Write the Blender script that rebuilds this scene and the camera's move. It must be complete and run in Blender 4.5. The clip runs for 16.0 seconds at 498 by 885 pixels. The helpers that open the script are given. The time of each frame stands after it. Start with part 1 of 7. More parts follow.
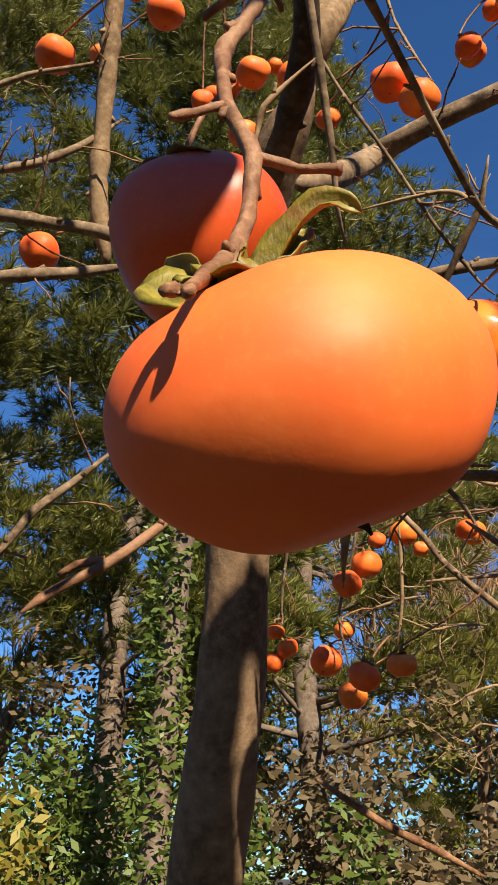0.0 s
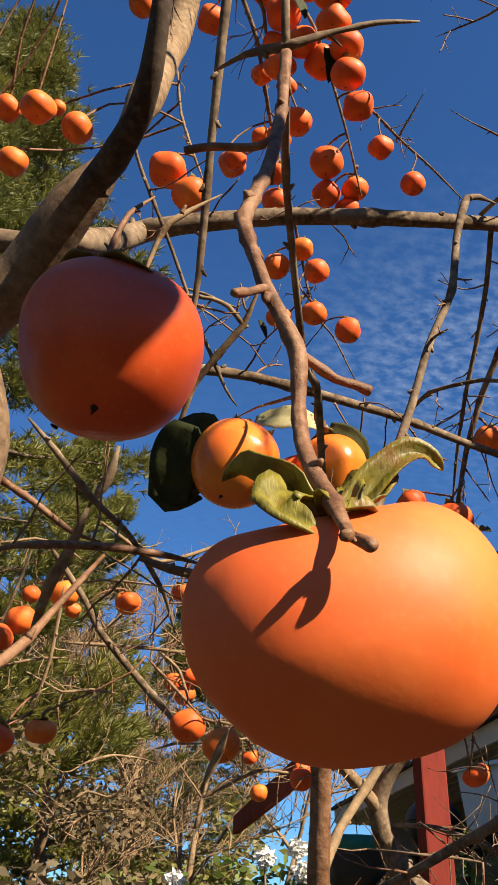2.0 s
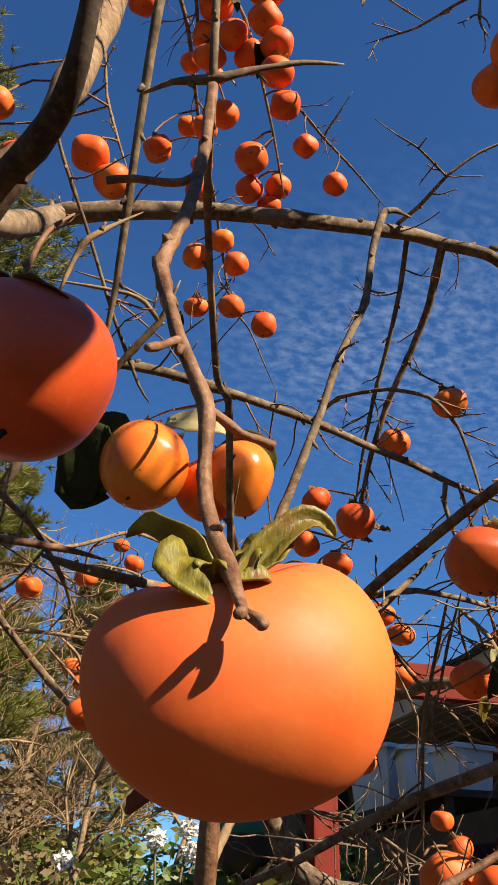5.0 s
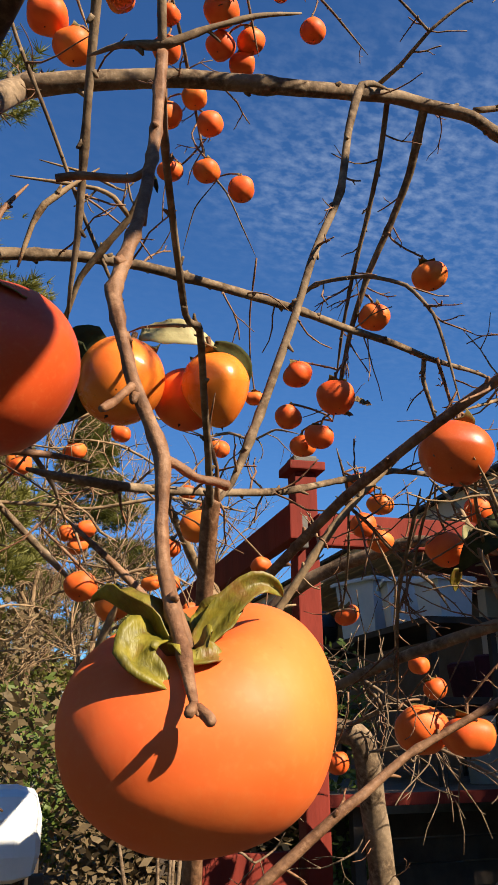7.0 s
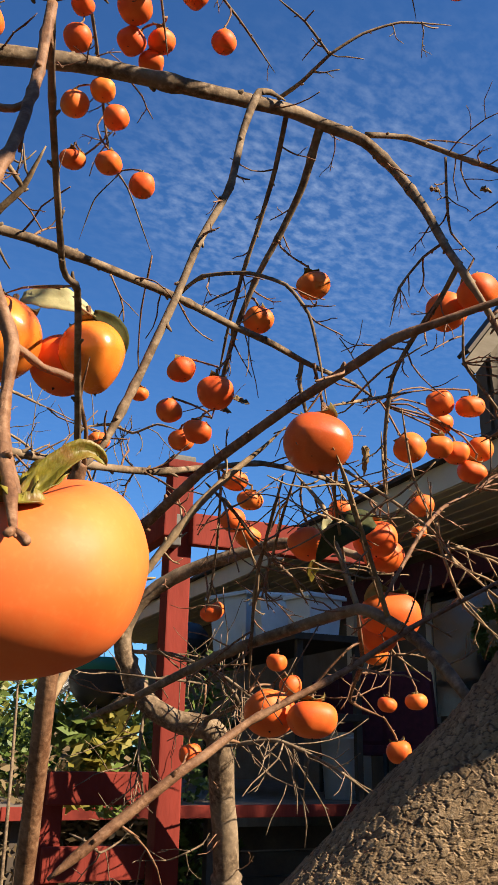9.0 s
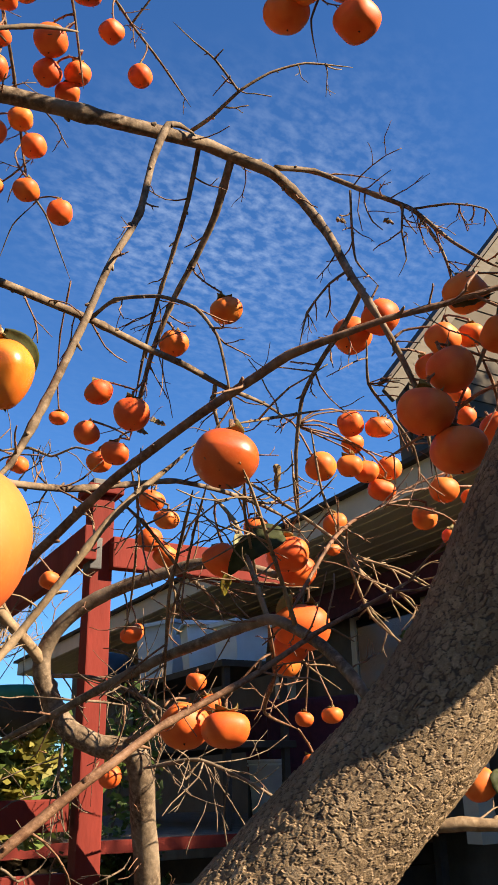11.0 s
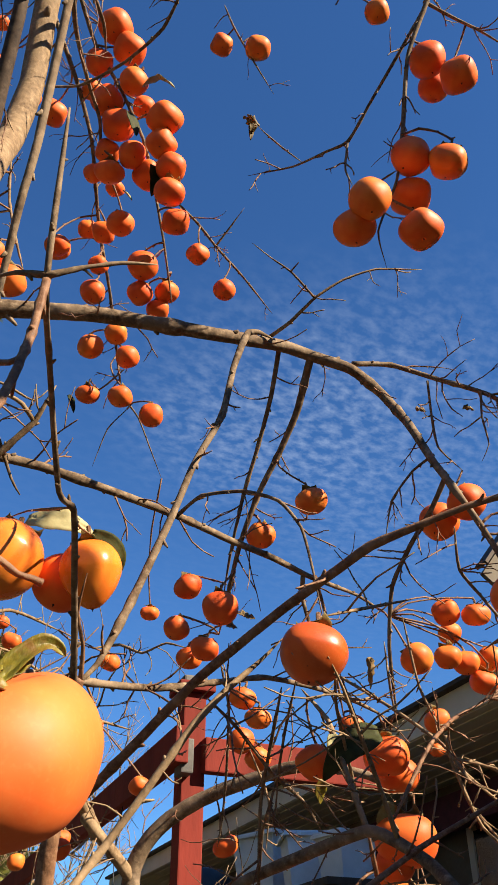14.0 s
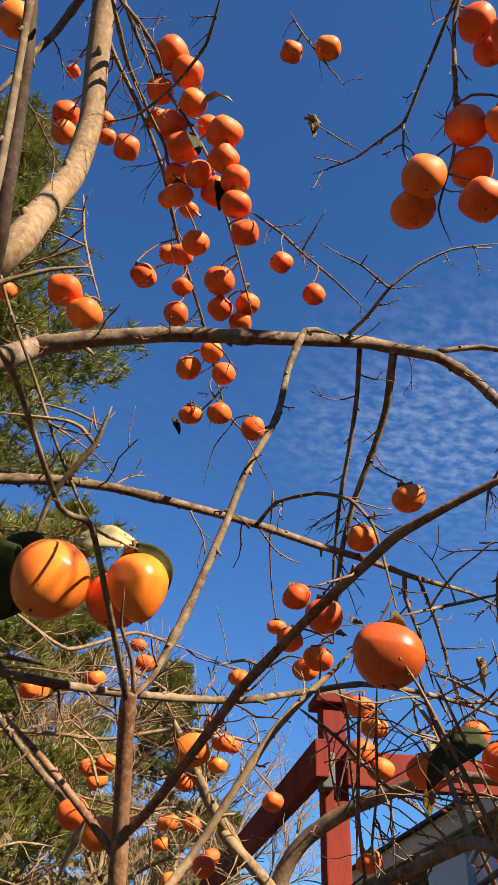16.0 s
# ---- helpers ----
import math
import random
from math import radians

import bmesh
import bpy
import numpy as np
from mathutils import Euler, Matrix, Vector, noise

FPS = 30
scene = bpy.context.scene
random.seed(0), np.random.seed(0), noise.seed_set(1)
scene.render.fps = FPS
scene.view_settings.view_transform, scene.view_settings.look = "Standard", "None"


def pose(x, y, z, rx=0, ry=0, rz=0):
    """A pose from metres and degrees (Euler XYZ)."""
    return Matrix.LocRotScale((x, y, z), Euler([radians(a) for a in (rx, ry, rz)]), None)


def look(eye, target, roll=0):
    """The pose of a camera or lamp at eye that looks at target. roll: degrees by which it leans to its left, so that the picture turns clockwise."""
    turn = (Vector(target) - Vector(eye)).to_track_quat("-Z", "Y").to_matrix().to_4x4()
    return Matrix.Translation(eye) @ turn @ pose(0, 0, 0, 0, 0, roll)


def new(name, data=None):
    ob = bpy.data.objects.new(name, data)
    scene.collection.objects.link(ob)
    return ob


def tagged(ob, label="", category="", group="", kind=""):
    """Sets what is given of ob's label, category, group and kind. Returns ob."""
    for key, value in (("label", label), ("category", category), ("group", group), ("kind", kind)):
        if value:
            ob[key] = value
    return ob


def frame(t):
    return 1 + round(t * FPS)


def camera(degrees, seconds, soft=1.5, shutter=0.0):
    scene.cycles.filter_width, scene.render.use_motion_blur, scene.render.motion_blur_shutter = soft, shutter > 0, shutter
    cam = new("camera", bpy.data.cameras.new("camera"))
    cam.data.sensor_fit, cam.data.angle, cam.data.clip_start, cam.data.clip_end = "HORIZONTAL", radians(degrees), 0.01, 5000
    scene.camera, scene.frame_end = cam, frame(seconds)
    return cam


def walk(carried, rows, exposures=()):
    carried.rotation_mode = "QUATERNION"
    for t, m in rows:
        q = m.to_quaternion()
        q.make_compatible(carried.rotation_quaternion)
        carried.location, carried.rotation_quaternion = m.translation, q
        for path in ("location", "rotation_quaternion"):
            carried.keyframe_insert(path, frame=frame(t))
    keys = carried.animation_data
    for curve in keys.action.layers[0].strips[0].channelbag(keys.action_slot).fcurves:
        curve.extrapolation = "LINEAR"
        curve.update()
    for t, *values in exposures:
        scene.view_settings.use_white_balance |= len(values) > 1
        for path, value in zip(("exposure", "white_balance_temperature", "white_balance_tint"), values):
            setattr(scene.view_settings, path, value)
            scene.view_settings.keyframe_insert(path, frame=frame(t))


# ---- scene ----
cam = camera(33.23, 16.0)
PATH = [
    (0, (0.0000, 0.0000, 1.5500), (-0.0000, 1.7768, 2.4681), 1.91),
    (0.5, (-0.0167, 0.0021, 1.5615), (0.1415, 1.7459, 2.5280), 0.38),
    (1, (-0.0397, 0.0012, 1.5634), (0.3238, 1.6841, 2.5812), -0.04),
    (1.5, (-0.0725, -0.0081, 1.5699), (0.4998, 1.5999, 2.6123), 1.25),
    (2, (-0.1048, -0.0001, 1.5750), (0.6898, 1.5150, 2.6109), 1.95),
    (2.5, (-0.1175, 0.0162, 1.5727), (0.8095, 1.4585, 2.6025), 1.89),
    (3, (-0.1219, 0.0160, 1.5785), (0.8377, 1.4251, 2.6243), 1.81),
    (3.5, (-0.1126, 0.0043, 1.5786), (0.8515, 1.3943, 2.6456), 1.86),
    (4, (-0.1078, -0.0049, 1.5766), (0.8504, 1.3914, 2.6405), 2.23),
    (6.5, (-0.1258, -0.0398, 1.6307), (0.9410, 1.4732, 2.3874), -0.64),
    (7, (-0.1275, -0.0551, 1.6410), (0.9752, 1.4771, 2.3015), -0.86),
    (7.5, (-0.1369, -0.0793, 1.6416), (1.0867, 1.3714, 2.2726), -0.20),
    (8, (-0.1200, -0.0833, 1.6245), (1.1624, 1.2946, 2.3003), 0.78),
    (10.5, (-0.1372, -0.1092, 1.5655), (1.2188, 1.1869, 2.2593), -0.15),
    (11, (-0.1336, -0.1239, 1.5602), (1.2677, 1.0851, 2.3183), -1.41),
    (11.5, (-0.1364, -0.1198, 1.5598), (1.2923, 1.0292, 2.3589), -1.37),
    (12, (-0.1398, -0.1149, 1.5558), (1.2491, 1.0220, 2.4381), -0.77),
    (12.5, (-0.1518, -0.1160, 1.5536), (1.1488, 1.0232, 2.5589), -0.13),
    (13, (-0.1569, -0.1167, 1.5541), (1.0541, 1.0390, 2.6486), 0.02),
    (13.5, (-0.1467, -0.1279, 1.5590), (0.9975, 1.0475, 2.7032), -0.13),
    (14, (-0.1320, -0.1370, 1.5614), (0.9661, 1.0725, 2.7153), -0.08),
    (14.5, (-0.1144, -0.1405, 1.5643), (0.9364, 1.1071, 2.7217), 0.24),
    (15, (-0.0798, -0.1630, 1.5605), (0.8844, 1.1306, 2.7425), 1.12),
    (15.5, (-0.0348, -0.1918, 1.5618), (0.8222, 1.1655, 2.7547), 1.85),
    (16, (-0.0104, -0.1915, 1.5636), (0.7703, 1.2233, 2.7420), 1.70),
]

SUN_STRENGTH = 5.0
SKY_STRENGTH = 0.058
SKY_TINT = (0.42, 0.75, 1.10, 1.0)
CLOUD = (7.6, 8.7, 10.0, 1.0)
EXPOSURES = [(0.0, 1.13), (2.0, 1.2), (4.0, 1.1), (8.0, 1.24), (10.5, 1.58), (12.0, 1.62), (13.0, 1.45), (14.0, 1.38), (16.0, 1.36)]

# exposure and light
SUN = Vector((0.28, -0.77, 0.57)).normalized()
walk(cam, [(t, look(eye, target, roll)) for t, eye, target, roll in PATH], EXPOSURES)

world = bpy.data.worlds.new("sky")
scene.world = world
world.use_nodes = True
wn, wl = world.node_tree.nodes, world.node_tree.links
sky = wn.new("ShaderNodeTexSky")
sky.sky_type = "NISHITA"
sky.sun_disc = False
sky.sun_elevation = math.asin(SUN.z)
sky.sun_rotation = math.atan2(SUN.x, SUN.y)
sky.air_density, sky.dust_density, sky.ozone_density = 1.0, 0.0, 3.0
geo = wn.new("ShaderNodeTexCoord")
sep = wn.new("ShaderNodeSeparateXYZ")
wl.new(geo.outputs["Generated"], sep.inputs[0])
# a thin sheet of mackerel cloud, low over the house
flat = wn.new("ShaderNodeVectorMath")
flat.operation = "DIVIDE"
up3 = wn.new("ShaderNodeCombineXYZ")
for k in range(3):
    wl.new(sep.outputs["Z"], up3.inputs[k])
wl.new(geo.outputs["Generated"], flat.inputs[0])
wl.new(up3.outputs[0], flat.inputs[1])
stretch = wn.new("ShaderNodeMapping")
stretch.inputs["Scale"].default_value = (30.0, 42.0, 1.0)
stretch.inputs["Rotation"].default_value = (0, 0, radians(25))
wl.new(flat.outputs[0], stretch.inputs["Vector"])
ripple = wn.new("ShaderNodeTexNoise")
ripple.inputs["Scale"].default_value, ripple.inputs["Detail"].default_value, ripple.inputs["Roughness"].default_value = 1.0, 4.0, 0.55
wl.new(stretch.outputs[0], ripple.inputs["Vector"])
veil = wn.new("ShaderNodeTexNoise")
veil.inputs["Scale"].default_value, veil.inputs["Detail"].default_value = 1.1, 2.0
wl.new(flat.outputs[0], veil.inputs["Vector"])
r1 = wn.new("ShaderNodeMapRange")
r1.inputs[1].default_value, r1.inputs[2].default_value, r1.inputs[4].default_value = 0.40, 0.86, 0.27
wl.new(ripple.outputs[0], r1.inputs[0])
patch = wn.new("ShaderNodeVectorMath")
patch.operation = "DOT_PRODUCT"
patch.inputs[1].default_value = (0.615, 0.49, 0.618)
wl.new(geo.outputs["Generated"], patch.inputs[0])
near = wn.new("ShaderNodeMath")
near.operation = "MULTIPLY_ADD"
near.inputs[1].default_value, near.inputs[2].default_value = 0.06, -0.03
wl.new(veil.outputs[0], near.inputs[0])
edge = wn.new("ShaderNodeMath")
edge.operation = "ADD"
wl.new(near.outputs[0], edge.inputs[0])
wl.new(patch.outputs["Value"], edge.inputs[1])
r2 = wn.new("ShaderNodeMapRange")
r2.interpolation_type = "SMOOTHSTEP"
r2.inputs[1].default_value, r2.inputs[2].default_value, r2.inputs[3].default_value, r2.inputs[4].default_value = 0.958, 1.006, 0.05, 1.0
wl.new(edge.outputs[0], r2.inputs[0])
low = wn.new("ShaderNodeMapRange")
low.inputs[1].default_value, low.inputs[2].default_value, low.inputs[3].default_value, low.inputs[4].default_value = 0.62, 0.76, 1.0, 0.0
wl.new(sep.outputs["Z"], low.inputs[0])
m1 = wn.new("ShaderNodeMath")
m1.operation = "MULTIPLY"
wl.new(r1.outputs[0], m1.inputs[0])
wl.new(r2.outputs[0], m1.inputs[1])
m2 = wn.new("ShaderNodeMath")
m2.operation = "MULTIPLY"
wl.new(m1.outputs[0], m2.inputs[0])
wl.new(low.outputs[0], m2.inputs[1])
tint = wn.new("ShaderNodeMix")
tint.data_type = "RGBA"
tint.blend_type = "MULTIPLY"
tint.inputs[0].default_value = 1.0
tint.inputs[7].default_value = SKY_TINT
wl.new(sky.outputs[0], tint.inputs[6])
cloud = wn.new("ShaderNodeMix")
cloud.data_type = "RGBA"
cloud.inputs[7].default_value = CLOUD
wl.new(m2.outputs[0], cloud.inputs[0])
wl.new(tint.outputs[2], cloud.inputs[6])
wn["Background"].inputs[1].default_value = SKY_STRENGTH
wl.new(cloud.outputs[2], wn["Background"].inputs[0])

sun = new("sun", bpy.data.lights.new("sun", "SUN"))
sun.data.energy, sun.data.angle, sun.data.color = SUN_STRENGTH, radians(0.55), (1.0, 0.87, 0.67)
sun.matrix_world = look((0, -5, 12), Vector((0, -5, 12)) - SUN)


# ---- materials ----
def mat(name):
    m = bpy.data.materials.new(name)
    m.use_nodes = True
    return m, m.node_tree.nodes, m.node_tree.links, m.node_tree.nodes["Principled BSDF"]


def coords(nodes, links, scale=(1, 1, 1), kind="Object"):
    c = nodes.new("ShaderNodeTexCoord")
    mp = nodes.new("ShaderNodeMapping")
    mp.inputs["Scale"].default_value = scale
    links.new(c.outputs[kind], mp.inputs["Vector"])
    return mp.outputs[0]


def noise_tex(nodes, links, vec, scale, detail=4.0, rough=0.55):
    n = nodes.new("ShaderNodeTexNoise")
    n.inputs["Scale"].default_value, n.inputs["Detail"].default_value, n.inputs["Roughness"].default_value = scale, detail, rough
    links.new(vec, n.inputs["Vector"])
    return n.outputs[0]


def ramp(nodes, links, fac, stops):
    r = nodes.new("ShaderNodeValToRGB")
    el = r.color_ramp.elements
    while len(el) < len(stops):
        el.new(0.5)
    for e, (p, c) in zip(el, stops):
        e.position, e.color = p, (*c, 1.0)
    links.new(fac, r.inputs[0])
    return r.outputs[0]


def mix(nodes, links, fac, a, b, mode="MIX"):
    n = nodes.new("ShaderNodeMix")
    n.data_type, n.blend_type = "RGBA", mode
    for sock, v in ((n.inputs[0], fac), (n.inputs[6], a), (n.inputs[7], b)):
        if isinstance(v, (int, float)):
            sock.default_value = v
        elif isinstance(v, tuple):
            sock.default_value = (*v, 1.0)
        else:
            links.new(v, sock)
    return n.outputs[2]


def bump(nodes, links, height, strength, distance, out):
    b = nodes.new("ShaderNodeBump")
    b.inputs["Strength"].default_value, b.inputs["Distance"].default_value = strength, distance
    links.new(height, b.inputs["Height"])
    links.new(b.outputs[0], out)


def rand(nodes):
    return nodes.new("ShaderNodeObjectInfo").outputs["Random"]


def fruit_skin(name, low_c, mid_c, high_c, rough=0.42, gloss=0.34):
    m, n, l, b = mat(name)
    v = coords(n, l)
    big = noise_tex(n, l, v, 1.6, 2.0)
    col = ramp(n, l, big, [(0.3, low_c), (0.5, mid_c), (0.72, high_c)])
    shade = ramp(n, l, rand(n), [(0.0, (1.0, 0.76, 0.70)), (0.5, (1.0, 0.98, 0.92)), (1.0, (1.0, 1.32, 1.05))])
    col = mix(n, l, 1.0, col, shade, "MULTIPLY")
    # fine lenticels and a few dark weather marks
    fine = noise_tex(n, l, v, 34.0, 2.0)
    col = mix(n, l, ramp(n, l, fine, [(0.52, (0, 0, 0)), (0.75, (0.08, 0.08, 0.08))]), col, (0.88, 0.38, 0.14))
    sp = n.new("ShaderNodeTexVoronoi")
    sp.inputs["Scale"].default_value = 5.0
    l.new(v, sp.inputs["Vector"])
    dots = ramp(n, l, sp.outputs["Distance"], [(0.035, (1, 1, 1)), (0.07, (0, 0, 0))])
    gate = ramp(n, l, noise_tex(n, l, v, 1.9, 1.0), [(0.60, (0, 0, 0)), (0.66, (0.8, 0.8, 0.8))])
    col = mix(n, l, mix(n, l, 1.0, dots, gate, "MULTIPLY"), col, (0.05, 0.015, 0.006))
    l.new(col, b.inputs["Base Color"])
    l.new(ramp(n, l, noise_tex(n, l, v, 5.0, 4.0), [(0.3, (rough - 0.06,) * 3), (0.7, (rough + 0.06,) * 3)]), b.inputs["Roughness"])
    b.inputs["Subsurface Weight"].default_value = 0.03
    b.inputs["Subsurface Radius"].default_value = (1.0, 0.35, 0.1)
    b.inputs["Subsurface Scale"].default_value = 0.006
    b.inputs["Specular IOR Level"].default_value = gloss
    bump(n, l, mix(n, l, 0.5, noise_tex(n, l, v, 24.0, 3.0), noise_tex(n, l, v, 3.0, 2.0)), 0.016, 0.01, b.inputs["Normal"])
    return m


def bark(name, dark, mid, light, scale=60.0, rough=0.85, depth=0.004):
    m, n, l, b = mat(name)
    v = coords(n, l)
    a = noise_tex(n, l, v, scale, 6.0, 0.65)
    g = noise_tex(n, l, v, scale * 0.16, 3.0)
    col = ramp(n, l, a, [(0.3, dark), (0.52, mid), (0.72, light)])
    col = mix(n, l, ramp(n, l, g, [(0.42, (0, 0, 0)), (0.7, (0.55, 0.55, 0.55))]), col, light)
    col = mix(n, l, ramp(n, l, noise_tex(n, l, v, scale * 0.5, 2.0), [(0.62, (0, 0, 0)), (0.72, (0.5, 0.5, 0.5))]), col, dark)
    l.new(col, b.inputs["Base Color"])
    b.inputs["Roughness"].default_value = rough
    b.inputs["Specular IOR Level"].default_value = 0.25
    bump(n, l, a, 0.55, depth, b.inputs["Normal"])
    return m


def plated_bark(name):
    """Old bark: small flat grey-brown plates of differing age between thin dark fissures, whose shade is partly in the
    colour.
    """
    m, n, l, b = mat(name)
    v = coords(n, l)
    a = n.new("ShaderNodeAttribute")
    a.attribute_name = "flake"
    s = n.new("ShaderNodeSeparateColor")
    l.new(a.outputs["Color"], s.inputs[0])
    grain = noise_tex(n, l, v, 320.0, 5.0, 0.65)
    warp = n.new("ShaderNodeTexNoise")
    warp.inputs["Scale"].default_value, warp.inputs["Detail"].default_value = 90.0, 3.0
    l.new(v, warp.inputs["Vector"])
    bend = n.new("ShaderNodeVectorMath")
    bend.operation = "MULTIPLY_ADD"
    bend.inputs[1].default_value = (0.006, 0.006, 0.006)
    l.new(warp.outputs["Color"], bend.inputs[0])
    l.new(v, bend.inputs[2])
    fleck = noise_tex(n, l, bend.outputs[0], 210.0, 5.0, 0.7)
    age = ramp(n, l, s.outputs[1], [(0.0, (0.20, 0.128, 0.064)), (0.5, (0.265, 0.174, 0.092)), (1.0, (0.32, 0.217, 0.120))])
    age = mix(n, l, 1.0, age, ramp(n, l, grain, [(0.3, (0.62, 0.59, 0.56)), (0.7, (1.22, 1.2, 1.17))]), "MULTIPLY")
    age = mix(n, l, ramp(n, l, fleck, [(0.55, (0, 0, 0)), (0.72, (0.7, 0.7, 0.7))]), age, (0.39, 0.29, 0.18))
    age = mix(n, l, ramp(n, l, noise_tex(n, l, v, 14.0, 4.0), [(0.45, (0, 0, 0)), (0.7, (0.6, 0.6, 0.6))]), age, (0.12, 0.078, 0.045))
    # fissures: darker bark, with the shade of their depth painted in too
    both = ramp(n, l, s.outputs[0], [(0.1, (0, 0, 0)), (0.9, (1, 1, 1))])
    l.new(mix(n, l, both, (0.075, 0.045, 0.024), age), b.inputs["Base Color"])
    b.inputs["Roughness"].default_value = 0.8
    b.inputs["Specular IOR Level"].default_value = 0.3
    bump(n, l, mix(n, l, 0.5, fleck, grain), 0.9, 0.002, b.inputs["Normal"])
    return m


def leafy(name, a, c, rough=0.55, trans=0.25, scale=40.0, gloss=0.4):
    m, n, l, b = mat(name)
    v = coords(n, l)
    col = ramp(n, l, noise_tex(n, l, v, scale, 5.0, 0.6), [(0.3, a), (0.7, c)])
    shade = ramp(n, l, rand(n), [(0.0, (0.75, 0.8, 0.7)), (1.0, (1.15, 1.1, 1.0))])
    l.new(mix(n, l, 1.0, col, shade, "MULTIPLY"), b.inputs["Base Color"])
    b.inputs["Roughness"].default_value = rough
    b.inputs["Specular IOR Level"].default_value = gloss
    tr = n.new("ShaderNodeBsdfTranslucent")
    l.new(col, tr.inputs[0])
    ms = n.new("ShaderNodeMixShader")
    ms.inputs[0].default_value = trans
    l.new(b.outputs[0], ms.inputs[1])
    l.new(tr.outputs[0], ms.inputs[2])
    l.new(ms.outputs[0], n["Material Output"].inputs[0])
    bump(n, l, noise_tex(n, l, v, scale * 5, 3.0), 0.3, 0.001, b.inputs["Normal"])
    return m


def sepal_skin(name):
    """Leathery sepal: olive and yellow-green with fine veins, rusty brown patches."""
    m, n, l, b = mat(name)
    v = coords(n, l)
    col = ramp(n, l, noise_tex(n, l, v, 150.0, 4.0, 0.6), [(0.3, (0.105, 0.088, 0.010)), (0.52, (0.23, 0.19, 0.016)), (0.72, (0.36, 0.28, 0.035))])
    col = mix(n, l, ramp(n, l, noise_tex(n, l, v, 60.0, 5.0, 0.65), [(0.50, (0, 0, 0)), (0.64, (0.85, 0.85, 0.85))]), col, (0.22, 0.10, 0.02))
    vein = noise_tex(n, l, coords(n, l, (900, 900, 250)), 1.0, 2.0)
    col = mix(n, l, ramp(n, l, vein, [(0.5, (0, 0, 0)), (0.68, (0.18, 0.18, 0.18))]), col, (0.34, 0.31, 0.07))
    l.new(col, b.inputs["Base Color"])
    b.inputs["Roughness"].default_value = 0.5
    tr = n.new("ShaderNodeBsdfTranslucent")
    l.new(col, tr.inputs[0])
    ms = n.new("ShaderNodeMixShader")
    ms.inputs[0].default_value = 0.3
    l.new(b.outputs[0], ms.inputs[1])
    l.new(tr.outputs[0], ms.inputs[2])
    l.new(ms.outputs[0], n["Material Output"].inputs[0])
    bump(n, l, vein, 0.5, 0.0006, b.inputs["Normal"])
    return m


def plain(name, a, c, scale=12.0, rough=0.6, metal=0.0, relief=0.15, stretch=(1, 1, 1)):
    m, n, l, b = mat(name)
    v = coords(n, l, stretch)
    big = noise_tex(n, l, v, scale, 6.0, 0.6)
    fine = noise_tex(n, l, v, scale * 9, 3.0)
    col = ramp(n, l, big, [(0.3, a), (0.7, c)])
    col = mix(n, l, ramp(n, l, fine, [(0.45, (0, 0, 0)), (0.75, (0.35, 0.35, 0.35))]), col, a)
    l.new(col, b.inputs["Base Color"])
    b.inputs["Roughness"].default_value, b.inputs["Metallic"].default_value = rough, metal
    bump(n, l, fine, relief, 0.003, b.inputs["Normal"])
    return m


M_FRUIT = fruit_skin("persimmon_skin", (0.67, 0.090, 0.015), (0.77, 0.134, 0.021), (0.85, 0.195, 0.032), 0.54, 0.30)
M_MAIN = fruit_skin("near_persimmon_skin", (0.74, 0.118, 0.021), (0.79, 0.148, 0.025), (0.85, 0.20, 0.034), 0.60, 0.45)
M_GLOSS = fruit_skin("glossy_persimmon_skin", (0.72, 0.12, 0.016), (0.79, 0.165, 0.022), (0.84, 0.215, 0.027), 0.26)
# darker skin: the shade on two fruits is put into its colour
M_FRUIT_SHADE = fruit_skin("shade_dark_persimmon_skin", (0.42, 0.050, 0.012), (0.53, 0.072, 0.016), (0.62, 0.098, 0.021), 0.36, 0.34)
M_SEPAL = sepal_skin("dry_green_sepal")
M_CALYX = leafy("dry_calyx", (0.16, 0.10, 0.03), (0.32, 0.24, 0.08), scale=120.0)
M_TWIG = bark("reddish_twig_bark", (0.065, 0.026, 0.011), (0.17, 0.078, 0.038), (0.34, 0.19, 0.105), 140.0, 0.6, 0.0022)
M_BRANCH = bark("grey_branch_bark", (0.040, 0.024, 0.014), (0.14, 0.090, 0.052), (0.33, 0.235, 0.15), 90.0, 0.85, 0.002)
# bark colour darkened to carry the shade on one limb
M_SHADE_BARK = bark("shade_dark_limb_bark", (0.022, 0.013, 0.008), (0.056, 0.034, 0.021), (0.12, 0.080, 0.052), 110.0, 0.8, 0.0015)
M_PALE = bark("pale_branch_bark", (0.09, 0.052, 0.026), (0.22, 0.138, 0.072), (0.37, 0.255, 0.145), 90.0, 0.8, 0.002)
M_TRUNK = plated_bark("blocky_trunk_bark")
M_SMOOTH = bark("smooth_trunk_bark", (0.065, 0.036, 0.019), (0.165, 0.100, 0.055), (0.28, 0.185, 0.11), 70.0, 0.85, 0.003)
M_DARKLEAF = leafy("dark_green_leaf", (0.028, 0.032, 0.012), (0.065, 0.068, 0.022), 0.65, 0.15, 60.0, 0.15)
M_PALELEAF = leafy("pale_leaf_underside", (0.25, 0.215, 0.10), (0.40, 0.355, 0.19), 0.6, 0.15, 60.0)
M_SCAB = bark("black_scab", (0.01, 0.008, 0.006), (0.02, 0.014, 0.01), (0.04, 0.025, 0.015), 200.0, 0.8, 0.001)
M_DRYLEAF = leafy("dried_brown_leaf", (0.14, 0.08, 0.035), (0.30, 0.20, 0.10), 0.7, 0.2, 80.0)


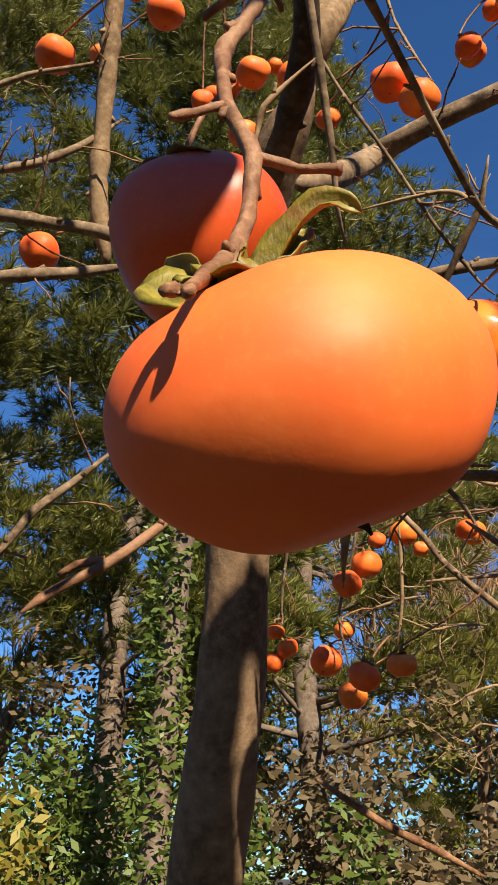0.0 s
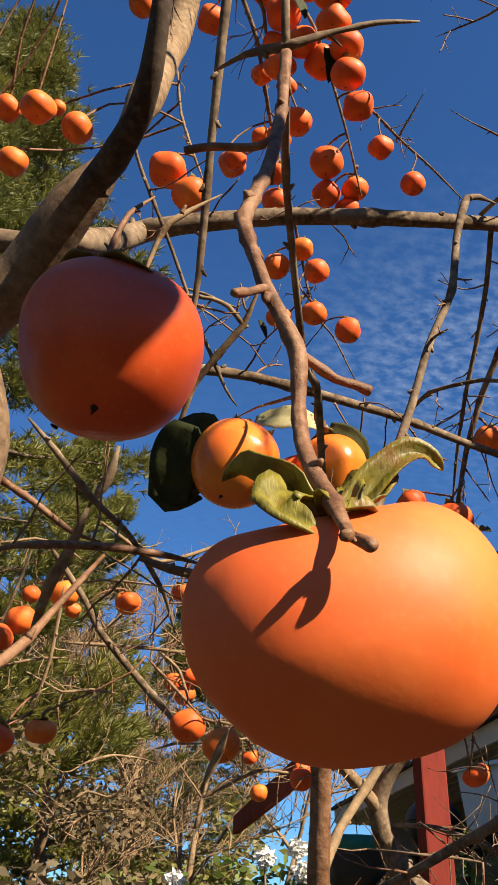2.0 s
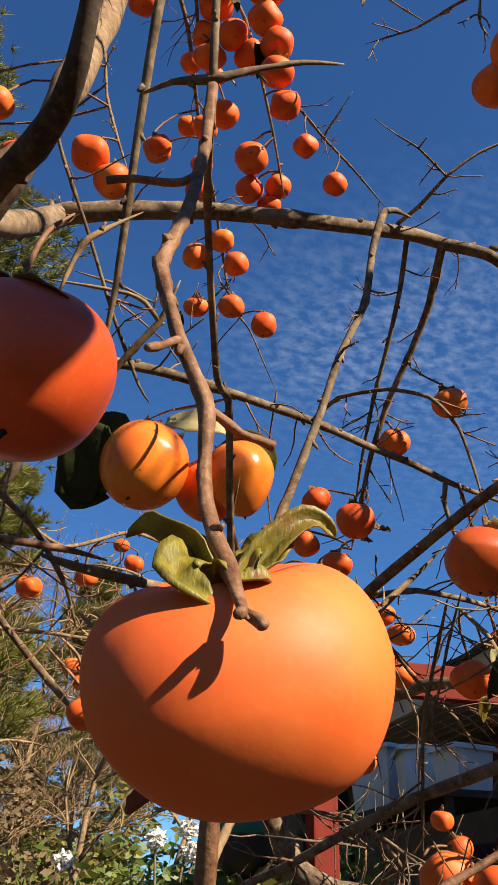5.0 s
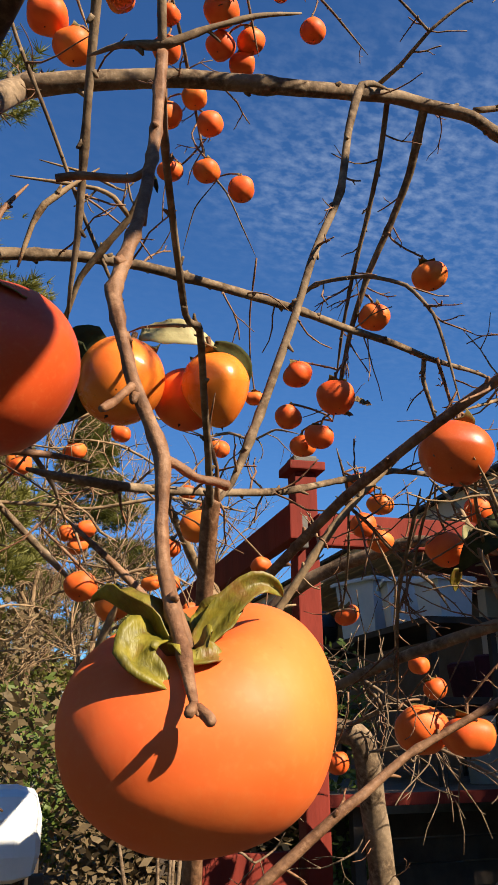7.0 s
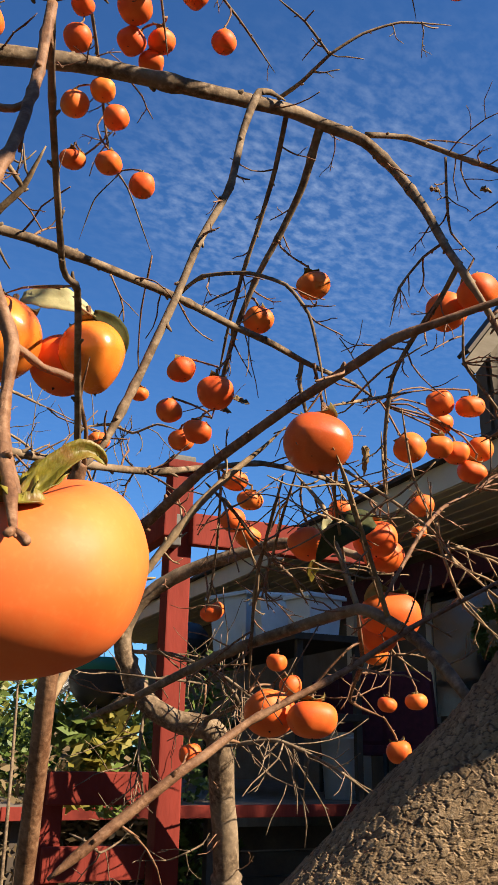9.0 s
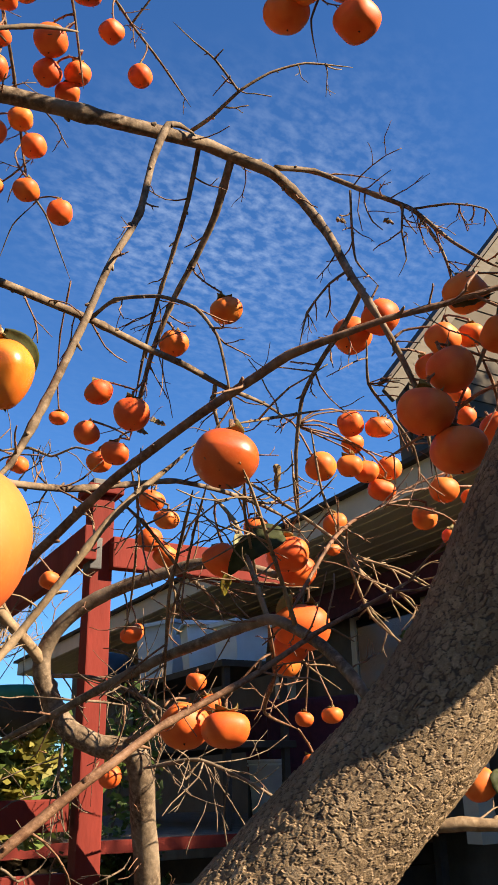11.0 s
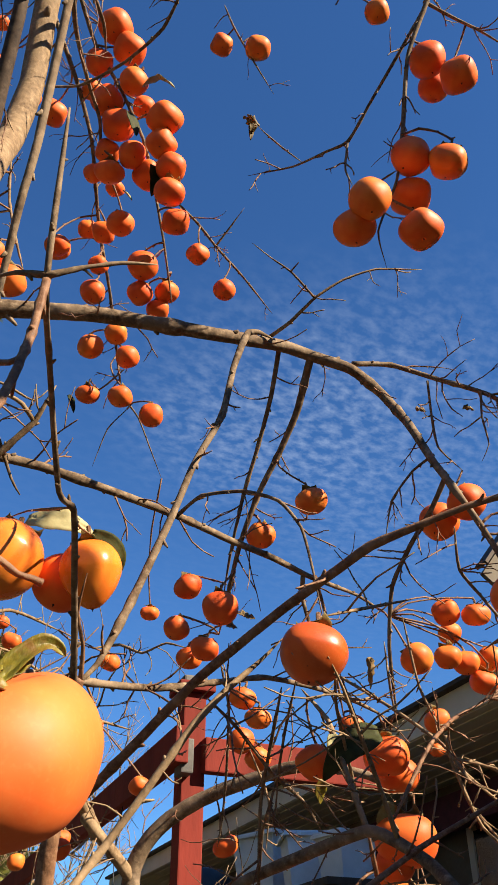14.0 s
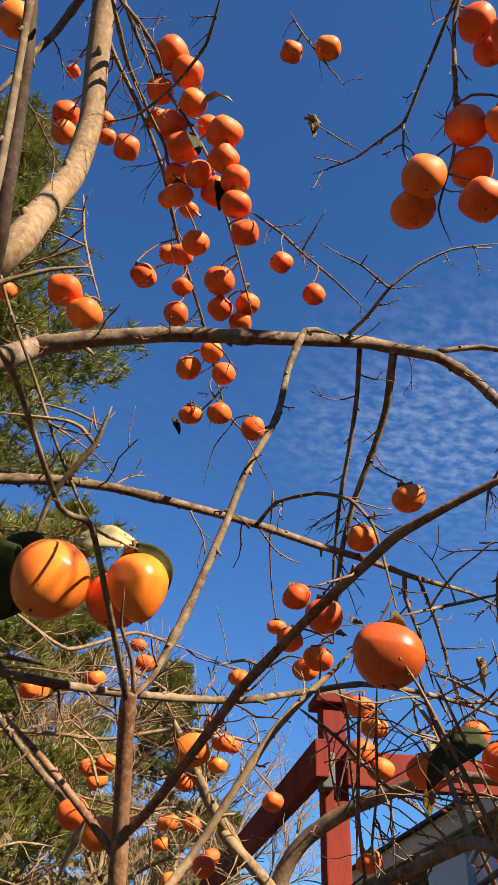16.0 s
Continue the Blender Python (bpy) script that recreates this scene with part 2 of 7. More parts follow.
# ---- building blocks ----
def mesh_ob(name, verts, faces, material, parent=None, smooth=True, label=""):
    me = bpy.data.meshes.new(name)
    me.from_pydata([tuple(v) for v in verts], [], faces)
    me.materials.append(material)
    if smooth:
        me.polygons.foreach_set("use_smooth", [True] * len(me.polygons))
    ob = new(name, me)
    if parent is not None:
        ob.parent = parent
        if parent.parent is None:
            ob.matrix_parent_inverse = parent.matrix_basis.inverted()
    if label:
        tagged(ob, label)
    return ob


def part(name, bm, material, parent=None, label="", smooth=False):
    me = bpy.data.meshes.new(name)
    bm.to_mesh(me)
    bm.free()
    me.materials.append(material)
    if smooth:
        me.polygons.foreach_set("use_smooth", [True] * len(me.polygons))
    ob = new(name, me)
    if parent is not None:
        ob.parent = parent
        if parent.parent is None:
            ob.matrix_parent_inverse = parent.matrix_basis.inverted()
    if label:
        tagged(ob, label)
    return ob


def thing(name, loc, label, category, group="", kind=""):
    ob = new(name)
    ob.empty_display_size = 0.02
    ob.matrix_basis = Matrix.Translation(loc)
    return tagged(ob, label, category, group, kind)


def spline(pts, step, angular=0.0):
    """Smooth run through points of (x, y, z, radius); angular: how far it keeps to straight lengths between them."""
    p = np.array(pts, float)
    p = np.vstack([2 * p[0] - p[1], p, 2 * p[-1] - p[-2]])
    out = []
    for i in range(1, len(p) - 2):
        a, b, c, d = p[i - 1], p[i], p[i + 1], p[i + 2]
        n = max(2, min(24, int(np.linalg.norm((c - b)[:3]) / step)))
        for k in range(n):
            t = k / n
            soft = 0.5 * (2 * b + (c - a) * t + (2 * a - 5 * b + 4 * c - d) * t**2 + (3 * b - a - 3 * c + d) * t**3)
            out.append(soft * (1 - angular) + (b + (c - b) * t) * angular)
    out.append(p[-2])
    out = np.array(out)
    out[:, 3] = np.maximum(out[:, 3], 0.0004)
    return out


def tube(run, sides, rough=0.08, knots=0.0, seed=0):
    """Verts and faces of a limb with an uneven, knotted surface along a run of (x, y, z, radius)."""
    rng = random.Random(seed)
    verts, faces = [], []
    n = len(run)
    ref = Vector((0.3, 0.5, 0.81))
    knot = [rng.random() < knots for _ in range(n)]
    length = 0.0
    for i, (x, y, z, r) in enumerate(run):
        a, b = run[max(i - 1, 0)], run[min(i + 1, n - 1)]
        d = Vector((b[:3] - a[:3])).normalized()
        u = d.cross(ref).normalized()
        ref = u.cross(d)
        v = d.cross(u)
        swell = 1.22 if knot[i] else 1.0
        for k in range(sides):
            th = 2 * math.pi * k / sides
            q = u * math.cos(th) + v * math.sin(th)
            w = noise.noise(Vector((x, y, z)) * (0.7 / max(r, 0.002)) * 0.4 + q * 1.3 + Vector((seed, 0, 0)))
            rr = r * swell * (1 + rough * w)
            verts.append((x + q.x * rr, y + q.y * rr, z + q.z * rr))
        if i:
            o = (i - 1) * sides
            for k in range(sides):
                k2 = (k + 1) % sides
                faces.append((o + k, o + k2, o + sides + k2, o + sides + k))
    faces.append(tuple(range(sides - 1, -1, -1)))
    faces.append(tuple(range((n - 1) * sides, n * sides)))
    return verts, faces


def add_buds(verts, faces, run, spacing, rng, reach=1.0):
    """Alternate buds and short broken spurs on a limb, each on a raised node, added to its surface."""
    gone, due, turn = 0.0, spacing * rng.uniform(0.4, 1.0), rng.uniform(0, 6.28)
    for i in range(1, len(run) - 1):
        gone += float(np.linalg.norm(run[i, :3] - run[i - 1, :3]))
        if gone < due:
            continue
        due = gone + spacing * rng.uniform(0.6, 1.5)
        turn += math.pi * rng.uniform(0.75, 1.25)
        d = Vector(run[i + 1, :3] - run[i - 1, :3]).normalized()
        u = d.orthogonal().normalized()
        side = u * math.cos(turn) + d.cross(u) * math.sin(turn)
        p, r = Vector(run[i, :3]), run[i, 3]
        ln = reach * (rng.uniform(0.0012, 0.0028) + 0.3 * r) * (3.0 if rng.random() < 0.10 else 1.0)
        tip = side * 0.8 + d * rng.uniform(0.2, 0.9)
        wide = min(r * 0.62, 0.0011 + 0.22 * r)
        bud = np.array([(*(p + side * r * 0.55 - d * wide), wide * 1.5), (*(p + side * r * 1.02), wide * 1.15), (*(p + side * r + tip * ln * 0.6), wide * 0.85), (*(p + side * r + tip * ln), wide * 0.55)])
        v, f = tube(bud, 5, 0.1, 0.0, i)
        o = len(verts)
        verts += v
        faces += [tuple(q + o for q in face) for face in f]


SERIAL = [0]
RUNS = []


def limb(parent, pts, material, name="branch", step=0.012, sides=10, rough=0.10, knots=0.06, label="", angular=0.45, buds=0.035):
    SERIAL[0] += 1
    run = spline(pts, step, angular if name == "branch" else 0.0)
    if name == "branch":
        for end in (0, -1):
            tip = run[end]
            if all(np.min(np.linalg.norm(other[:, :3] - tip[:3], axis=1) - other[:, 3]) > tip[3] * 1.2 + 0.004 for _, other in RUNS):
                # a free end thins out to a short worn point
                for k in range(min(len(run) // 3, 5)):
                    i = k if end == 0 else len(run) - 1 - k
                    run[i, 3] *= 0.3 + 0.7 * (k / 5) ** 0.6
    v, f = tube(run, sides, rough, knots, SERIAL[0])
    if name == "branch" and buds:
        add_buds(v, f, run, buds + 3.0 * float(run[:, 3].max()), random.Random(SERIAL[0]))
    ob = mesh_ob(name, v, f, material, parent, True, label)
    if name in ("branch", "trunk"):
        RUNS.append((ob, run))
    return ob, run


def grow(owner, run, count, length, radius, material, seed, droop=0.5, forks=1, start=0.1):
    """Small side twigs with buds and short forks, each a piece of its own on the branch."""
    rng = random.Random(seed)
    for _ in range(count):
        i = int((start + (1 - start) * rng.random()) * (len(run) - 2))
        p = Vector(run[i][:3])
        d = Vector(run[i + 1][:3] - run[i][:3]).normalized()
        side = Vector((rng.uniform(-1, 1), rng.uniform(-1, 1), rng.uniform(-1, 1)))
        side = (side - d * side.dot(d)).normalized()
        way = (side * 0.9 + d * rng.uniform(0.1, 0.9) + Vector((0, 0, -droop * rng.random()))).normalized()
        ln = length * rng.uniform(0.4, 1.2)
        todo = [(p, way, ln, radius * rng.uniform(0.7, 1.1), forks)]
        while todo:
            q, w, le, ra, fk = todo.pop()
            pts = [(*q, ra)]
            cur = q.copy()
            steps = 4
            for s in range(steps):
                w = (w + Vector((rng.uniform(-1, 1), rng.uniform(-1, 1), rng.uniform(-1, 1))) * 0.24 * 1.35 + Vector((0, 0, 0.03))).normalized()
                cur = cur + w * le / steps
                pts.append((*cur, ra * (1 - 0.45 * (s + 1) / steps)))
                if fk and s in (1, 2) and rng.random() < 0.45:
                    off = Vector((rng.uniform(-1, 1), rng.uniform(-1, 1), rng.uniform(-1, 1))).normalized()
                    todo.append((cur.copy(), (w + off * 0.9).normalized(), le * rng.uniform(0.3, 0.6), ra * 0.6, fk - 1))
            line = spline(pts, le / 7, 0.7)
            v, f = tube(line, 5, 0.15, 0.25, rng.random() * 99)
            add_buds(v, f, line, 0.02, rng, 0.8)
            mesh_ob("twig", v, f, material, owner)


def fruit_mesh(name, squash, lobes, point, seed, lat=22, lon=32, dimple=0.06):
    """A squat, faintly four-sided fruit with a dimple at the stalk; unit diameter, stalk up."""
    rng = random.Random(seed)
    ph = rng.random() * 6
    verts, faces = [], []
    for i in range(lat + 1):
        a = math.pi * i / lat
        full = 0.80 if lat < 40 else 0.93
        ring = math.sin(a) ** full
        z = math.copysign(abs(math.cos(a)) ** (full + 0.06), math.cos(a)) * 0.5 * squash
        z -= dimple * math.exp(-((a / 0.34) ** 2))
        if a > math.pi / 2:
            z -= point * math.exp(-(((math.pi - a) / 0.5) ** 2))
            ring *= 1 - 0.07 * math.sin(2 * (a - math.pi / 2))
        for k in range(lon):
            th = 2 * math.pi * k / lon
            r = 0.5 * ring * (1 + lobes * math.cos(4 * th + ph) * math.sin(a) + 0.012 * math.cos(3 * th + ph * 2))
            r *= 1 + (0.05 if lat < 40 else 0.012) * noise.noise(Vector((math.cos(th) * 1.4, math.sin(th) * 1.4, z * 2.5 + seed)))
            verts.append((r * math.cos(th), r * math.sin(th), z))
    for i in range(lat):
        for k in range(lon):
            k2 = (k + 1) % lon
            faces.append((i * lon + k, (i + 1) * lon + k, (i + 1) * lon + k2, i * lon + k2))
    me = bpy.data.meshes.new(name)
    me.from_pydata(verts, [], faces)
    me.polygons.foreach_set("use_smooth", [True] * len(me.polygons))
    return me


def sepal_mesh(name, length, width, curl, twist, seed, rows=8, cols=6, thick=0.012):
    """One papery sepal, growing along +x from the stalk and curling up at its tip; two-sided with thickness."""
    top, faces = [], []
    for i in range(rows + 1):
        t = i / rows
        w = width * (0.55 + 0.75 * math.sin(math.pi * min(1, t * 0.95 + 0.12)) ** 0.8) * (1 - t**5 * 0.9)
        for k in range(cols + 1):
            s = k / cols * 2 - 1
            x = length * t * (1 - 0.25 * max(0, curl) * t)
            z = curl * length * t * t + 0.10 * length * s * s * (1 - t) + twist * length * s * t
            z += 0.05 * length * noise.noise(Vector((t * 4, s * 3, seed)))
            top.append((x, s * w, z))
    n = len(top)
    c1 = cols + 1
    verts = top + [(x, y, z - thick) for x, y, z in top]
    for i in range(rows):
        for k in range(cols):
            q = (i * c1 + k, (i + 1) * c1 + k, (i + 1) * c1 + k + 1, i * c1 + k + 1)
            faces.append(q)
            faces.append(tuple(n + v for v in reversed(q)))
    edge = [k for k in range(c1)] + [i * c1 + cols for i in range(1, rows + 1)] + [rows * c1 + k for k in range(cols - 1, -1, -1)] + [i * c1 for i in range(rows - 1, 0, -1)]
    for a, b in zip(edge, edge[1:] + edge[:1]):
        faces.append((a, b, n + b, n + a))
    me = bpy.data.meshes.new(name)
    me.from_pydata(verts, [], faces)
    me.polygons.foreach_set("use_smooth", [True] * len(me.polygons))
    return me


FORMS = ((0.76, 0.040, 0.0), (0.84, 0.025, 0.015), (0.72, 0.055, 0.0), (0.89, 0.025, 0.025), (0.80, 0.060, 0.0), (0.85, 0.045, 0.0), (0.78, 0.035, -0.02), (0.75, 0.050, -0.03))
FLESH = [fruit_mesh("flesh", s, lb, pt, k) for k, (s, lb, pt) in enumerate(FORMS)]
SEPALS = [sepal_mesh("sepal", 0.31, 0.14, c, tw, k) for k, (c, tw) in enumerate(((0.0, 0.1), (0.2, -0.1), (0.4, 0.2)))]
for me in FLESH:
    me.materials.append(M_FRUIT)
for me in SEPALS:
    me.materials.append(M_CALYX)
STALK_V, STALK_F = tube(spline([(0, 0, 0.36, 0.05), (0.0, 0.0, 0.43, 0.035), (0.03, 0.01, 0.52, 0.03), (0.05, 0.03, 0.66, 0.032)], 0.06), 6, 0.1, 0.2, 3)
STALK = bpy.data.meshes.new("stalk")
STALK.from_pydata(STALK_V, [], STALK_F)
STALK.materials.append(M_TWIG)
TIP_V, TIP_F = tube(spline([(0, 0, 0.012, 0.028), (0, 0, -0.004, 0.020), (0.006, 0.003, -0.022, 0.008), (0.010, 0.006, -0.04, 0.004)], 0.01), 7, 0.3, 0.2, 5)
TIP = bpy.data.meshes.new("tip")
TIP.from_pydata(TIP_V, [], TIP_F)
TIP.materials.append(M_SCAB)
FRUIT_RNG = random.Random(5)


def persimmon(x, y, z, d, label="ripe orange persimmon hanging from a bare twig", tilt=None):
    rng = FRUIT_RNG
    ob = thing("persimmon", (x, y, z), label, "persimmon", "persimmons on the trees")
    lean = rng.uniform(0, 0.55) if tilt is None else tilt
    turn = Matrix.Rotation(rng.uniform(0, 6.28), 4, "Z") @ Matrix.Rotation(lean, 4, "X") @ Matrix.Rotation(rng.uniform(0, 6.28), 4, "Z")
    ob.matrix_basis = Matrix.Translation((x, y, z)) @ turn @ Matrix.Scale(d, 4)
    pick = rng.randrange(len(FLESH))
    f = new("flesh", FLESH[pick])
    f.parent = ob
    t = new("tip", TIP)
    t.parent = ob
    t.matrix_basis = Matrix.Translation((0, 0, -FORMS[pick][0] * 0.5 - FORMS[pick][2]))
    s = new("stalk", STALK)
    s.parent = ob
    top = 0.32
    for k in range(4):
        c = new("sepal", rng.choice(SEPALS))
        c.parent = ob
        c.matrix_basis = Matrix.Rotation(k * math.pi / 2 + rng.uniform(-0.2, 0.2), 4, "Z") @ Matrix.Translation((0.02, 0, top + 0.03)) @ Matrix.Rotation(rng.uniform(-0.1, 0.25), 4, "Y")
    hang(ob, d)
    return ob


def hang(ob, d):
    """A thin fruiting twig from the nearest branch to the fruit's stalk."""
    m = ob.matrix_basis
    top = np.array(m @ Vector((0.045, 0.03, 0.62)))
    best = None
    for owner, run in RUNS:
        gap = run[:, :3] - top
        dist = np.linalg.norm(gap, axis=1) - 0.25 * np.clip(gap[:, 2], -0.2, 0.2)
        k = int(np.argmin(dist))
        if best is None or dist[k] < best[0]:
            best = (dist[k], owner, run[k])
    if best is None:
        return
    p, q, rng = Vector(best[2][:3]), Vector(top), FRUIT_RNG
    if (p - q).length > 0.34:
        p = q + ((p - q).normalized() + Vector((rng.uniform(-0.6, 0.6), rng.uniform(-0.6, 0.6), 0.9))).normalized() * 0.26
    span = (p - q).length
    sway = Vector((rng.uniform(-1, 1), rng.uniform(-1, 1), rng.uniform(-0.3, 1))) * span * 0.14
    pts = [(*p, 0.0022), (*(p.lerp(q, 0.33) + sway), 0.0019), (*(p.lerp(q, 0.7) + sway * 0.8), 0.0018), (*q, 0.0021), (*(m @ Vector((0, 0, 0.42))), 0.0023)]
    line = spline(pts, max(span / 8, 0.006), 0.5)
    v, f = tube(line, 6, 0.15, 0.25, rng.random() * 50)
    add_buds(v, f, line, 0.022, random.Random(len(bpy.data.objects)), 0.8)
    mesh_ob("twig", v, f, M_TWIG, best[1])


def tree(name, loc, label):
    return thing(name, loc, label, "tree")


def box(bm, m, sx, sy, sz, bevel=0.0):
    res = bmesh.ops.create_cube(bm, size=1.0, matrix=m @ Matrix.Diagonal((sx, sy, sz, 1)))
    if bevel:
        vs = set(res["verts"])
        bmesh.ops.bevel(bm, geom=[e for e in bm.edges if e.verts[0] in vs and e.verts[1] in vs], offset=bevel, segments=2, affect="EDGES", profile=0.6)


def beam_between(name, a, b, w, h, material, parent, bevel=0.004, label=""):
    a, b = Vector(a), Vector(b)
    d = b - a
    m = Matrix.Translation((a + b) / 2) @ d.to_track_quat("X", "Z").to_matrix().to_4x4()
    bm = bmesh.new()
    box(bm, m, d.length, w, h, bevel)
    return part(name, bm, material, parent, label)



def bark_trunk(parent, pts, name="trunk"):
    """Leaning trunk whose bark is split into small flat plates by narrow fissures."""
    run = spline(pts, 0.02)
    dense = []
    for a, b in zip(run, run[1:]):
        fine = 0.0016 if 1.25 < a[2] < 2.08 else 0.008
        n = max(1, int(np.linalg.norm((b - a)[:3]) / fine))
        dense += [a + (b - a) * k / n for k in range(n)]
    sides = 320
    verts, faces, flake = [], [], []
    ref, length = Vector((0.2, 0.1, 0.97)), 0.0
    for i, row in enumerate(dense):
        a, b = dense[max(i - 6, 0)], dense[min(i + 6, len(dense) - 1)]
        d = Vector(b[:3] - a[:3]).normalized()
        u = d.cross(ref).normalized()
        ref = u.cross(d)
        v = d.cross(u)
        if i:
            length += float(np.linalg.norm((row - dense[i - 1])[:3]))
        r = row[3]
        for k in range(sides):
            th = 2 * math.pi * k / sides
            q = u * math.cos(th) + v * math.sin(th)
            s = Vector((math.cos(th) * r * 126, math.sin(th) * r * 126, length * 76))
            s = s + noise.noise_vector(s * 0.4) * 0.6 + noise.noise_vector(s * 1.7) * 0.20 + noise.noise_vector(s * 4.5) * 0.05
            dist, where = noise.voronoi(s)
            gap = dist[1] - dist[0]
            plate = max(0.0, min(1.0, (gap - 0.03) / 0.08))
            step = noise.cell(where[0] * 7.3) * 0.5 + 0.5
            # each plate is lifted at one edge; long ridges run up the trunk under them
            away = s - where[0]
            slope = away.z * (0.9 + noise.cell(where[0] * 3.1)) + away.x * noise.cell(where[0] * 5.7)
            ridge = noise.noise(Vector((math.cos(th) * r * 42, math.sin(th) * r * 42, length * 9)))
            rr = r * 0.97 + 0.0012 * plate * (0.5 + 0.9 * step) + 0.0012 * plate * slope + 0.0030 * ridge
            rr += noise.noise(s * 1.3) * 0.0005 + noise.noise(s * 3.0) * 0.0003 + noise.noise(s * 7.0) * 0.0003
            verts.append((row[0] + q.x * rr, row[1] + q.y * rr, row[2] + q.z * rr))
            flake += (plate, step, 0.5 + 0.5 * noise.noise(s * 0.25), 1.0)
        if i:
            o = (i - 1) * sides
            for k in range(sides):
                k2 = (k + 1) % sides
                faces.append((o + k, o + k2, o + sides + k2, o + sides + k))
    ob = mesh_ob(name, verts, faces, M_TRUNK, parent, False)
    # plate edge, which also darkens the fissures, plate age and lichen for the bark material
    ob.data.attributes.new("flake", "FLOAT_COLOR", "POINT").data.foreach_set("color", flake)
    return ob


def leaf(parent, name, spine, width, up, material, label="", fold=0.25, thick=0.0006, wave=0.15, rows=14, cols=6, blunt=0.5, seed=0):
    """A leaf blade with thickness along a smooth spine; up is the side it cups towards, fold its crease."""
    run = spline([(*p, 0.001) for p in spine], 1.0)
    ks = np.linspace(0, len(run) - 1, rows + 1)
    mid = [Vector((np.interp(k, range(len(run)), run[:, 0]), np.interp(k, range(len(run)), run[:, 1]), np.interp(k, range(len(run)), run[:, 2]))) for k in ks]
    up = Vector(up).normalized()
    top, low, faces = [], [], []
    for i, p in enumerate(mid):
        t = i / rows
        d = (mid[min(i + 1, rows)] - mid[max(i - 1, 0)]).normalized()
        side = d.cross(up).normalized()
        nrm = side.cross(d).normalized()
        w = width * 0.5 * (math.sin(math.pi * (t * (1 - 0.06) + 0.06) ** (0.5 + 0.5 * blunt)) ** 0.8 + 0.03)
        for k in range(cols + 1):
            s = k / cols * 2 - 1
            lift = fold * abs(s) * w + wave * w * noise.noise(Vector((t * 5 + seed, s * 2.2, seed * 1.7)))
            q = p + side * (s * w) + nrm * lift
            top.append(q)
            low.append(q - nrm * thick)
    n, c1 = len(top), cols + 1
    for i in range(rows):
        for k in range(cols):
            q = (i * c1 + k, (i + 1) * c1 + k, (i + 1) * c1 + k + 1, i * c1 + k + 1)
            faces += [q, tuple(n + v for v in reversed(q))]
    edge = list(range(c1)) + [i * c1 + cols for i in range(1, rows + 1)] + [rows * c1 + k for k in range(cols - 1, -1, -1)] + [i * c1 for i in range(rows - 1, 0, -1)]
    faces += [(a, b, n + b, n + a) for a, b in zip(edge, edge[1:] + edge[:1])]
    return mesh_ob(name, top + low, faces, material, parent, True, label)


def near_fruit_mesh(name, squash, lobes, point, seed, lat=72, lon=120, dimple=0.09):
    """A broad, lopsided fruit: wide shoulders round a deep stalk basin, four shallow creases and a narrower base."""
    verts, faces = [], []
    for i in range(lat + 1):
        a = math.pi * i / lat
        ring = math.sin(a) ** 0.81
        z0 = math.copysign(abs(math.cos(a)) ** 0.81, math.cos(a)) * 0.5 * squash
        z = z0 - dimple * math.exp(-((a / 0.42) ** 2)) + 0.02 * math.exp(-(((math.pi - a) / 0.25) ** 2))
        if a > math.pi / 2:
            ring *= 1 - 0.10 * math.sin(2 * (a - math.pi / 2))
        for k in range(lon):
            th = 2 * math.pi * k / lon
            r = 0.5 * ring * (1 + lobes * math.cos(4 * th - 0.368) * math.sin(a) + 0.0667 * math.cos(2 * th - 0.554))
            for q in range(4):
                d = (th - CREASE - q * math.pi / 2 + math.pi) % (2 * math.pi) - math.pi
                r *= 1 - 0.013 * math.exp(-((d / 0.07) ** 2)) * max(0.0, 1 - a / 1.9) - 0.02 * math.exp(-((d / 0.32) ** 2)) * max(0.0, 1 - a / 1.3)
            r *= 1 + 0.007 * noise.noise(Vector((math.cos(th) * 1.7, math.sin(th) * 1.7, z * 3 + seed)))
            verts.append((r * math.cos(th) - 0.0273 * z0, r * math.sin(th) + 0.1123 * z0, z))
    for i in range(lat):
        for k in range(lon):
            k2 = (k + 1) % lon
            faces.append((i * lon + k, (i + 1) * lon + k, (i + 1) * lon + k2, i * lon + k2))
    me = bpy.data.meshes.new(name)
    me.from_pydata(verts, [], faces)
    me.polygons.foreach_set("use_smooth", [True] * len(me.polygons))
    return me


CREASE = radians(-80)


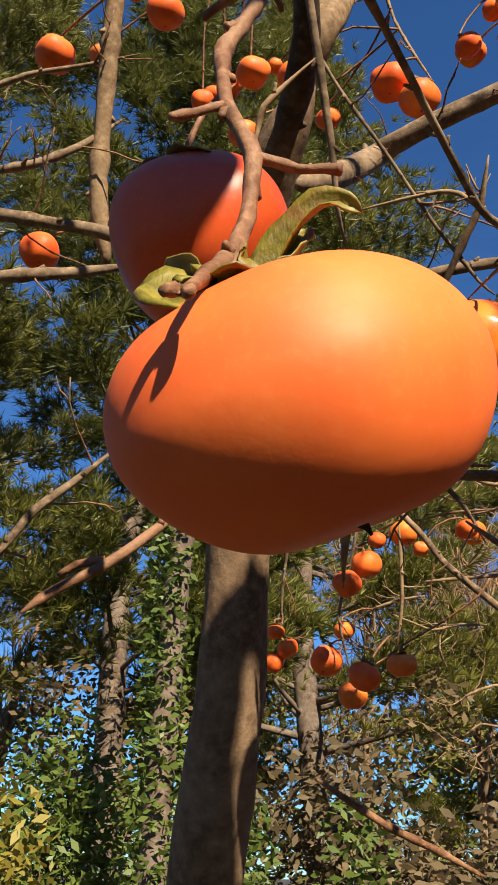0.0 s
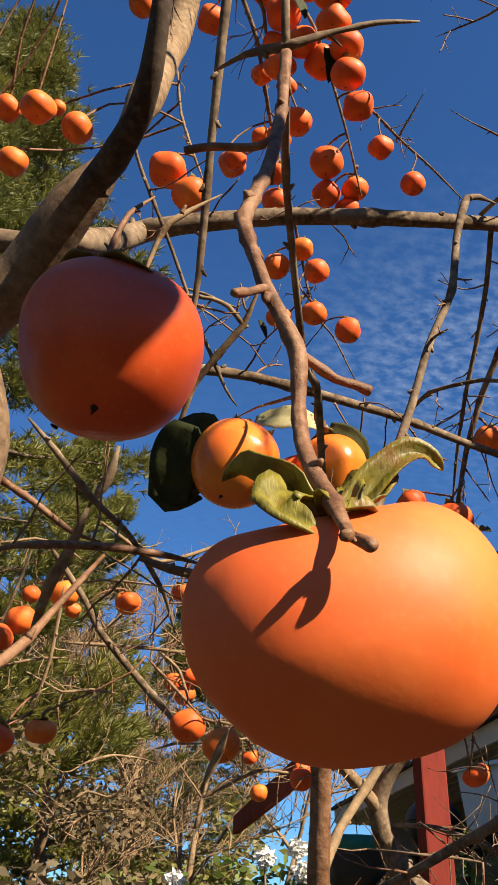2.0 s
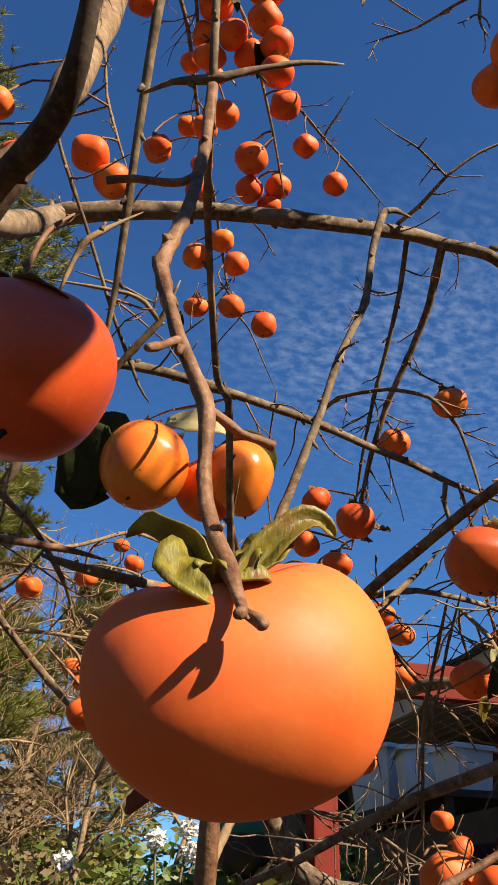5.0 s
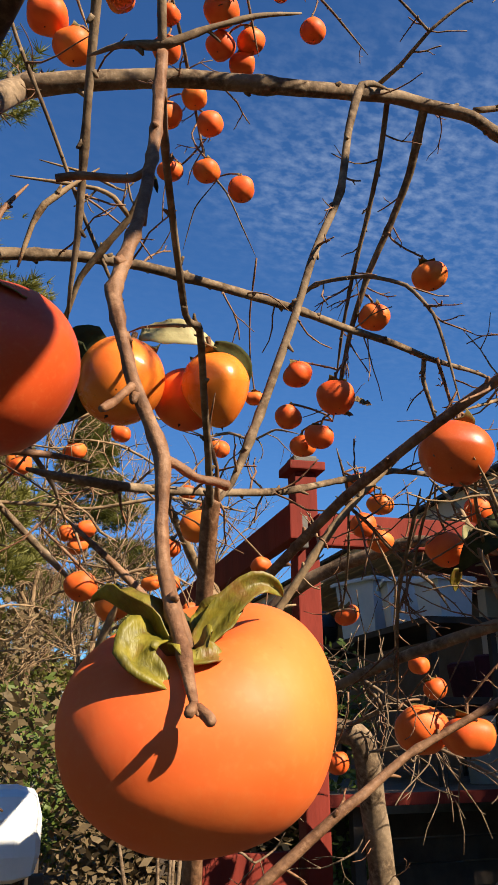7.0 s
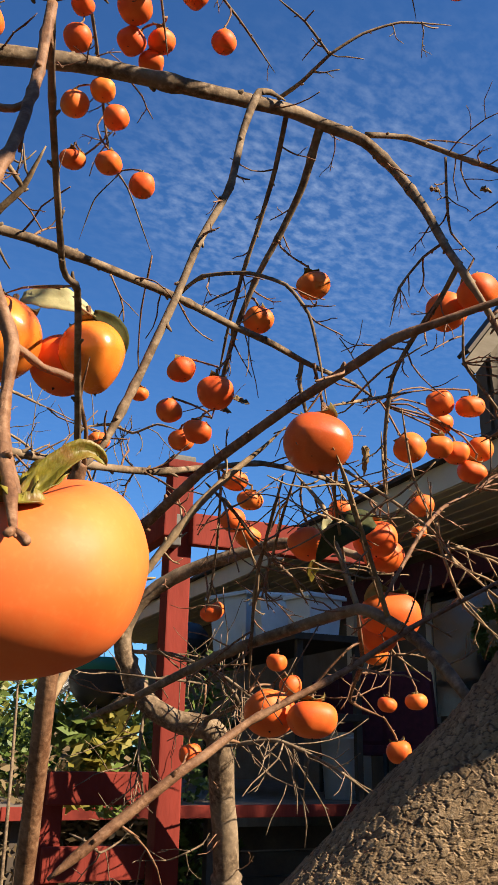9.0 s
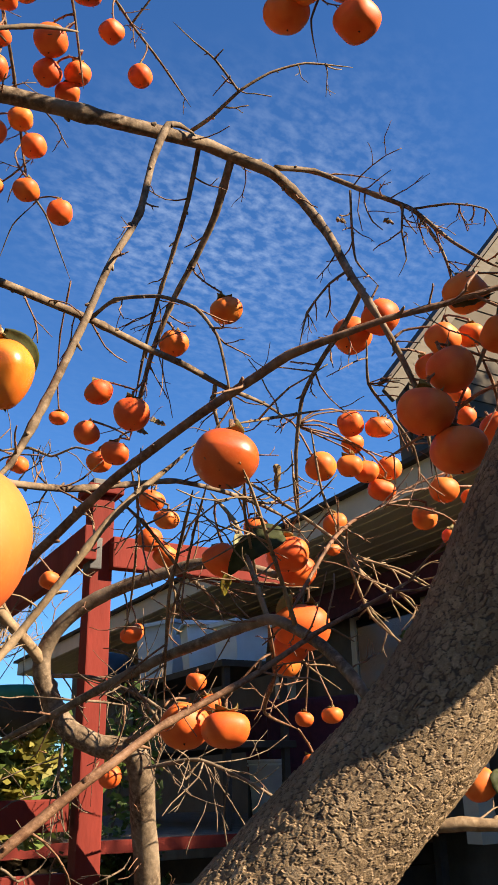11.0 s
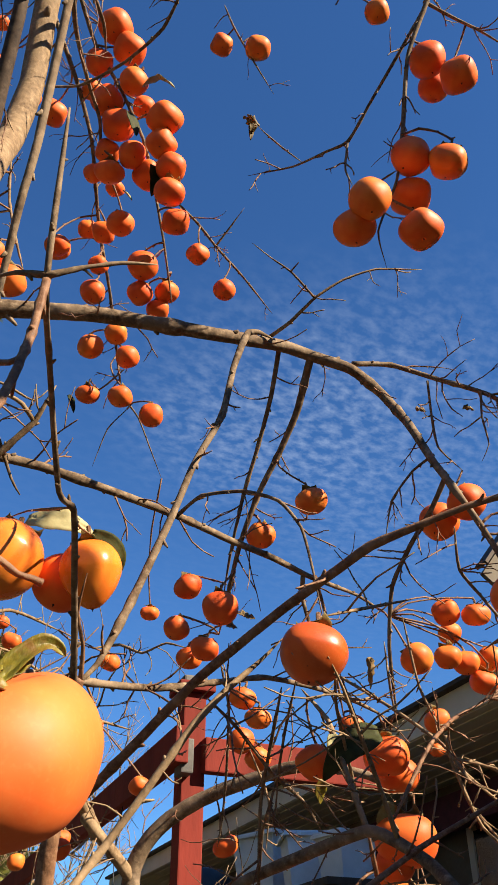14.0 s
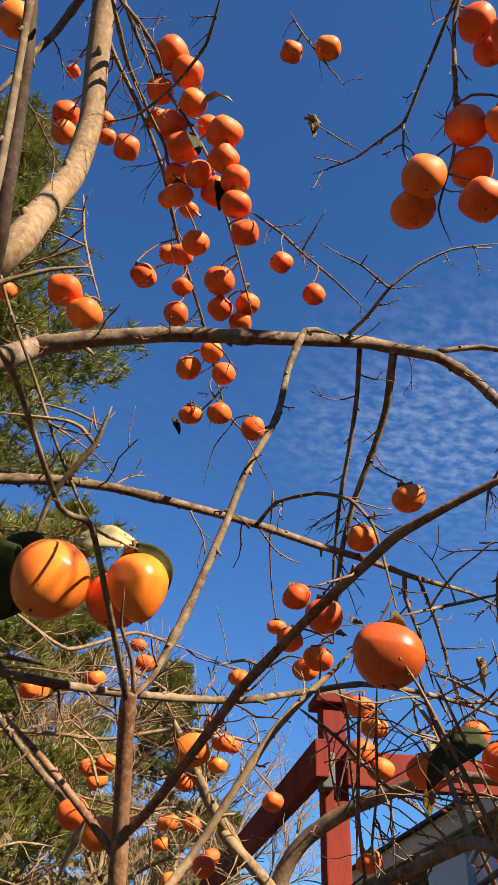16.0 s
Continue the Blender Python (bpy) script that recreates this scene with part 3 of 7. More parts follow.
def big_persimmon(center, d, axis, spin, squash, lobes, point, material, label, seed, calyx=False, form=None):
    """A near persimmon with finer skin; axis points to its stalk."""
    me = (form or fruit_mesh)("flesh", squash, lobes, point, seed, 64, 96, 0.09 if form else 0.045)
    me.materials.append(material)
    ob = thing("persimmon", center, label, "persimmon", "persimmons on the trees")
    zz = Vector(axis).normalized()
    xx = Vector((0, 1, 0)).cross(zz).normalized()
    turn = Matrix((xx, zz.cross(xx), zz)).transposed().to_4x4() @ Matrix.Rotation(spin, 4, "Z")
    ob.matrix_basis = Matrix.Translation(center) @ turn @ Matrix.Scale(d, 4)
    f = new("flesh", me)
    f.parent = ob
    t = new("tip", TIP)
    t.parent = ob
    t.matrix_basis = Matrix.Translation((0.0103, -0.0422, 0.028 - 0.5 * squash) if form else (0, 0, -0.5 * squash - point))
    if calyx:
        for k in range(4):
            c = new("sepal", SEPALS[k % 3])
            c.parent = ob
            c.matrix_basis = Matrix.Rotation(k * math.pi / 2 + 0.3, 4, "Z") @ Matrix.Translation((0.02, 0, 0.5 * squash - 0.05)) @ Matrix.Rotation(0.1, 4, "Y")
        s = new("stalk", STALK)
        s.parent = ob
        s.matrix_basis = Matrix.Translation((0, 0, 0.5 * squash - 0.42))
    return ob


def blemish(parent, at_place, out, size):
    """A small raised dark scab on the skin."""
    bm = bmesh.new()
    m = Matrix.Translation(at_place) @ Vector(out).to_track_quat("Z", "Y").to_matrix().to_4x4() @ Matrix.Diagonal((size, size * 0.8, size * 0.35, 1))
    bmesh.ops.create_icosphere(bm, subdivisions=2, radius=1.0, matrix=m)
    for v in bm.verts:
        v.co += noise.noise_vector(v.co * 900) * size * 0.25
    return part("speck", bm, M_SCAB, parent, "", True)


# ---- the trees and their fruit ----
LEFT = tree("persimmon_tree", (-0.05, 0.95, 0), "bare persimmon tree with smooth trunk and arching fruit-laden limbs")
# limb in shade, which is painted into its dark bark
b, run = limb(LEFT, [(0.021, 0.703, 2.284, 0.0195), (0.029, 0.669, 2.289, 0.0196), (0.040, 0.610, 2.290, 0.0169), (0.044, 0.551, 2.297, 0.0140), (0.040, 0.513, 2.316, 0.0119), (0.032, 0.480, 2.350, 0.0105), (0.023, 0.449, 2.402, 0.0089), (0.005, 0.397, 2.493, 0.0076), (-0.025, 0.335, 2.607, 0.0067), (-0.080, 0.243, 2.841, 0.0057)], M_SHADE_BARK, sides=18, rough=0.07, step=0.02, knots=0.0)
b, run = limb(LEFT, [(-0.060, 1.333, 1.105, 0.0497), (-0.033, 1.085, 1.542, 0.0438), (-0.023, 1.037, 1.634, 0.0429), (-0.011, 0.977, 1.750, 0.0396), (-0.009, 0.930, 1.863, 0.0368), (-0.003, 0.853, 2.048, 0.0368), (-0.040, 0.839, 2.171, 0.0354), (-0.006, 0.782, 2.229, 0.0328), (0.024, 0.696, 2.291, 0.0283), (0.040, 0.668, 2.318, 0.0215), (0.050, 0.655, 2.345, 0.0130), (0.056, 0.650, 2.362, 0.0040)], M_SMOOTH, "trunk", sides=20, rough=0.07, step=0.02, knots=0.0)
b, run = limb(LEFT, [(0.059, 0.703, 2.390, 0.0157), (0.070, 0.650, 2.435, 0.0223), (0.096, 0.688, 2.558, 0.0225), (0.127, 0.751, 2.717, 0.0230), (0.151, 0.783, 2.832, 0.0231), (0.159, 0.774, 2.974, 0.0227), (0.140, 0.737, 3.099, 0.0225), (0.114, 0.679, 3.236, 0.0229), (0.089, 0.618, 3.377, 0.0216), (0.056, 0.507, 3.566, 0.0192)], M_PALE, sides=18, rough=0.06, step=0.02, knots=0.0)
b, run = limb(LEFT, [(0.051, 0.790, 2.327, 0.0189), (0.135, 0.908, 2.476, 0.0199), (0.212, 0.979, 2.602, 0.0180), (0.195, 0.944, 2.559, 0.0174), (0.256, 0.902, 2.569, 0.0159), (0.388, 0.836, 2.594, 0.0142), (0.530, 0.740, 2.578, 0.0125), (0.713, 0.702, 2.626, 0.0119), (0.776, 0.682, 2.624, 0.0112), (0.833, 0.636, 2.595, 0.0102), (0.896, 0.618, 2.558, 0.0092), (0.903, 0.571, 2.463, 0.0081), (0.888, 0.525, 2.357, 0.0069), (0.877, 0.487, 2.280, 0.0059), (0.905, 0.465, 2.211, 0.0045), (0.936, 0.453, 2.147, 0.0034), (0.988, 0.464, 2.089, 0.0028), (1.042, 0.494, 2.023, 0.0021)], M_BRANCH, sides=16, step=0.015, rough=0.08)
grow(b, run, 18, 0.1, 0.0016, M_TWIG, 4)
b, run = limb(LEFT, [(0.833, 0.631, 2.605, 0.0055), (0.906, 0.596, 2.622, 0.0049), (0.957, 0.531, 2.575, 0.0048), (0.998, 0.453, 2.512, 0.0043), (1.046, 0.406, 2.444, 0.0031), (1.087, 0.356, 2.392, 0.0023), (1.119, 0.315, 2.369, 0.0015)], M_BRANCH)
grow(b, run, 18, 0.1, 0.0016, M_TWIG, 5)
b, run = limb(LEFT, [(1.001, 0.449, 2.512, 0.0023), (1.026, 0.388, 2.505, 0.0019), (1.060, 0.341, 2.487, 0.0015), (1.083, 0.330, 2.437, 0.0011)], M_BRANCH)
grow(b, run, 4, 0.05, 0.0016, M_TWIG, 6)
b, run = limb(LEFT, [(0.946, 0.545, 2.573, 0.0024), (0.960, 0.557, 2.506, 0.0024), (0.976, 0.564, 2.443, 0.0020), (1.007, 0.541, 2.394, 0.0016)], M_BRANCH)
grow(b, run, 5, 0.07, 0.0016, M_TWIG, 7)
b, run = limb(LEFT, [(0.987, 0.463, 2.519, 0.0023), (0.991, 0.473, 2.471, 0.0019), (1.004, 0.477, 2.418, 0.0015), (1.003, 0.497, 2.390, 0.0012)], M_BRANCH)
grow(b, run, 4, 0.06, 0.0016, M_TWIG, 8)
b, run = limb(LEFT, [(1.007, 0.447, 2.504, 0.0031), (1.036, 0.424, 2.435, 0.0027), (1.051, 0.418, 2.368, 0.0023), (1.035, 0.434, 2.298, 0.0015)], M_BRANCH)
grow(b, run, 6, 0.07, 0.0016, M_TWIG, 9)
b, run = limb(LEFT, [(0.024, 0.809, 2.122, 0.0086), (0.113, 0.814, 2.175, 0.0081), (0.157, 0.818, 2.193, 0.0077), (0.229, 0.797, 2.204, 0.0072), (0.306, 0.779, 2.208, 0.0067), (0.407, 0.766, 2.207, 0.0063), (0.530, 0.756, 2.206, 0.0058), (0.642, 0.763, 2.208, 0.0057), (0.752, 0.778, 2.220, 0.0056), (0.862, 0.796, 2.227, 0.0048), (1.001, 0.808, 2.239, 0.0031), (1.110, 0.823, 2.234, 0.0020)], M_BRANCH, sides=12)
grow(b, run, 11, 0.12, 0.0016, M_TWIG, 10)
b, run = limb(LEFT, [(0.717, 0.712, 2.627, 0.0048), (0.746, 0.767, 2.559, 0.0044), (0.769, 0.828, 2.488, 0.0040), (0.788, 0.891, 2.416, 0.0037), (0.822, 0.965, 2.339, 0.0029), (0.859, 1.031, 2.269, 0.0021)], M_BRANCH)
grow(b, run, 9, 0.09, 0.0016, M_TWIG, 11)
b, run = limb(LEFT, [(0.775, 0.686, 2.621, 0.0080), (0.806, 0.756, 2.550, 0.0069), (0.815, 0.818, 2.486, 0.0061), (0.813, 0.877, 2.417, 0.0057), (0.822, 0.941, 2.334, 0.0049), (0.854, 1.013, 2.260, 0.0037), (0.901, 1.092, 2.219, 0.0025)], M_BRANCH)
grow(b, run, 11, 0.1, 0.0016, M_TWIG, 12)
b, run = limb(LEFT, [(0.869, 0.790, 2.229, 0.0033), (0.919, 0.810, 2.155, 0.0026), (0.967, 0.842, 2.086, 0.0022), (1.022, 0.875, 2.009, 0.0018)], M_TWIG)
grow(b, run, 6, 0.1, 0.0016, M_TWIG, 13)
b, run = limb(LEFT, [(0.844, 0.796, 2.222, 0.0044), (0.857, 0.813, 2.193, 0.0040), (0.887, 0.820, 2.131, 0.0029), (0.934, 0.851, 2.062, 0.0022)], M_BRANCH)
grow(b, run, 5, 0.08, 0.0016, M_TWIG, 14)
b, run = limb(LEFT, [(0.530, 0.756, 2.206, 0.0029), (0.528, 0.695, 2.213, 0.0028), (0.550, 0.625, 2.198, 0.0027), (0.568, 0.572, 2.165, 0.0026), (0.583, 0.546, 2.118, 0.0022), (0.590, 0.536, 2.058, 0.0019), (0.601, 0.532, 1.987, 0.0015)], M_BRANCH)
grow(b, run, 6, 0.08, 0.0016, M_TWIG, 15)
b, run = limb(LEFT, [(0.881, 0.495, 2.310, 0.0046), (0.894, 0.544, 2.268, 0.0043), (0.908, 0.606, 2.229, 0.0040), (0.920, 0.661, 2.178, 0.0037), (0.956, 0.708, 2.095, 0.0034), (1.014, 0.752, 2.004, 0.0027)], M_BRANCH)
grow(b, run, 11, 0.1, 0.0016, M_TWIG, 16)
b, run = limb(LEFT, [(0.903, 0.528, 2.375, 0.0026), (0.886, 0.565, 2.351, 0.0022), (0.876, 0.608, 2.307, 0.0019), (0.885, 0.637, 2.249, 0.0015)], M_BRANCH)
grow(b, run, 5, 0.06, 0.0016, M_TWIG, 17)
b, run = limb(LEFT, [(0.894, 0.506, 2.221, 0.0028), (0.924, 0.528, 2.162, 0.0028), (0.969, 0.519, 2.119, 0.0025), (1.026, 0.514, 2.074, 0.0022), (1.072, 0.530, 2.020, 0.0018)], M_BRANCH)
grow(b, run, 11, 0.09, 0.0016, M_TWIG, 18)
b, run = limb(LEFT, [(0.899, 0.475, 2.233, 0.0031), (0.918, 0.458, 2.172, 0.0027), (0.943, 0.450, 2.114, 0.0024), (0.997, 0.467, 2.043, 0.0021), (1.073, 0.499, 2.012, 0.0014)], M_BRANCH)
grow(b, run, 8, 0.08, 0.0016, M_TWIG, 19)
b, run = limb(LEFT, [(0.688, 0.706, 2.637, 0.0040), (0.698, 0.661, 2.650, 0.0035), (0.708, 0.604, 2.678, 0.0027), (0.739, 0.559, 2.712, 0.0023), (0.783, 0.514, 2.736, 0.0019), (0.858, 0.463, 2.748, 0.0015)], M_PALE)
grow(b, run, 5, 0.05, 0.0016, M_PALE, 20)
b, run = limb(LEFT, [(0.706, 0.605, 2.678, 0.0023), (0.651, 0.609, 2.710, 0.0019), (0.610, 0.619, 2.725, 0.0015), (0.569, 0.627, 2.742, 0.0012)], M_BRANCH)
grow(b, run, 3, 0.04, 0.0016, M_TWIG, 21)
b, run = limb(LEFT, [(0.523, 0.531, 2.413, 0.0038), (0.491, 0.528, 2.404, 0.0046), (0.474, 0.531, 2.395, 0.0055), (0.463, 0.533, 2.366, 0.0054), (0.446, 0.532, 2.310, 0.0046), (0.428, 0.532, 2.221, 0.0044), (0.392, 0.541, 2.132, 0.0042), (0.374, 0.554, 2.060, 0.0045), (0.343, 0.579, 1.948, 0.0047), (0.314, 0.588, 1.872, 0.0044), (0.292, 0.593, 1.844, 0.0047)], M_BRANCH, sides=12)
grow(b, run, 4, 0.05, 0.0016, M_TWIG, 22)
b, run = limb(LEFT, [(0.057, 0.721, 3.429, 0.0061), (0.175, 0.809, 3.310, 0.0049), (0.280, 0.858, 3.212, 0.0046), (0.354, 0.901, 3.131, 0.0042), (0.467, 1.030, 3.061, 0.0039), (0.581, 1.143, 3.007, 0.0036), (0.704, 1.272, 2.929, 0.0032), (0.749, 1.313, 2.877, 0.0022)], M_BRANCH)
grow(b, run, 18, 0.1, 0.0016, M_TWIG, 23)
b, run = limb(LEFT, [(0.108, 0.692, 3.411, 0.0052), (0.204, 0.744, 3.299, 0.0044), (0.266, 0.775, 3.243, 0.0040), (0.342, 0.780, 3.166, 0.0036), (0.412, 0.783, 3.062, 0.0035), (0.462, 0.801, 2.960, 0.0031), (0.515, 0.833, 2.875, 0.0026), (0.585, 0.888, 2.786, 0.0018)], M_BRANCH)
grow(b, run, 15, 0.09, 0.0016, M_TWIG, 24)
b, run = limb(LEFT, [(0.105, 0.585, 3.100, 0.0046), (0.185, 0.691, 3.090, 0.0045), (0.264, 0.774, 3.107, 0.0039), (0.327, 0.823, 3.092, 0.0036), (0.374, 0.889, 3.067, 0.0028)], M_BRANCH)
grow(b, run, 5, 0.12, 0.0016, M_TWIG, 25)
b, run = limb(LEFT, [(0.117, 0.585, 3.092, 0.0046), (0.180, 0.642, 3.152, 0.0045), (0.244, 0.706, 3.204, 0.0039), (0.281, 0.753, 3.206, 0.0036)], M_BRANCH)
grow(b, run, 4, 0.12, 0.0016, M_TWIG, 26)
b, run = limb(LEFT, [(0.272, 0.468, 3.046, 0.0030), (0.286, 0.550, 3.023, 0.0031), (0.269, 0.640, 3.010, 0.0028), (0.231, 0.735, 3.007, 0.0025), (0.154, 0.805, 3.008, 0.0017)], M_BRANCH)
grow(b, run, 5, 0.06, 0.0016, M_TWIG, 27)
b, run = limb(LEFT, [(0.584, 0.918, 3.154, 0.0030), (0.691, 0.957, 3.185, 0.0032), (0.773, 0.977, 3.172, 0.0032), (0.871, 0.991, 3.151, 0.0028), (0.990, 1.007, 3.108, 0.0017)], M_BRANCH)
grow(b, run, 9, 0.08, 0.0016, M_TWIG, 28)
b, run = limb(LEFT, [(0.768, 0.976, 3.178, 0.0027), (0.777, 0.929, 3.219, 0.0022), (0.784, 0.888, 3.256, 0.0011)], M_BRANCH)
b, run = limb(LEFT, [(0.746, 1.310, 2.883, 0.0027), (0.804, 1.314, 2.842, 0.0022), (0.866, 1.335, 2.777, 0.0017), (0.917, 1.354, 2.726, 0.0011)], M_BRANCH)
b, run = limb(LEFT, [(0.761, 1.303, 2.842, 0.0022), (0.744, 1.358, 2.801, 0.0016), (0.752, 1.424, 2.724, 0.0011)], M_BRANCH)
b, run = limb(LEFT, [(0.720, 1.258, 2.929, 0.0027), (0.700, 1.309, 2.894, 0.0022), (0.677, 1.358, 2.865, 0.0016)], M_BRANCH)
grow(b, run, 3, 0.05, 0.0016, M_TWIG, 32)
b, run = limb(LEFT, [(0.625, 0.795, 3.902, 0.0036), (0.669, 0.804, 3.851, 0.0030), (0.747, 0.808, 3.773, 0.0024), (0.822, 0.809, 3.700, 0.0012)], M_BRANCH)
grow(b, run, 4, 0.06, 0.0016, M_TWIG, 33)
b, run = limb(LEFT, [(0.575, 0.130, 3.122, 0.0056), (0.595, 0.196, 3.034, 0.0048), (0.599, 0.262, 2.927, 0.0037), (0.628, 0.316, 2.790, 0.0040), (0.639, 0.348, 2.711, 0.0025), (0.638, 0.397, 2.627, 0.0017), (0.671, 0.413, 2.578, 0.0010)], M_BRANCH)
grow(b, run, 8, 0.07, 0.0016, M_TWIG, 34)
b, run = limb(LEFT, [(0.598, 0.212, 3.014, 0.0034), (0.600, 0.287, 2.951, 0.0030), (0.607, 0.350, 2.913, 0.0027), (0.614, 0.418, 2.869, 0.0027), (0.615, 0.475, 2.896, 0.0024), (0.605, 0.547, 2.917, 0.0021), (0.556, 0.622, 2.919, 0.0012)], M_BRANCH)
grow(b, run, 8, 0.05, 0.0016, M_TWIG, 35)
b, run = limb(LEFT, [(0.614, 0.420, 2.868, 0.0023), (0.620, 0.436, 2.811, 0.0019), (0.626, 0.428, 2.762, 0.0015)], M_BRANCH)
grow(b, run, 4, 0.05, 0.0016, M_TWIG, 36)
b, run = limb(LEFT, [(0.614, 0.532, 2.923, 0.0021), (0.584, 0.554, 2.963, 0.0017), (0.557, 0.573, 3.004, 0.0017), (0.528, 0.566, 2.994, 0.0012)], M_BRANCH)
b, run = limb(LEFT, [(0.592, 0.208, 3.024, 0.0034), (0.639, 0.187, 3.002, 0.0030), (0.685, 0.164, 2.982, 0.0026), (0.733, 0.144, 2.958, 0.0022)], M_BRANCH)
grow(b, run, 3, 0.12, 0.0016, M_TWIG, 38)
b, run = limb(LEFT, [(0.645, 0.345, 2.743, 0.0018), (0.602, 0.371, 2.687, 0.0014)], M_BRANCH)
b, run = limb(LEFT, [(0.098, 0.681, 3.363, 0.0097), (0.052, 0.775, 3.213, 0.0078), (0.023, 0.808, 3.142, 0.0068), (0.003, 0.818, 3.058, 0.0058), (-0.021, 0.848, 3.004, 0.0049)], M_BRANCH)
grow(b, run, 3, 0.12, 0.0016, M_TWIG, 40)
b, run = limb(LEFT, [(0.003, 0.564, 2.685, 0.0015), (0.045, 0.606, 2.691, 0.0016), (0.099, 0.655, 2.680, 0.0013), (0.118, 0.671, 2.683, 0.0010)], M_BRANCH)
grow(b, run, 4, 0.06, 0.0016, M_TWIG, 41)
b, run = limb(LEFT, [(0.204, 0.926, 2.965, 0.0031), (0.227, 0.941, 2.864, 0.0026), (0.256, 0.930, 2.756, 0.0025), (0.278, 0.926, 2.696, 0.0020)], M_PALE)
grow(b, run, 5, 0.07, 0.0016, M_PALE, 42)
b, run = limb(LEFT, [(-0.209, 0.441, 3.310, 0.0117), (-0.201, 0.598, 3.007, 0.0130), (-0.200, 0.732, 2.747, 0.0142), (-0.213, 0.777, 2.660, 0.0139), (-0.220, 0.818, 2.581, 0.0136), (-0.226, 0.867, 2.487, 0.0123), (-0.229, 0.893, 2.436, 0.0130), (-0.226, 0.919, 2.386, 0.0136), (-0.212, 0.952, 2.321, 0.0142)], M_PALE)
grow(b, run, 4, 0.12, 0.0016, M_PALE, 43)
b, run = limb(LEFT, [(-0.423, 0.844, 2.531, 0.0049), (-0.375, 0.835, 2.547, 0.0043), (-0.327, 0.827, 2.563, 0.0037), (-0.254, 0.821, 2.576, 0.0031), (-0.174, 0.812, 2.593, 0.0019)], M_BRANCH)
grow(b, run, 5, 0.12, 0.0016, M_TWIG, 44)
b, run = limb(LEFT, [(-0.402, 0.858, 2.394, 0.0065), (-0.309, 0.850, 2.410, 0.0059), (-0.254, 0.860, 2.456, 0.0055), (-0.203, 0.891, 2.549, 0.0039)], M_BRANCH)
grow(b, run, 4, 0.12, 0.0016, M_TWIG, 45)
b, run = limb(LEFT, [(-0.398, 0.842, 2.317, 0.0096), (-0.338, 0.844, 2.312, 0.0090), (-0.271, 0.848, 2.304, 0.0085), (-0.203, 0.853, 2.296, 0.0096), (-0.143, 0.862, 2.278, 0.0141)], M_BRANCH)
grow(b, run, 3, 0.12, 0.0016, M_TWIG, 46)
b, run = limb(LEFT, [(-0.377, 0.848, 2.197, 0.0092), (-0.320, 0.842, 2.208, 0.0086), (-0.278, 0.840, 2.212, 0.0081), (-0.227, 0.862, 2.235, 0.0078), (-0.157, 0.872, 2.258, 0.0068)], M_BRANCH)
grow(b, run, 3, 0.12, 0.0016, M_TWIG, 47)
b, run = limb(LEFT, [(-0.256, 0.771, 1.801, 0.0053), (-0.235, 0.762, 1.818, 0.0049), (-0.209, 0.763, 1.861, 0.0046), (-0.175, 0.767, 1.895, 0.0043), (-0.140, 0.770, 1.932, 0.0044)], M_BRANCH)
grow(b, run, 3, 0.12, 0.0016, M_TWIG, 48)
b, run = limb(LEFT, [(-0.146, 1.009, 2.343, 0.0080), (-0.102, 0.989, 2.351, 0.0074), (-0.047, 0.973, 2.345, 0.0068), (-0.006, 0.967, 2.332, 0.0062)], M_BRANCH)
grow(b, run, 2, 0.12, 0.0016, M_TWIG, 49)
b, run = limb(LEFT, [(-0.192, 0.861, 2.309, 0.0140), (-0.138, 0.843, 2.307, 0.0146), (-0.070, 0.805, 2.290, 0.0143), (-0.018, 0.779, 2.283, 0.0147), (0.021, 0.745, 2.275, 0.0154)], M_BRANCH, sides=14)
b, run = limb(LEFT, [(-0.039, 0.145, 2.471, 0.0034), (-0.011, 0.207, 2.262, 0.0034), (0.009, 0.257, 2.116, 0.0035), (0.014, 0.277, 2.064, 0.0031), (0.026, 0.311, 2.005, 0.0026), (0.043, 0.355, 1.928, 0.0024), (0.047, 0.371, 1.900, 0.0021), (0.054, 0.390, 1.886, 0.0019)], M_BRANCH, sides=12)
b, run = limb(LEFT, [(-0.005, 0.315, 1.868, 0.0020), (-0.001, 0.310, 1.892, 0.0020), (0.002, 0.302, 1.901, 0.0019), (0.015, 0.298, 1.916, 0.0016), (0.028, 0.295, 1.930, 0.0012)], M_PALE)
b, run = limb(LEFT, [(0.054, 0.653, 2.429, 0.0023), (0.091, 0.675, 2.369, 0.0023), (0.144, 0.697, 2.295, 0.0023), (0.199, 0.723, 2.215, 0.0023), (0.251, 0.743, 2.147, 0.0026), (0.268, 0.745, 2.130, 0.0026)], M_BRANCH)
grow(b, run, 3, 0.12, 0.0016, M_TWIG, 53)
b, run = limb(LEFT, [(0.203, 0.846, 2.078, 0.0026), (0.212, 0.789, 2.105, 0.0031), (0.215, 0.753, 2.148, 0.0037), (0.233, 0.712, 2.185, 0.0042), (0.244, 0.689, 2.205, 0.0042), (0.246, 0.670, 2.226, 0.0037), (0.248, 0.653, 2.246, 0.0025)], M_PALE)
grow(b, run, 2, 0.05, 0.0016, M_PALE, 54)
b, run = limb(LEFT, [(0.244, 0.689, 2.205, 0.0034), (0.222, 0.687, 2.222, 0.0031), (0.203, 0.692, 2.229, 0.0025), (0.163, 0.711, 2.233, 0.0023), (0.116, 0.734, 2.236, 0.0020)], M_PALE)
grow(b, run, 2, 0.05, 0.0016, M_PALE, 55)
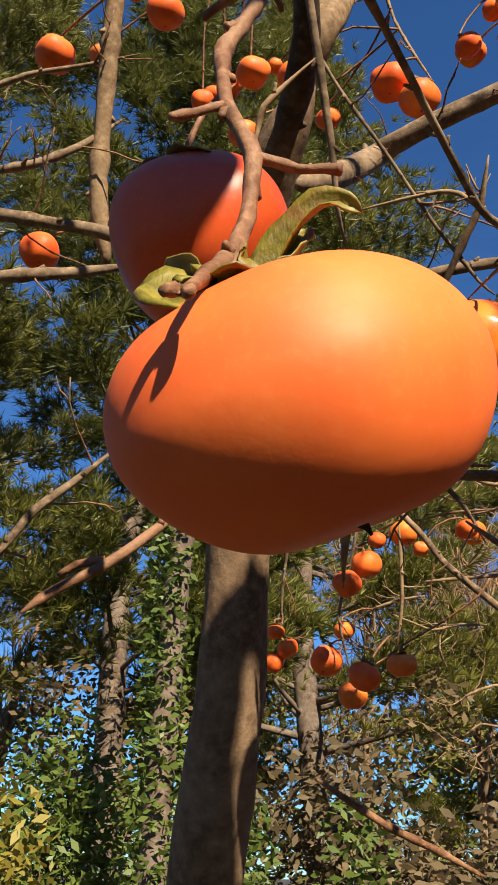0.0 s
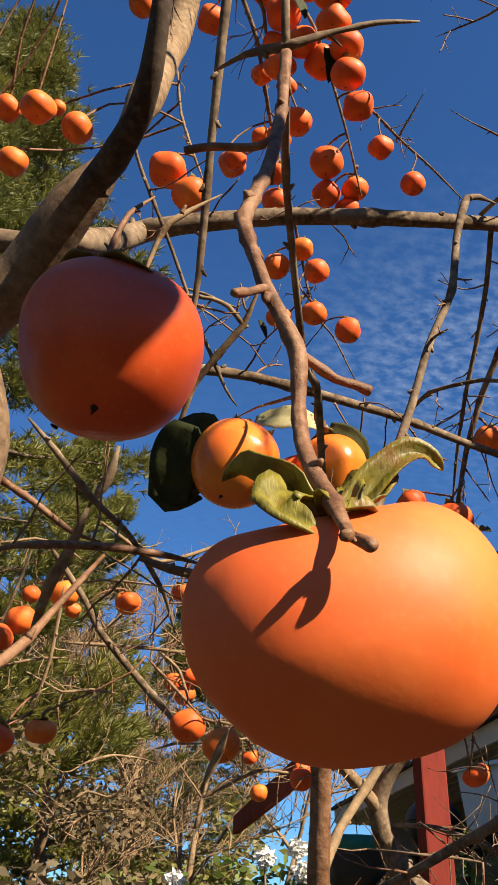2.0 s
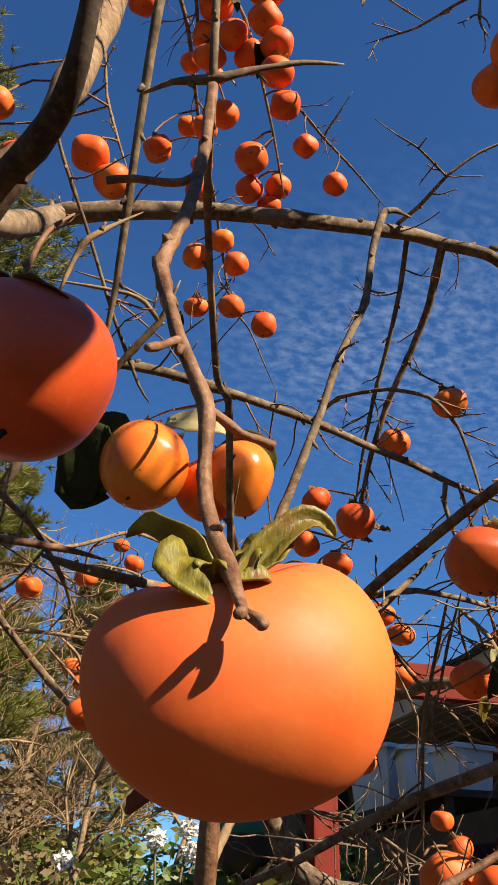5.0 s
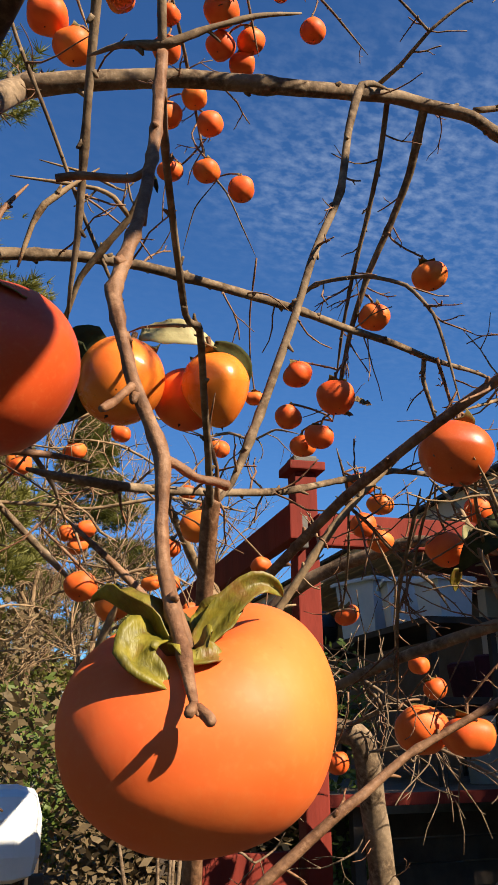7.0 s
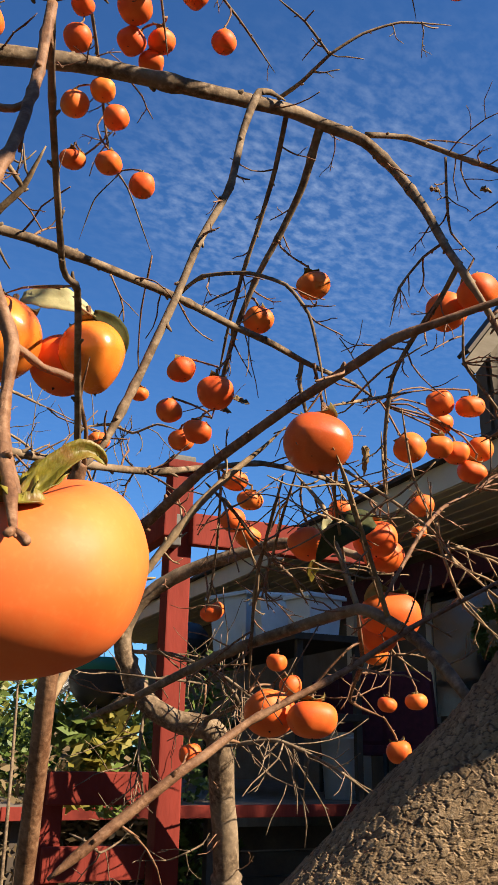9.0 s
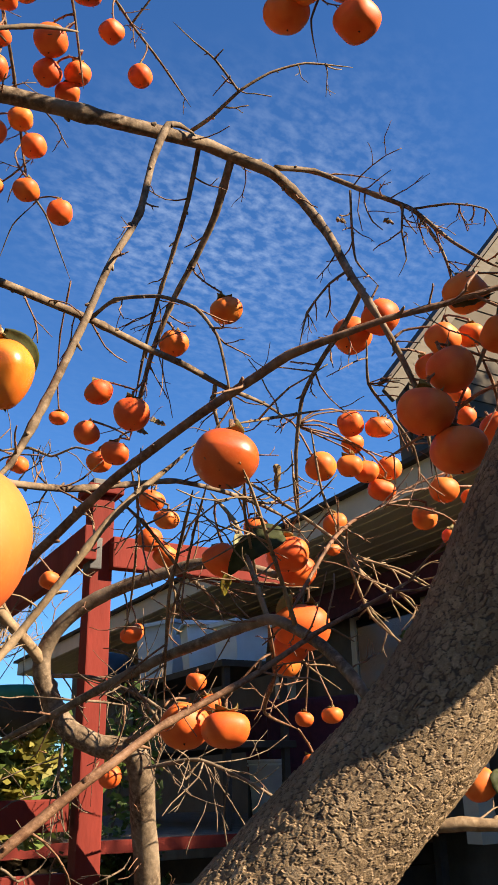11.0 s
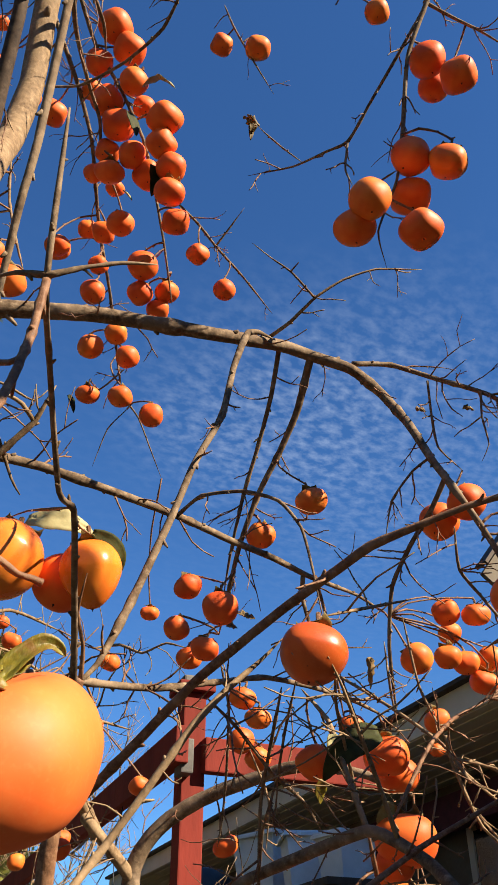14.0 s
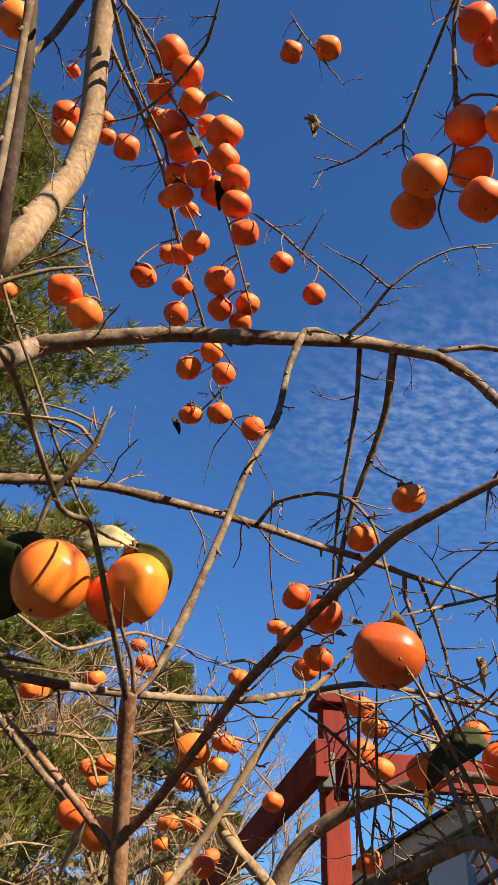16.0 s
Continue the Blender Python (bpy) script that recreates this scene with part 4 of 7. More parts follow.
b, run = limb(LEFT, [(0.170, 0.797, 2.322, 0.0020), (0.226, 0.775, 2.311, 0.0020), (0.270, 0.762, 2.296, 0.0020), (0.282, 0.745, 2.313, 0.0017)], M_PALE)
b, run = limb(LEFT, [(0.036, 0.874, 2.023, 0.0039), (0.076, 0.867, 2.002, 0.0039), (0.125, 0.861, 1.973, 0.0037), (0.156, 0.850, 1.965, 0.0034)], M_TWIG)
b, run = limb(LEFT, [(0.014, 0.779, 1.889, 0.0045), (0.044, 0.778, 1.906, 0.0042), (0.089, 0.784, 1.921, 0.0044), (0.149, 0.784, 1.932, 0.0045), (0.211, 0.777, 1.934, 0.0042), (0.253, 0.781, 1.935, 0.0033)], M_TWIG)
grow(b, run, 4, 0.12, 0.0016, M_TWIG, 58)
b, run = limb(LEFT, [(0.037, 0.784, 2.057, 0.0042), (0.073, 0.786, 2.027, 0.0039), (0.124, 0.807, 1.995, 0.0038), (0.183, 0.832, 1.972, 0.0034), (0.244, 0.868, 1.929, 0.0030), (0.276, 0.901, 1.896, 0.0026)], M_BRANCH)
grow(b, run, 4, 0.12, 0.0016, M_TWIG, 59)
b, run = limb(LEFT, [(0.157, 0.834, 2.085, 0.0067), (0.156, 0.859, 2.050, 0.0062), (0.144, 0.885, 2.020, 0.0051)], M_BRANCH)
b, run = limb(LEFT, [(0.132, 0.841, 1.998, 0.0078), (0.126, 0.874, 1.953, 0.0073), (0.118, 0.898, 1.925, 0.0068), (0.117, 0.940, 1.884, 0.0044), (0.119, 0.969, 1.859, 0.0025)], M_PALE)
b, run = limb(LEFT, [(0.411, 1.013, 1.822, 0.0057), (0.406, 1.041, 1.783, 0.0057), (0.400, 1.067, 1.751, 0.0045)], M_PALE)
b, run = limb(LEFT, [(0.247, 1.501, 2.239, 0.0059), (0.339, 1.515, 2.147, 0.0062), (0.385, 1.523, 2.088, 0.0066), (0.482, 1.539, 2.013, 0.0073), (0.578, 1.544, 1.937, 0.0072)], M_BRANCH)
grow(b, run, 4, 0.1, 0.0016, M_TWIG, 63)
b, run = limb(LEFT, [(0.296, 1.508, 2.160, 0.0042), (0.307, 1.573, 2.034, 0.0037), (0.300, 1.619, 1.946, 0.0029)], M_PALE)
grow(b, run, 2, 0.06, 0.0016, M_PALE, 64)
b, run = limb(LEFT, [(0.230, 1.539, 2.231, 0.0039), (0.216, 1.592, 2.130, 0.0035), (0.192, 1.649, 2.018, 0.0030), (0.219, 1.701, 1.918, 0.0022)], M_BRANCH)
grow(b, run, 4, 0.09, 0.0016, M_TWIG, 65)
b, run = limb(LEFT, [(0.096, 1.589, 2.222, 0.0035), (0.079, 1.664, 2.077, 0.0031), (0.080, 1.717, 1.974, 0.0022)], M_BRANCH)
grow(b, run, 4, 0.08, 0.0016, M_TWIG, 66)
b, run = limb(LEFT, [(0.085, 0.965, 1.643, 0.0046), (0.163, 1.008, 1.603, 0.0043), (0.231, 1.044, 1.578, 0.0041), (0.286, 1.067, 1.554, 0.0039)], M_TWIG, knots=0.1)
b, run = limb(LEFT, [(0.380, 1.613, 2.363, 0.0044), (0.520, 1.594, 2.293, 0.0044), (0.676, 1.587, 2.368, 0.0041), (0.834, 1.633, 2.377, 0.0032)], M_PALE)
grow(b, run, 6, 0.15, 0.0016, M_PALE, 68)
b, run = limb(LEFT, [(0.419, 1.891, 2.173, 0.0046), (0.587, 1.803, 2.167, 0.0046), (0.697, 1.749, 2.159, 0.0041), (0.853, 1.641, 2.185, 0.0041), (1.030, 1.567, 2.157, 0.0031)], M_PALE)
grow(b, run, 9, 0.16, 0.0016, M_PALE, 69)
b, run = limb(LEFT, [(0.626, 1.839, 2.183, 0.0042), (0.692, 1.839, 2.139, 0.0037), (0.732, 1.831, 2.038, 0.0031)], M_PALE)
grow(b, run, 5, 0.14, 0.0016, M_PALE, 70)
b, run = limb(LEFT, [(0.409, 1.335, 1.999, 0.0031), (0.465, 1.320, 1.946, 0.0030), (0.505, 1.294, 1.899, 0.0022)], M_TWIG)
grow(b, run, 5, 0.12, 0.0016, M_TWIG, 71)
b, run = limb(LEFT, [(0.741, 1.406, 2.117, 0.0054), (0.750, 1.367, 2.074, 0.0044), (0.892, 1.511, 2.146, 0.0034)], M_PALE)
grow(b, run, 5, 0.14, 0.0016, M_PALE, 72)
b, run = limb(LEFT, [(0.721, 2.017, 1.991, 0.0043), (0.831, 1.925, 2.029, 0.0043), (0.933, 1.847, 2.055, 0.0043), (1.037, 1.826, 2.012, 0.0032)], M_PALE)
grow(b, run, 8, 0.18, 0.0016, M_PALE, 73)
b, run = limb(LEFT, [(0.859, 2.024, 1.891, 0.0043), (0.960, 1.918, 1.952, 0.0043), (1.076, 1.861, 1.943, 0.0032)], M_PALE)
grow(b, run, 6, 0.18, 0.0016, M_PALE, 74)
b, run = limb(LEFT, [(-0.080, 0.296, 1.631, 0.0020), (-0.074, 0.298, 1.637, 0.0026), (-0.066, 0.301, 1.644, 0.0021), (-0.054, 0.302, 1.651, 0.0022), (-0.042, 0.303, 1.661, 0.0021), (-0.033, 0.309, 1.672, 0.0022), (-0.023, 0.317, 1.688, 0.0021), (-0.005, 0.319, 1.716, 0.0022)], M_TWIG, knots=0.12)
b, run = limb(LEFT, [(-0.070, 0.304, 1.648, 0.0015), (-0.063, 0.302, 1.652, 0.0016), (-0.053, 0.302, 1.654, 0.0018)], M_TWIG)
STEM = tree("sapling", (0.39, 0.77, 0), "slender brown sapling stem forking into long bare shoots")
b, run = limb(STEM, [(0.480, 0.940, 1.238, 0.0108), (0.362, 0.728, 1.588, 0.0104), (0.337, 0.681, 1.678, 0.0094), (0.327, 0.662, 1.725, 0.0090), (0.314, 0.637, 1.771, 0.0085), (0.293, 0.594, 1.841, 0.0085), (0.292, 0.586, 1.853, 0.0074)], M_TWIG, "trunk", sides=14, rough=0.06, knots=0.02)
b, run = limb(STEM, [(0.328, 0.659, 1.735, 0.0052), (0.340, 0.631, 1.753, 0.0049), (0.349, 0.567, 1.789, 0.0048), (0.360, 0.477, 1.839, 0.0046), (0.379, 0.381, 1.883, 0.0044), (0.391, 0.319, 1.906, 0.0043), (0.398, 0.284, 1.919, 0.0045), (0.411, 0.241, 1.926, 0.0034), (0.432, 0.200, 1.937, 0.0030), (0.456, 0.156, 1.944, 0.0026), (0.487, 0.099, 1.957, 0.0023), (0.510, 0.046, 1.968, 0.0019)], M_TWIG, sides=12)
grow(b, run, 7, 0.05, 0.0016, M_TWIG, 78)
b, run = limb(STEM, [(0.292, 0.593, 1.843, 0.0039), (0.254, 0.537, 1.872, 0.0033), (0.219, 0.489, 1.902, 0.0030), (0.177, 0.430, 1.932, 0.0028), (0.134, 0.380, 1.911, 0.0024), (0.062, 0.283, 1.942, 0.0021), (0.014, 0.203, 1.927, 0.0021), (-0.006, 0.173, 2.047, 0.0020)], M_BRANCH, sides=10)
b, run = limb(STEM, [(0.296, 0.587, 1.848, 0.0026), (0.280, 0.563, 1.875, 0.0021), (0.257, 0.542, 1.898, 0.0019), (0.245, 0.512, 1.925, 0.0015)], M_TWIG)
b, run = limb(STEM, [(0.323, 0.667, 1.720, 0.0051), (0.297, 0.693, 1.758, 0.0044), (0.251, 0.707, 1.805, 0.0041), (0.205, 0.724, 1.849, 0.0037)], M_TWIG)
b, run = limb(STEM, [(0.147, 0.696, 1.887, 0.0059), (0.185, 0.704, 1.887, 0.0056), (0.250, 0.708, 1.889, 0.0053), (0.325, 0.728, 1.900, 0.0050), (0.431, 0.752, 1.920, 0.0049), (0.517, 0.761, 1.937, 0.0048), (0.617, 0.764, 1.969, 0.0042), (0.706, 0.751, 1.994, 0.0040), (0.806, 0.747, 2.001, 0.0038), (0.907, 0.748, 2.000, 0.0033), (0.997, 0.759, 1.995, 0.0024)], M_BRANCH, sides=12)
grow(b, run, 20, 0.1, 0.0016, M_TWIG, 82)
b, run = limb(STEM, [(0.357, 0.715, 1.624, 0.0038), (0.388, 0.727, 1.674, 0.0045), (0.433, 0.727, 1.729, 0.0047), (0.458, 0.699, 1.780, 0.0048), (0.496, 0.652, 1.862, 0.0045), (0.535, 0.632, 1.911, 0.0041), (0.568, 0.612, 1.947, 0.0031), (0.588, 0.591, 1.976, 0.0021)], M_PALE, sides=12)
grow(b, run, 7, 0.05, 0.0016, M_PALE, 83)
b, run = limb(STEM, [(0.347, 0.667, 1.475, 0.0058), (0.449, 0.611, 1.566, 0.0052), (0.475, 0.600, 1.584, 0.0049), (0.525, 0.583, 1.620, 0.0042), (0.611, 0.524, 1.674, 0.0037), (0.686, 0.481, 1.728, 0.0031), (0.768, 0.433, 1.777, 0.0024), (0.831, 0.417, 1.810, 0.0017)], M_TWIG, sides=12)
grow(b, run, 8, 0.08, 0.0016, M_TWIG, 84)
b, run = limb(STEM, [(0.621, 0.551, 2.002, 0.0024), (0.661, 0.544, 2.018, 0.0024), (0.735, 0.547, 2.050, 0.0023), (0.812, 0.548, 2.083, 0.0021)], M_PALE)
grow(b, run, 3, 0.12, 0.0016, M_PALE, 85)
b, run = limb(STEM, [(0.575, 0.583, 1.906, 0.0024), (0.662, 0.715, 1.811, 0.0024), (0.720, 0.783, 1.733, 0.0022), (0.776, 0.845, 1.671, 0.0016)], M_BRANCH)
grow(b, run, 8, 0.12, 0.0016, M_TWIG, 86)
b, run = limb(STEM, [(0.612, 0.771, 1.947, 0.0027), (0.703, 0.807, 1.929, 0.0028), (0.812, 0.849, 1.891, 0.0029), (0.912, 0.882, 1.870, 0.0027), (1.004, 0.928, 1.839, 0.0021)], M_BRANCH)
grow(b, run, 10, 0.12, 0.0016, M_TWIG, 87)
b, run = limb(STEM, [(0.641, 0.553, 1.936, 0.0021), (0.701, 0.608, 1.915, 0.0022), (0.781, 0.665, 1.878, 0.0023), (0.866, 0.723, 1.836, 0.0024), (0.901, 0.735, 1.799, 0.0021)], M_PALE)
grow(b, run, 8, 0.12, 0.0016, M_PALE, 88)
b, run = limb(STEM, [(0.604, 0.586, 1.923, 0.0019), (0.653, 0.657, 1.888, 0.0020), (0.707, 0.731, 1.846, 0.0018), (0.757, 0.814, 1.799, 0.0019), (0.817, 0.885, 1.753, 0.0016)], M_BRANCH)
grow(b, run, 8, 0.09, 0.0016, M_TWIG, 89)
b, run = limb(STEM, [(0.867, 1.047, 2.143, 0.0029), (0.913, 1.073, 2.073, 0.0029), (0.952, 1.121, 1.984, 0.0025), (1.054, 1.250, 1.926, 0.0022), (1.108, 1.329, 1.879, 0.0018)], M_BRANCH)
grow(b, run, 8, 0.1, 0.0016, M_TWIG, 90)
MAIN = tree("persimmon_tree", (0.63, 0.66, 0), "old leaning persimmon trunk with blocky grey bark")
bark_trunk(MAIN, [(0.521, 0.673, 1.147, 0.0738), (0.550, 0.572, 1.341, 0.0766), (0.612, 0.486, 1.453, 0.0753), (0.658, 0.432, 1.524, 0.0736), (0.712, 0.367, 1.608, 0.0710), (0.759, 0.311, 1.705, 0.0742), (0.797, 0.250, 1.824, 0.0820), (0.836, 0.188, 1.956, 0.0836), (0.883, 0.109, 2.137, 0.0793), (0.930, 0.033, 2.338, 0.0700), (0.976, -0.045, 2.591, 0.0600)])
b, run = limb(MAIN, [(0.705, 0.407, 1.625, 0.0096), (0.706, 0.436, 1.657, 0.0079), (0.722, 0.467, 1.684, 0.0077), (0.746, 0.517, 1.720, 0.0076), (0.749, 0.563, 1.749, 0.0076), (0.744, 0.607, 1.768, 0.0076), (0.741, 0.708, 1.754, 0.0079), (0.728, 0.809, 1.733, 0.0075), (0.718, 0.909, 1.706, 0.0068), (0.704, 1.022, 1.669, 0.0060), (0.691, 1.149, 1.635, 0.0049)], M_BRANCH, sides=14)
grow(b, run, 14, 0.12, 0.0016, M_TWIG, 91)
b, run = limb(MAIN, [(0.961, 0.561, 1.496, 0.0095), (0.989, 0.524, 1.499, 0.0092), (1.012, 0.493, 1.503, 0.0098), (1.043, 0.457, 1.500, 0.0086), (1.105, 0.377, 1.503, 0.0083)], M_PALE, sides=14)
grow(b, run, 3, 0.12, 0.0016, M_PALE, 92)
b, run = limb(MAIN, [(0.953, 0.584, 1.854, 0.0020), (0.993, 0.549, 1.832, 0.0020), (1.018, 0.517, 1.784, 0.0013)], M_PALE)
grow(b, run, 4, 0.08, 0.0016, M_PALE, 93)
b, run = limb(MAIN, [(0.752, 0.614, 1.770, 0.0041), (0.761, 0.651, 1.850, 0.0037), (0.801, 0.714, 1.939, 0.0033), (0.831, 0.797, 2.016, 0.0029)], M_PALE)
grow(b, run, 7, 0.12, 0.0016, M_PALE, 94)
b, run = limb(MAIN, [(0.747, 0.562, 1.752, 0.0034), (0.701, 0.547, 1.806, 0.0028), (0.650, 0.527, 1.852, 0.0024), (0.600, 0.507, 1.895, 0.0021), (0.567, 0.496, 1.919, 0.0015)], M_PALE)
grow(b, run, 7, 0.12, 0.0016, M_PALE, 95)
b, run = limb(MAIN, [(0.777, 0.594, 1.779, 0.0030), (0.864, 0.583, 1.890, 0.0029), (0.997, 0.628, 1.964, 0.0029), (1.107, 0.626, 2.019, 0.0015)], M_TWIG)
grow(b, run, 7, 0.1, 0.0016, M_TWIG, 96)
b, run = limb(MAIN, [(0.953, 0.584, 1.854, 0.0030), (0.955, 0.625, 1.916, 0.0028), (0.931, 0.696, 1.983, 0.0029), (0.905, 0.772, 2.045, 0.0026), (0.909, 0.829, 2.081, 0.0023)], M_PALE)
grow(b, run, 7, 0.1, 0.0016, M_PALE, 97)
b, run = limb(MAIN, [(1.013, 0.649, 1.903, 0.0018), (1.048, 0.649, 1.842, 0.0018), (1.086, 0.632, 1.797, 0.0018), (1.123, 0.614, 1.757, 0.0014)], M_PALE)
grow(b, run, 4, 0.06, 0.0016, M_PALE, 98)
b, run = limb(MAIN, [(1.019, 0.635, 1.911, 0.0022), (1.062, 0.598, 1.888, 0.0022), (1.130, 0.544, 1.846, 0.0014)], M_PALE)
grow(b, run, 4, 0.06, 0.0016, M_PALE, 99)
b, run = limb(MAIN, [(0.885, 0.326, 2.095, 0.0043), (0.899, 0.286, 2.179, 0.0038), (0.923, 0.260, 2.248, 0.0039), (0.941, 0.232, 2.306, 0.0033)], M_PALE)
grow(b, run, 3, 0.12, 0.0016, M_PALE, 100)
b, run = limb(MAIN, [(0.971, 0.292, 2.116, 0.0032), (0.938, 0.354, 2.087, 0.0029), (0.952, 0.441, 2.061, 0.0027), (1.002, 0.556, 2.058, 0.0022)], M_TWIG)
grow(b, run, 5, 0.12, 0.0016, M_TWIG, 101)
b, run = limb(MAIN, [(0.915, 0.333, 2.156, 0.0026), (0.949, 0.329, 2.102, 0.0026), (1.025, 0.353, 2.058, 0.0020)], M_TWIG)
grow(b, run, 4, 0.12, 0.0016, M_TWIG, 102)
b, run = limb(MAIN, [(0.801, 0.654, 1.775, 0.0037), (0.908, 0.733, 1.720, 0.0033), (0.996, 0.831, 1.672, 0.0029), (1.124, 0.860, 1.650, 0.0019)], M_TWIG)
grow(b, run, 7, 0.14, 0.0016, M_TWIG, 103)
b, run = limb(MAIN, [(0.917, 0.592, 1.915, 0.0026), (0.936, 0.600, 1.881, 0.0026), (0.986, 0.597, 1.800, 0.0023), (1.053, 0.567, 1.748, 0.0013)], M_PALE, sides=7)
grow(b, run, 3, 0.05, 0.0016, M_PALE, 104)
b, run = limb(MAIN, [(0.948, 0.607, 1.898, 0.0023), (0.965, 0.605, 1.878, 0.0023), (1.019, 0.572, 1.825, 0.0020), (1.062, 0.540, 1.786, 0.0013)], M_PALE, sides=7)
grow(b, run, 3, 0.05, 0.0016, M_PALE, 105)
b, run = limb(MAIN, [(0.936, 0.617, 1.902, 0.0023), (0.953, 0.606, 1.892, 0.0023), (1.000, 0.541, 1.866, 0.0020), (1.049, 0.500, 1.829, 0.0013)], M_PALE, sides=7)
grow(b, run, 3, 0.05, 0.0016, M_PALE, 106)
b, run = limb(MAIN, [(0.910, 0.723, 1.815, 0.0020), (0.935, 0.726, 1.780, 0.0020), (0.974, 0.719, 1.737, 0.0017), (1.027, 0.692, 1.699, 0.0013)], M_PALE, sides=7)
grow(b, run, 3, 0.05, 0.0016, M_PALE, 107)
b, run = limb(MAIN, [(0.726, 0.620, 1.970, 0.0022), (0.823, 0.650, 1.851, 0.0022), (0.865, 0.663, 1.803, 0.0019), (0.925, 0.660, 1.749, 0.0013)], M_PALE, sides=7)
grow(b, run, 3, 0.05, 0.0016, M_PALE, 108)
b, run = limb(MAIN, [(0.901, 0.675, 2.080, 0.0022), (0.937, 0.699, 2.007, 0.0022), (0.964, 0.712, 1.957, 0.0018)], M_PALE, sides=7)
grow(b, run, 3, 0.05, 0.0016, M_PALE, 109)
b, run = limb(MAIN, [(0.908, 0.638, 2.113, 0.0022), (0.948, 0.650, 2.008, 0.0021), (0.987, 0.639, 1.930, 0.0017)], M_PALE, sides=7)
grow(b, run, 3, 0.05, 0.0016, M_PALE, 110)
b, run = limb(MAIN, [(0.877, 0.976, 1.969, 0.0023), (0.931, 0.984, 1.890, 0.0023), (0.958, 1.023, 1.811, 0.0015)], M_PALE, sides=7)
grow(b, run, 3, 0.05, 0.0016, M_PALE, 111)
# unseen crown limbs of the leaning trunk, above the camera, added to cast shade
b, run = limb(MAIN, [(0.976, -0.045, 2.591, 0.0380), (1.076, -0.195, 2.891, 0.0304), (0.900, -0.450, 3.300, 0.0228), (0.700, -0.650, 3.600, 0.0152), (0.500, -0.800, 3.800, 0.0076)], M_BRANCH, step=0.05)
grow(b, run, 6, 0.3, 0.003, M_TWIG, 112)
b, run = limb(MAIN, [(0.976, -0.045, 2.591, 0.0266), (0.780, -0.200, 2.800, 0.0198), (0.500, -0.360, 2.850, 0.0137), (0.300, -0.400, 2.880, 0.0091), (0.120, -0.440, 2.900, 0.0046)], M_BRANCH, step=0.05)
grow(b, run, 5, 0.2, 0.003, M_TWIG, 113)
b, run = limb(MAIN, [(0.976, -0.045, 2.591, 0.0342), (1.176, 0.055, 2.891, 0.0266), (1.376, 0.105, 3.291, 0.0190), (1.576, 0.155, 3.691, 0.0091)], M_BRANCH, step=0.05)
grow(b, run, 6, 0.3, 0.003, M_TWIG, 114)
b, run = limb(MAIN, [(0.300, -0.380, 2.880, 0.0076), (0.310, -0.360, 2.600, 0.0053), (0.300, -0.335, 2.440, 0.0030)], M_BRANCH, step=0.05)
# drooping limb, added out of view to shade the leaning trunk's upper bark
b, run = limb(MAIN, [(0.976, -0.045, 2.591, 0.0380), (1.030, -0.236, 2.652, 0.0380), (1.010, -0.336, 2.502, 0.0380), (0.945, -0.268, 2.310, 0.0520), (0.908, -0.206, 2.175, 0.0600), (0.858, -0.149, 2.083, 0.0560), (0.830, -0.105, 2.005, 0.0520), (0.806, -0.075, 1.945, 0.0460), (0.792, -0.058, 1.910, 0.0280)], M_BRANCH, step=0.03, sides=14)
grow(b, run, 4, 0.2, 0.003, M_TWIG, 116)
# another added unseen limb; its shadow falls on the smooth-barked left trunk
b, run = limb(MAIN, [(0.780, -0.200, 2.800, 0.0240), (0.560, -0.230, 2.740, 0.0300), (0.400, -0.240, 2.640, 0.0300), (0.405, -0.232, 2.540, 0.0300), (0.455, -0.218, 2.420, 0.0320), (0.476, -0.210, 2.320, 0.0300), (0.490, -0.200, 2.230, 0.0160)], M_BRANCH, step=0.04, sides=12)
grow(b, run, 8, 0.3, 0.004, M_TWIG, 160)
SHRUB = tree("shrub", (1.45, 1.61, 0), "bare grey shrub with thick bent stems")
b, run = limb(SHRUB, [(1.769, 1.886, 0.150, 0.0343), (1.456, 1.602, 1.117, 0.0330), (1.377, 1.533, 1.359, 0.0317), (1.325, 1.496, 1.505, 0.0303), (1.295, 1.474, 1.589, 0.0303), (1.268, 1.475, 1.636, 0.0290), (1.208, 1.536, 1.656, 0.0264), (1.155, 1.589, 1.700, 0.0252), (1.112, 1.607, 1.775, 0.0240), (1.088, 1.605, 1.846, 0.0214), (1.094, 1.571, 1.909, 0.0182), (1.123, 1.516, 1.963, 0.0176), (1.168, 1.429, 2.005, 0.0162), (1.220, 1.310, 2.034, 0.0147), (1.252, 1.212, 2.043, 0.0132), (1.303, 1.083, 2.012, 0.0090), (1.382, 1.015, 1.969, 0.0051)], M_BRANCH, "trunk", sides=16, rough=0.08, knots=0.02)
grow(b, run, 12, 0.13, 0.002, M_TWIG, 117)
b, run = limb(SHRUB, [(1.091, 1.605, 1.840, 0.0153), (1.043, 1.591, 1.873, 0.0140), (0.937, 1.582, 1.949, 0.0127), (0.983, 1.608, 1.935, 0.0135), (0.887, 1.570, 2.011, 0.0124), (0.822, 1.535, 2.078, 0.0095), (0.744, 1.504, 2.168, 0.0067)], M_PALE, sides=12)
grow(b, run, 14, 0.18, 0.002, M_PALE, 118)
b, run = limb(SHRUB, [(1.107, 1.605, 1.813, 0.0051), (1.156, 1.498, 1.803, 0.0050), (1.210, 1.379, 1.753, 0.0044), (1.260, 1.283, 1.677, 0.0029)], M_BRANCH)
grow(b, run, 14, 0.2, 0.002, M_BRANCH, 119)
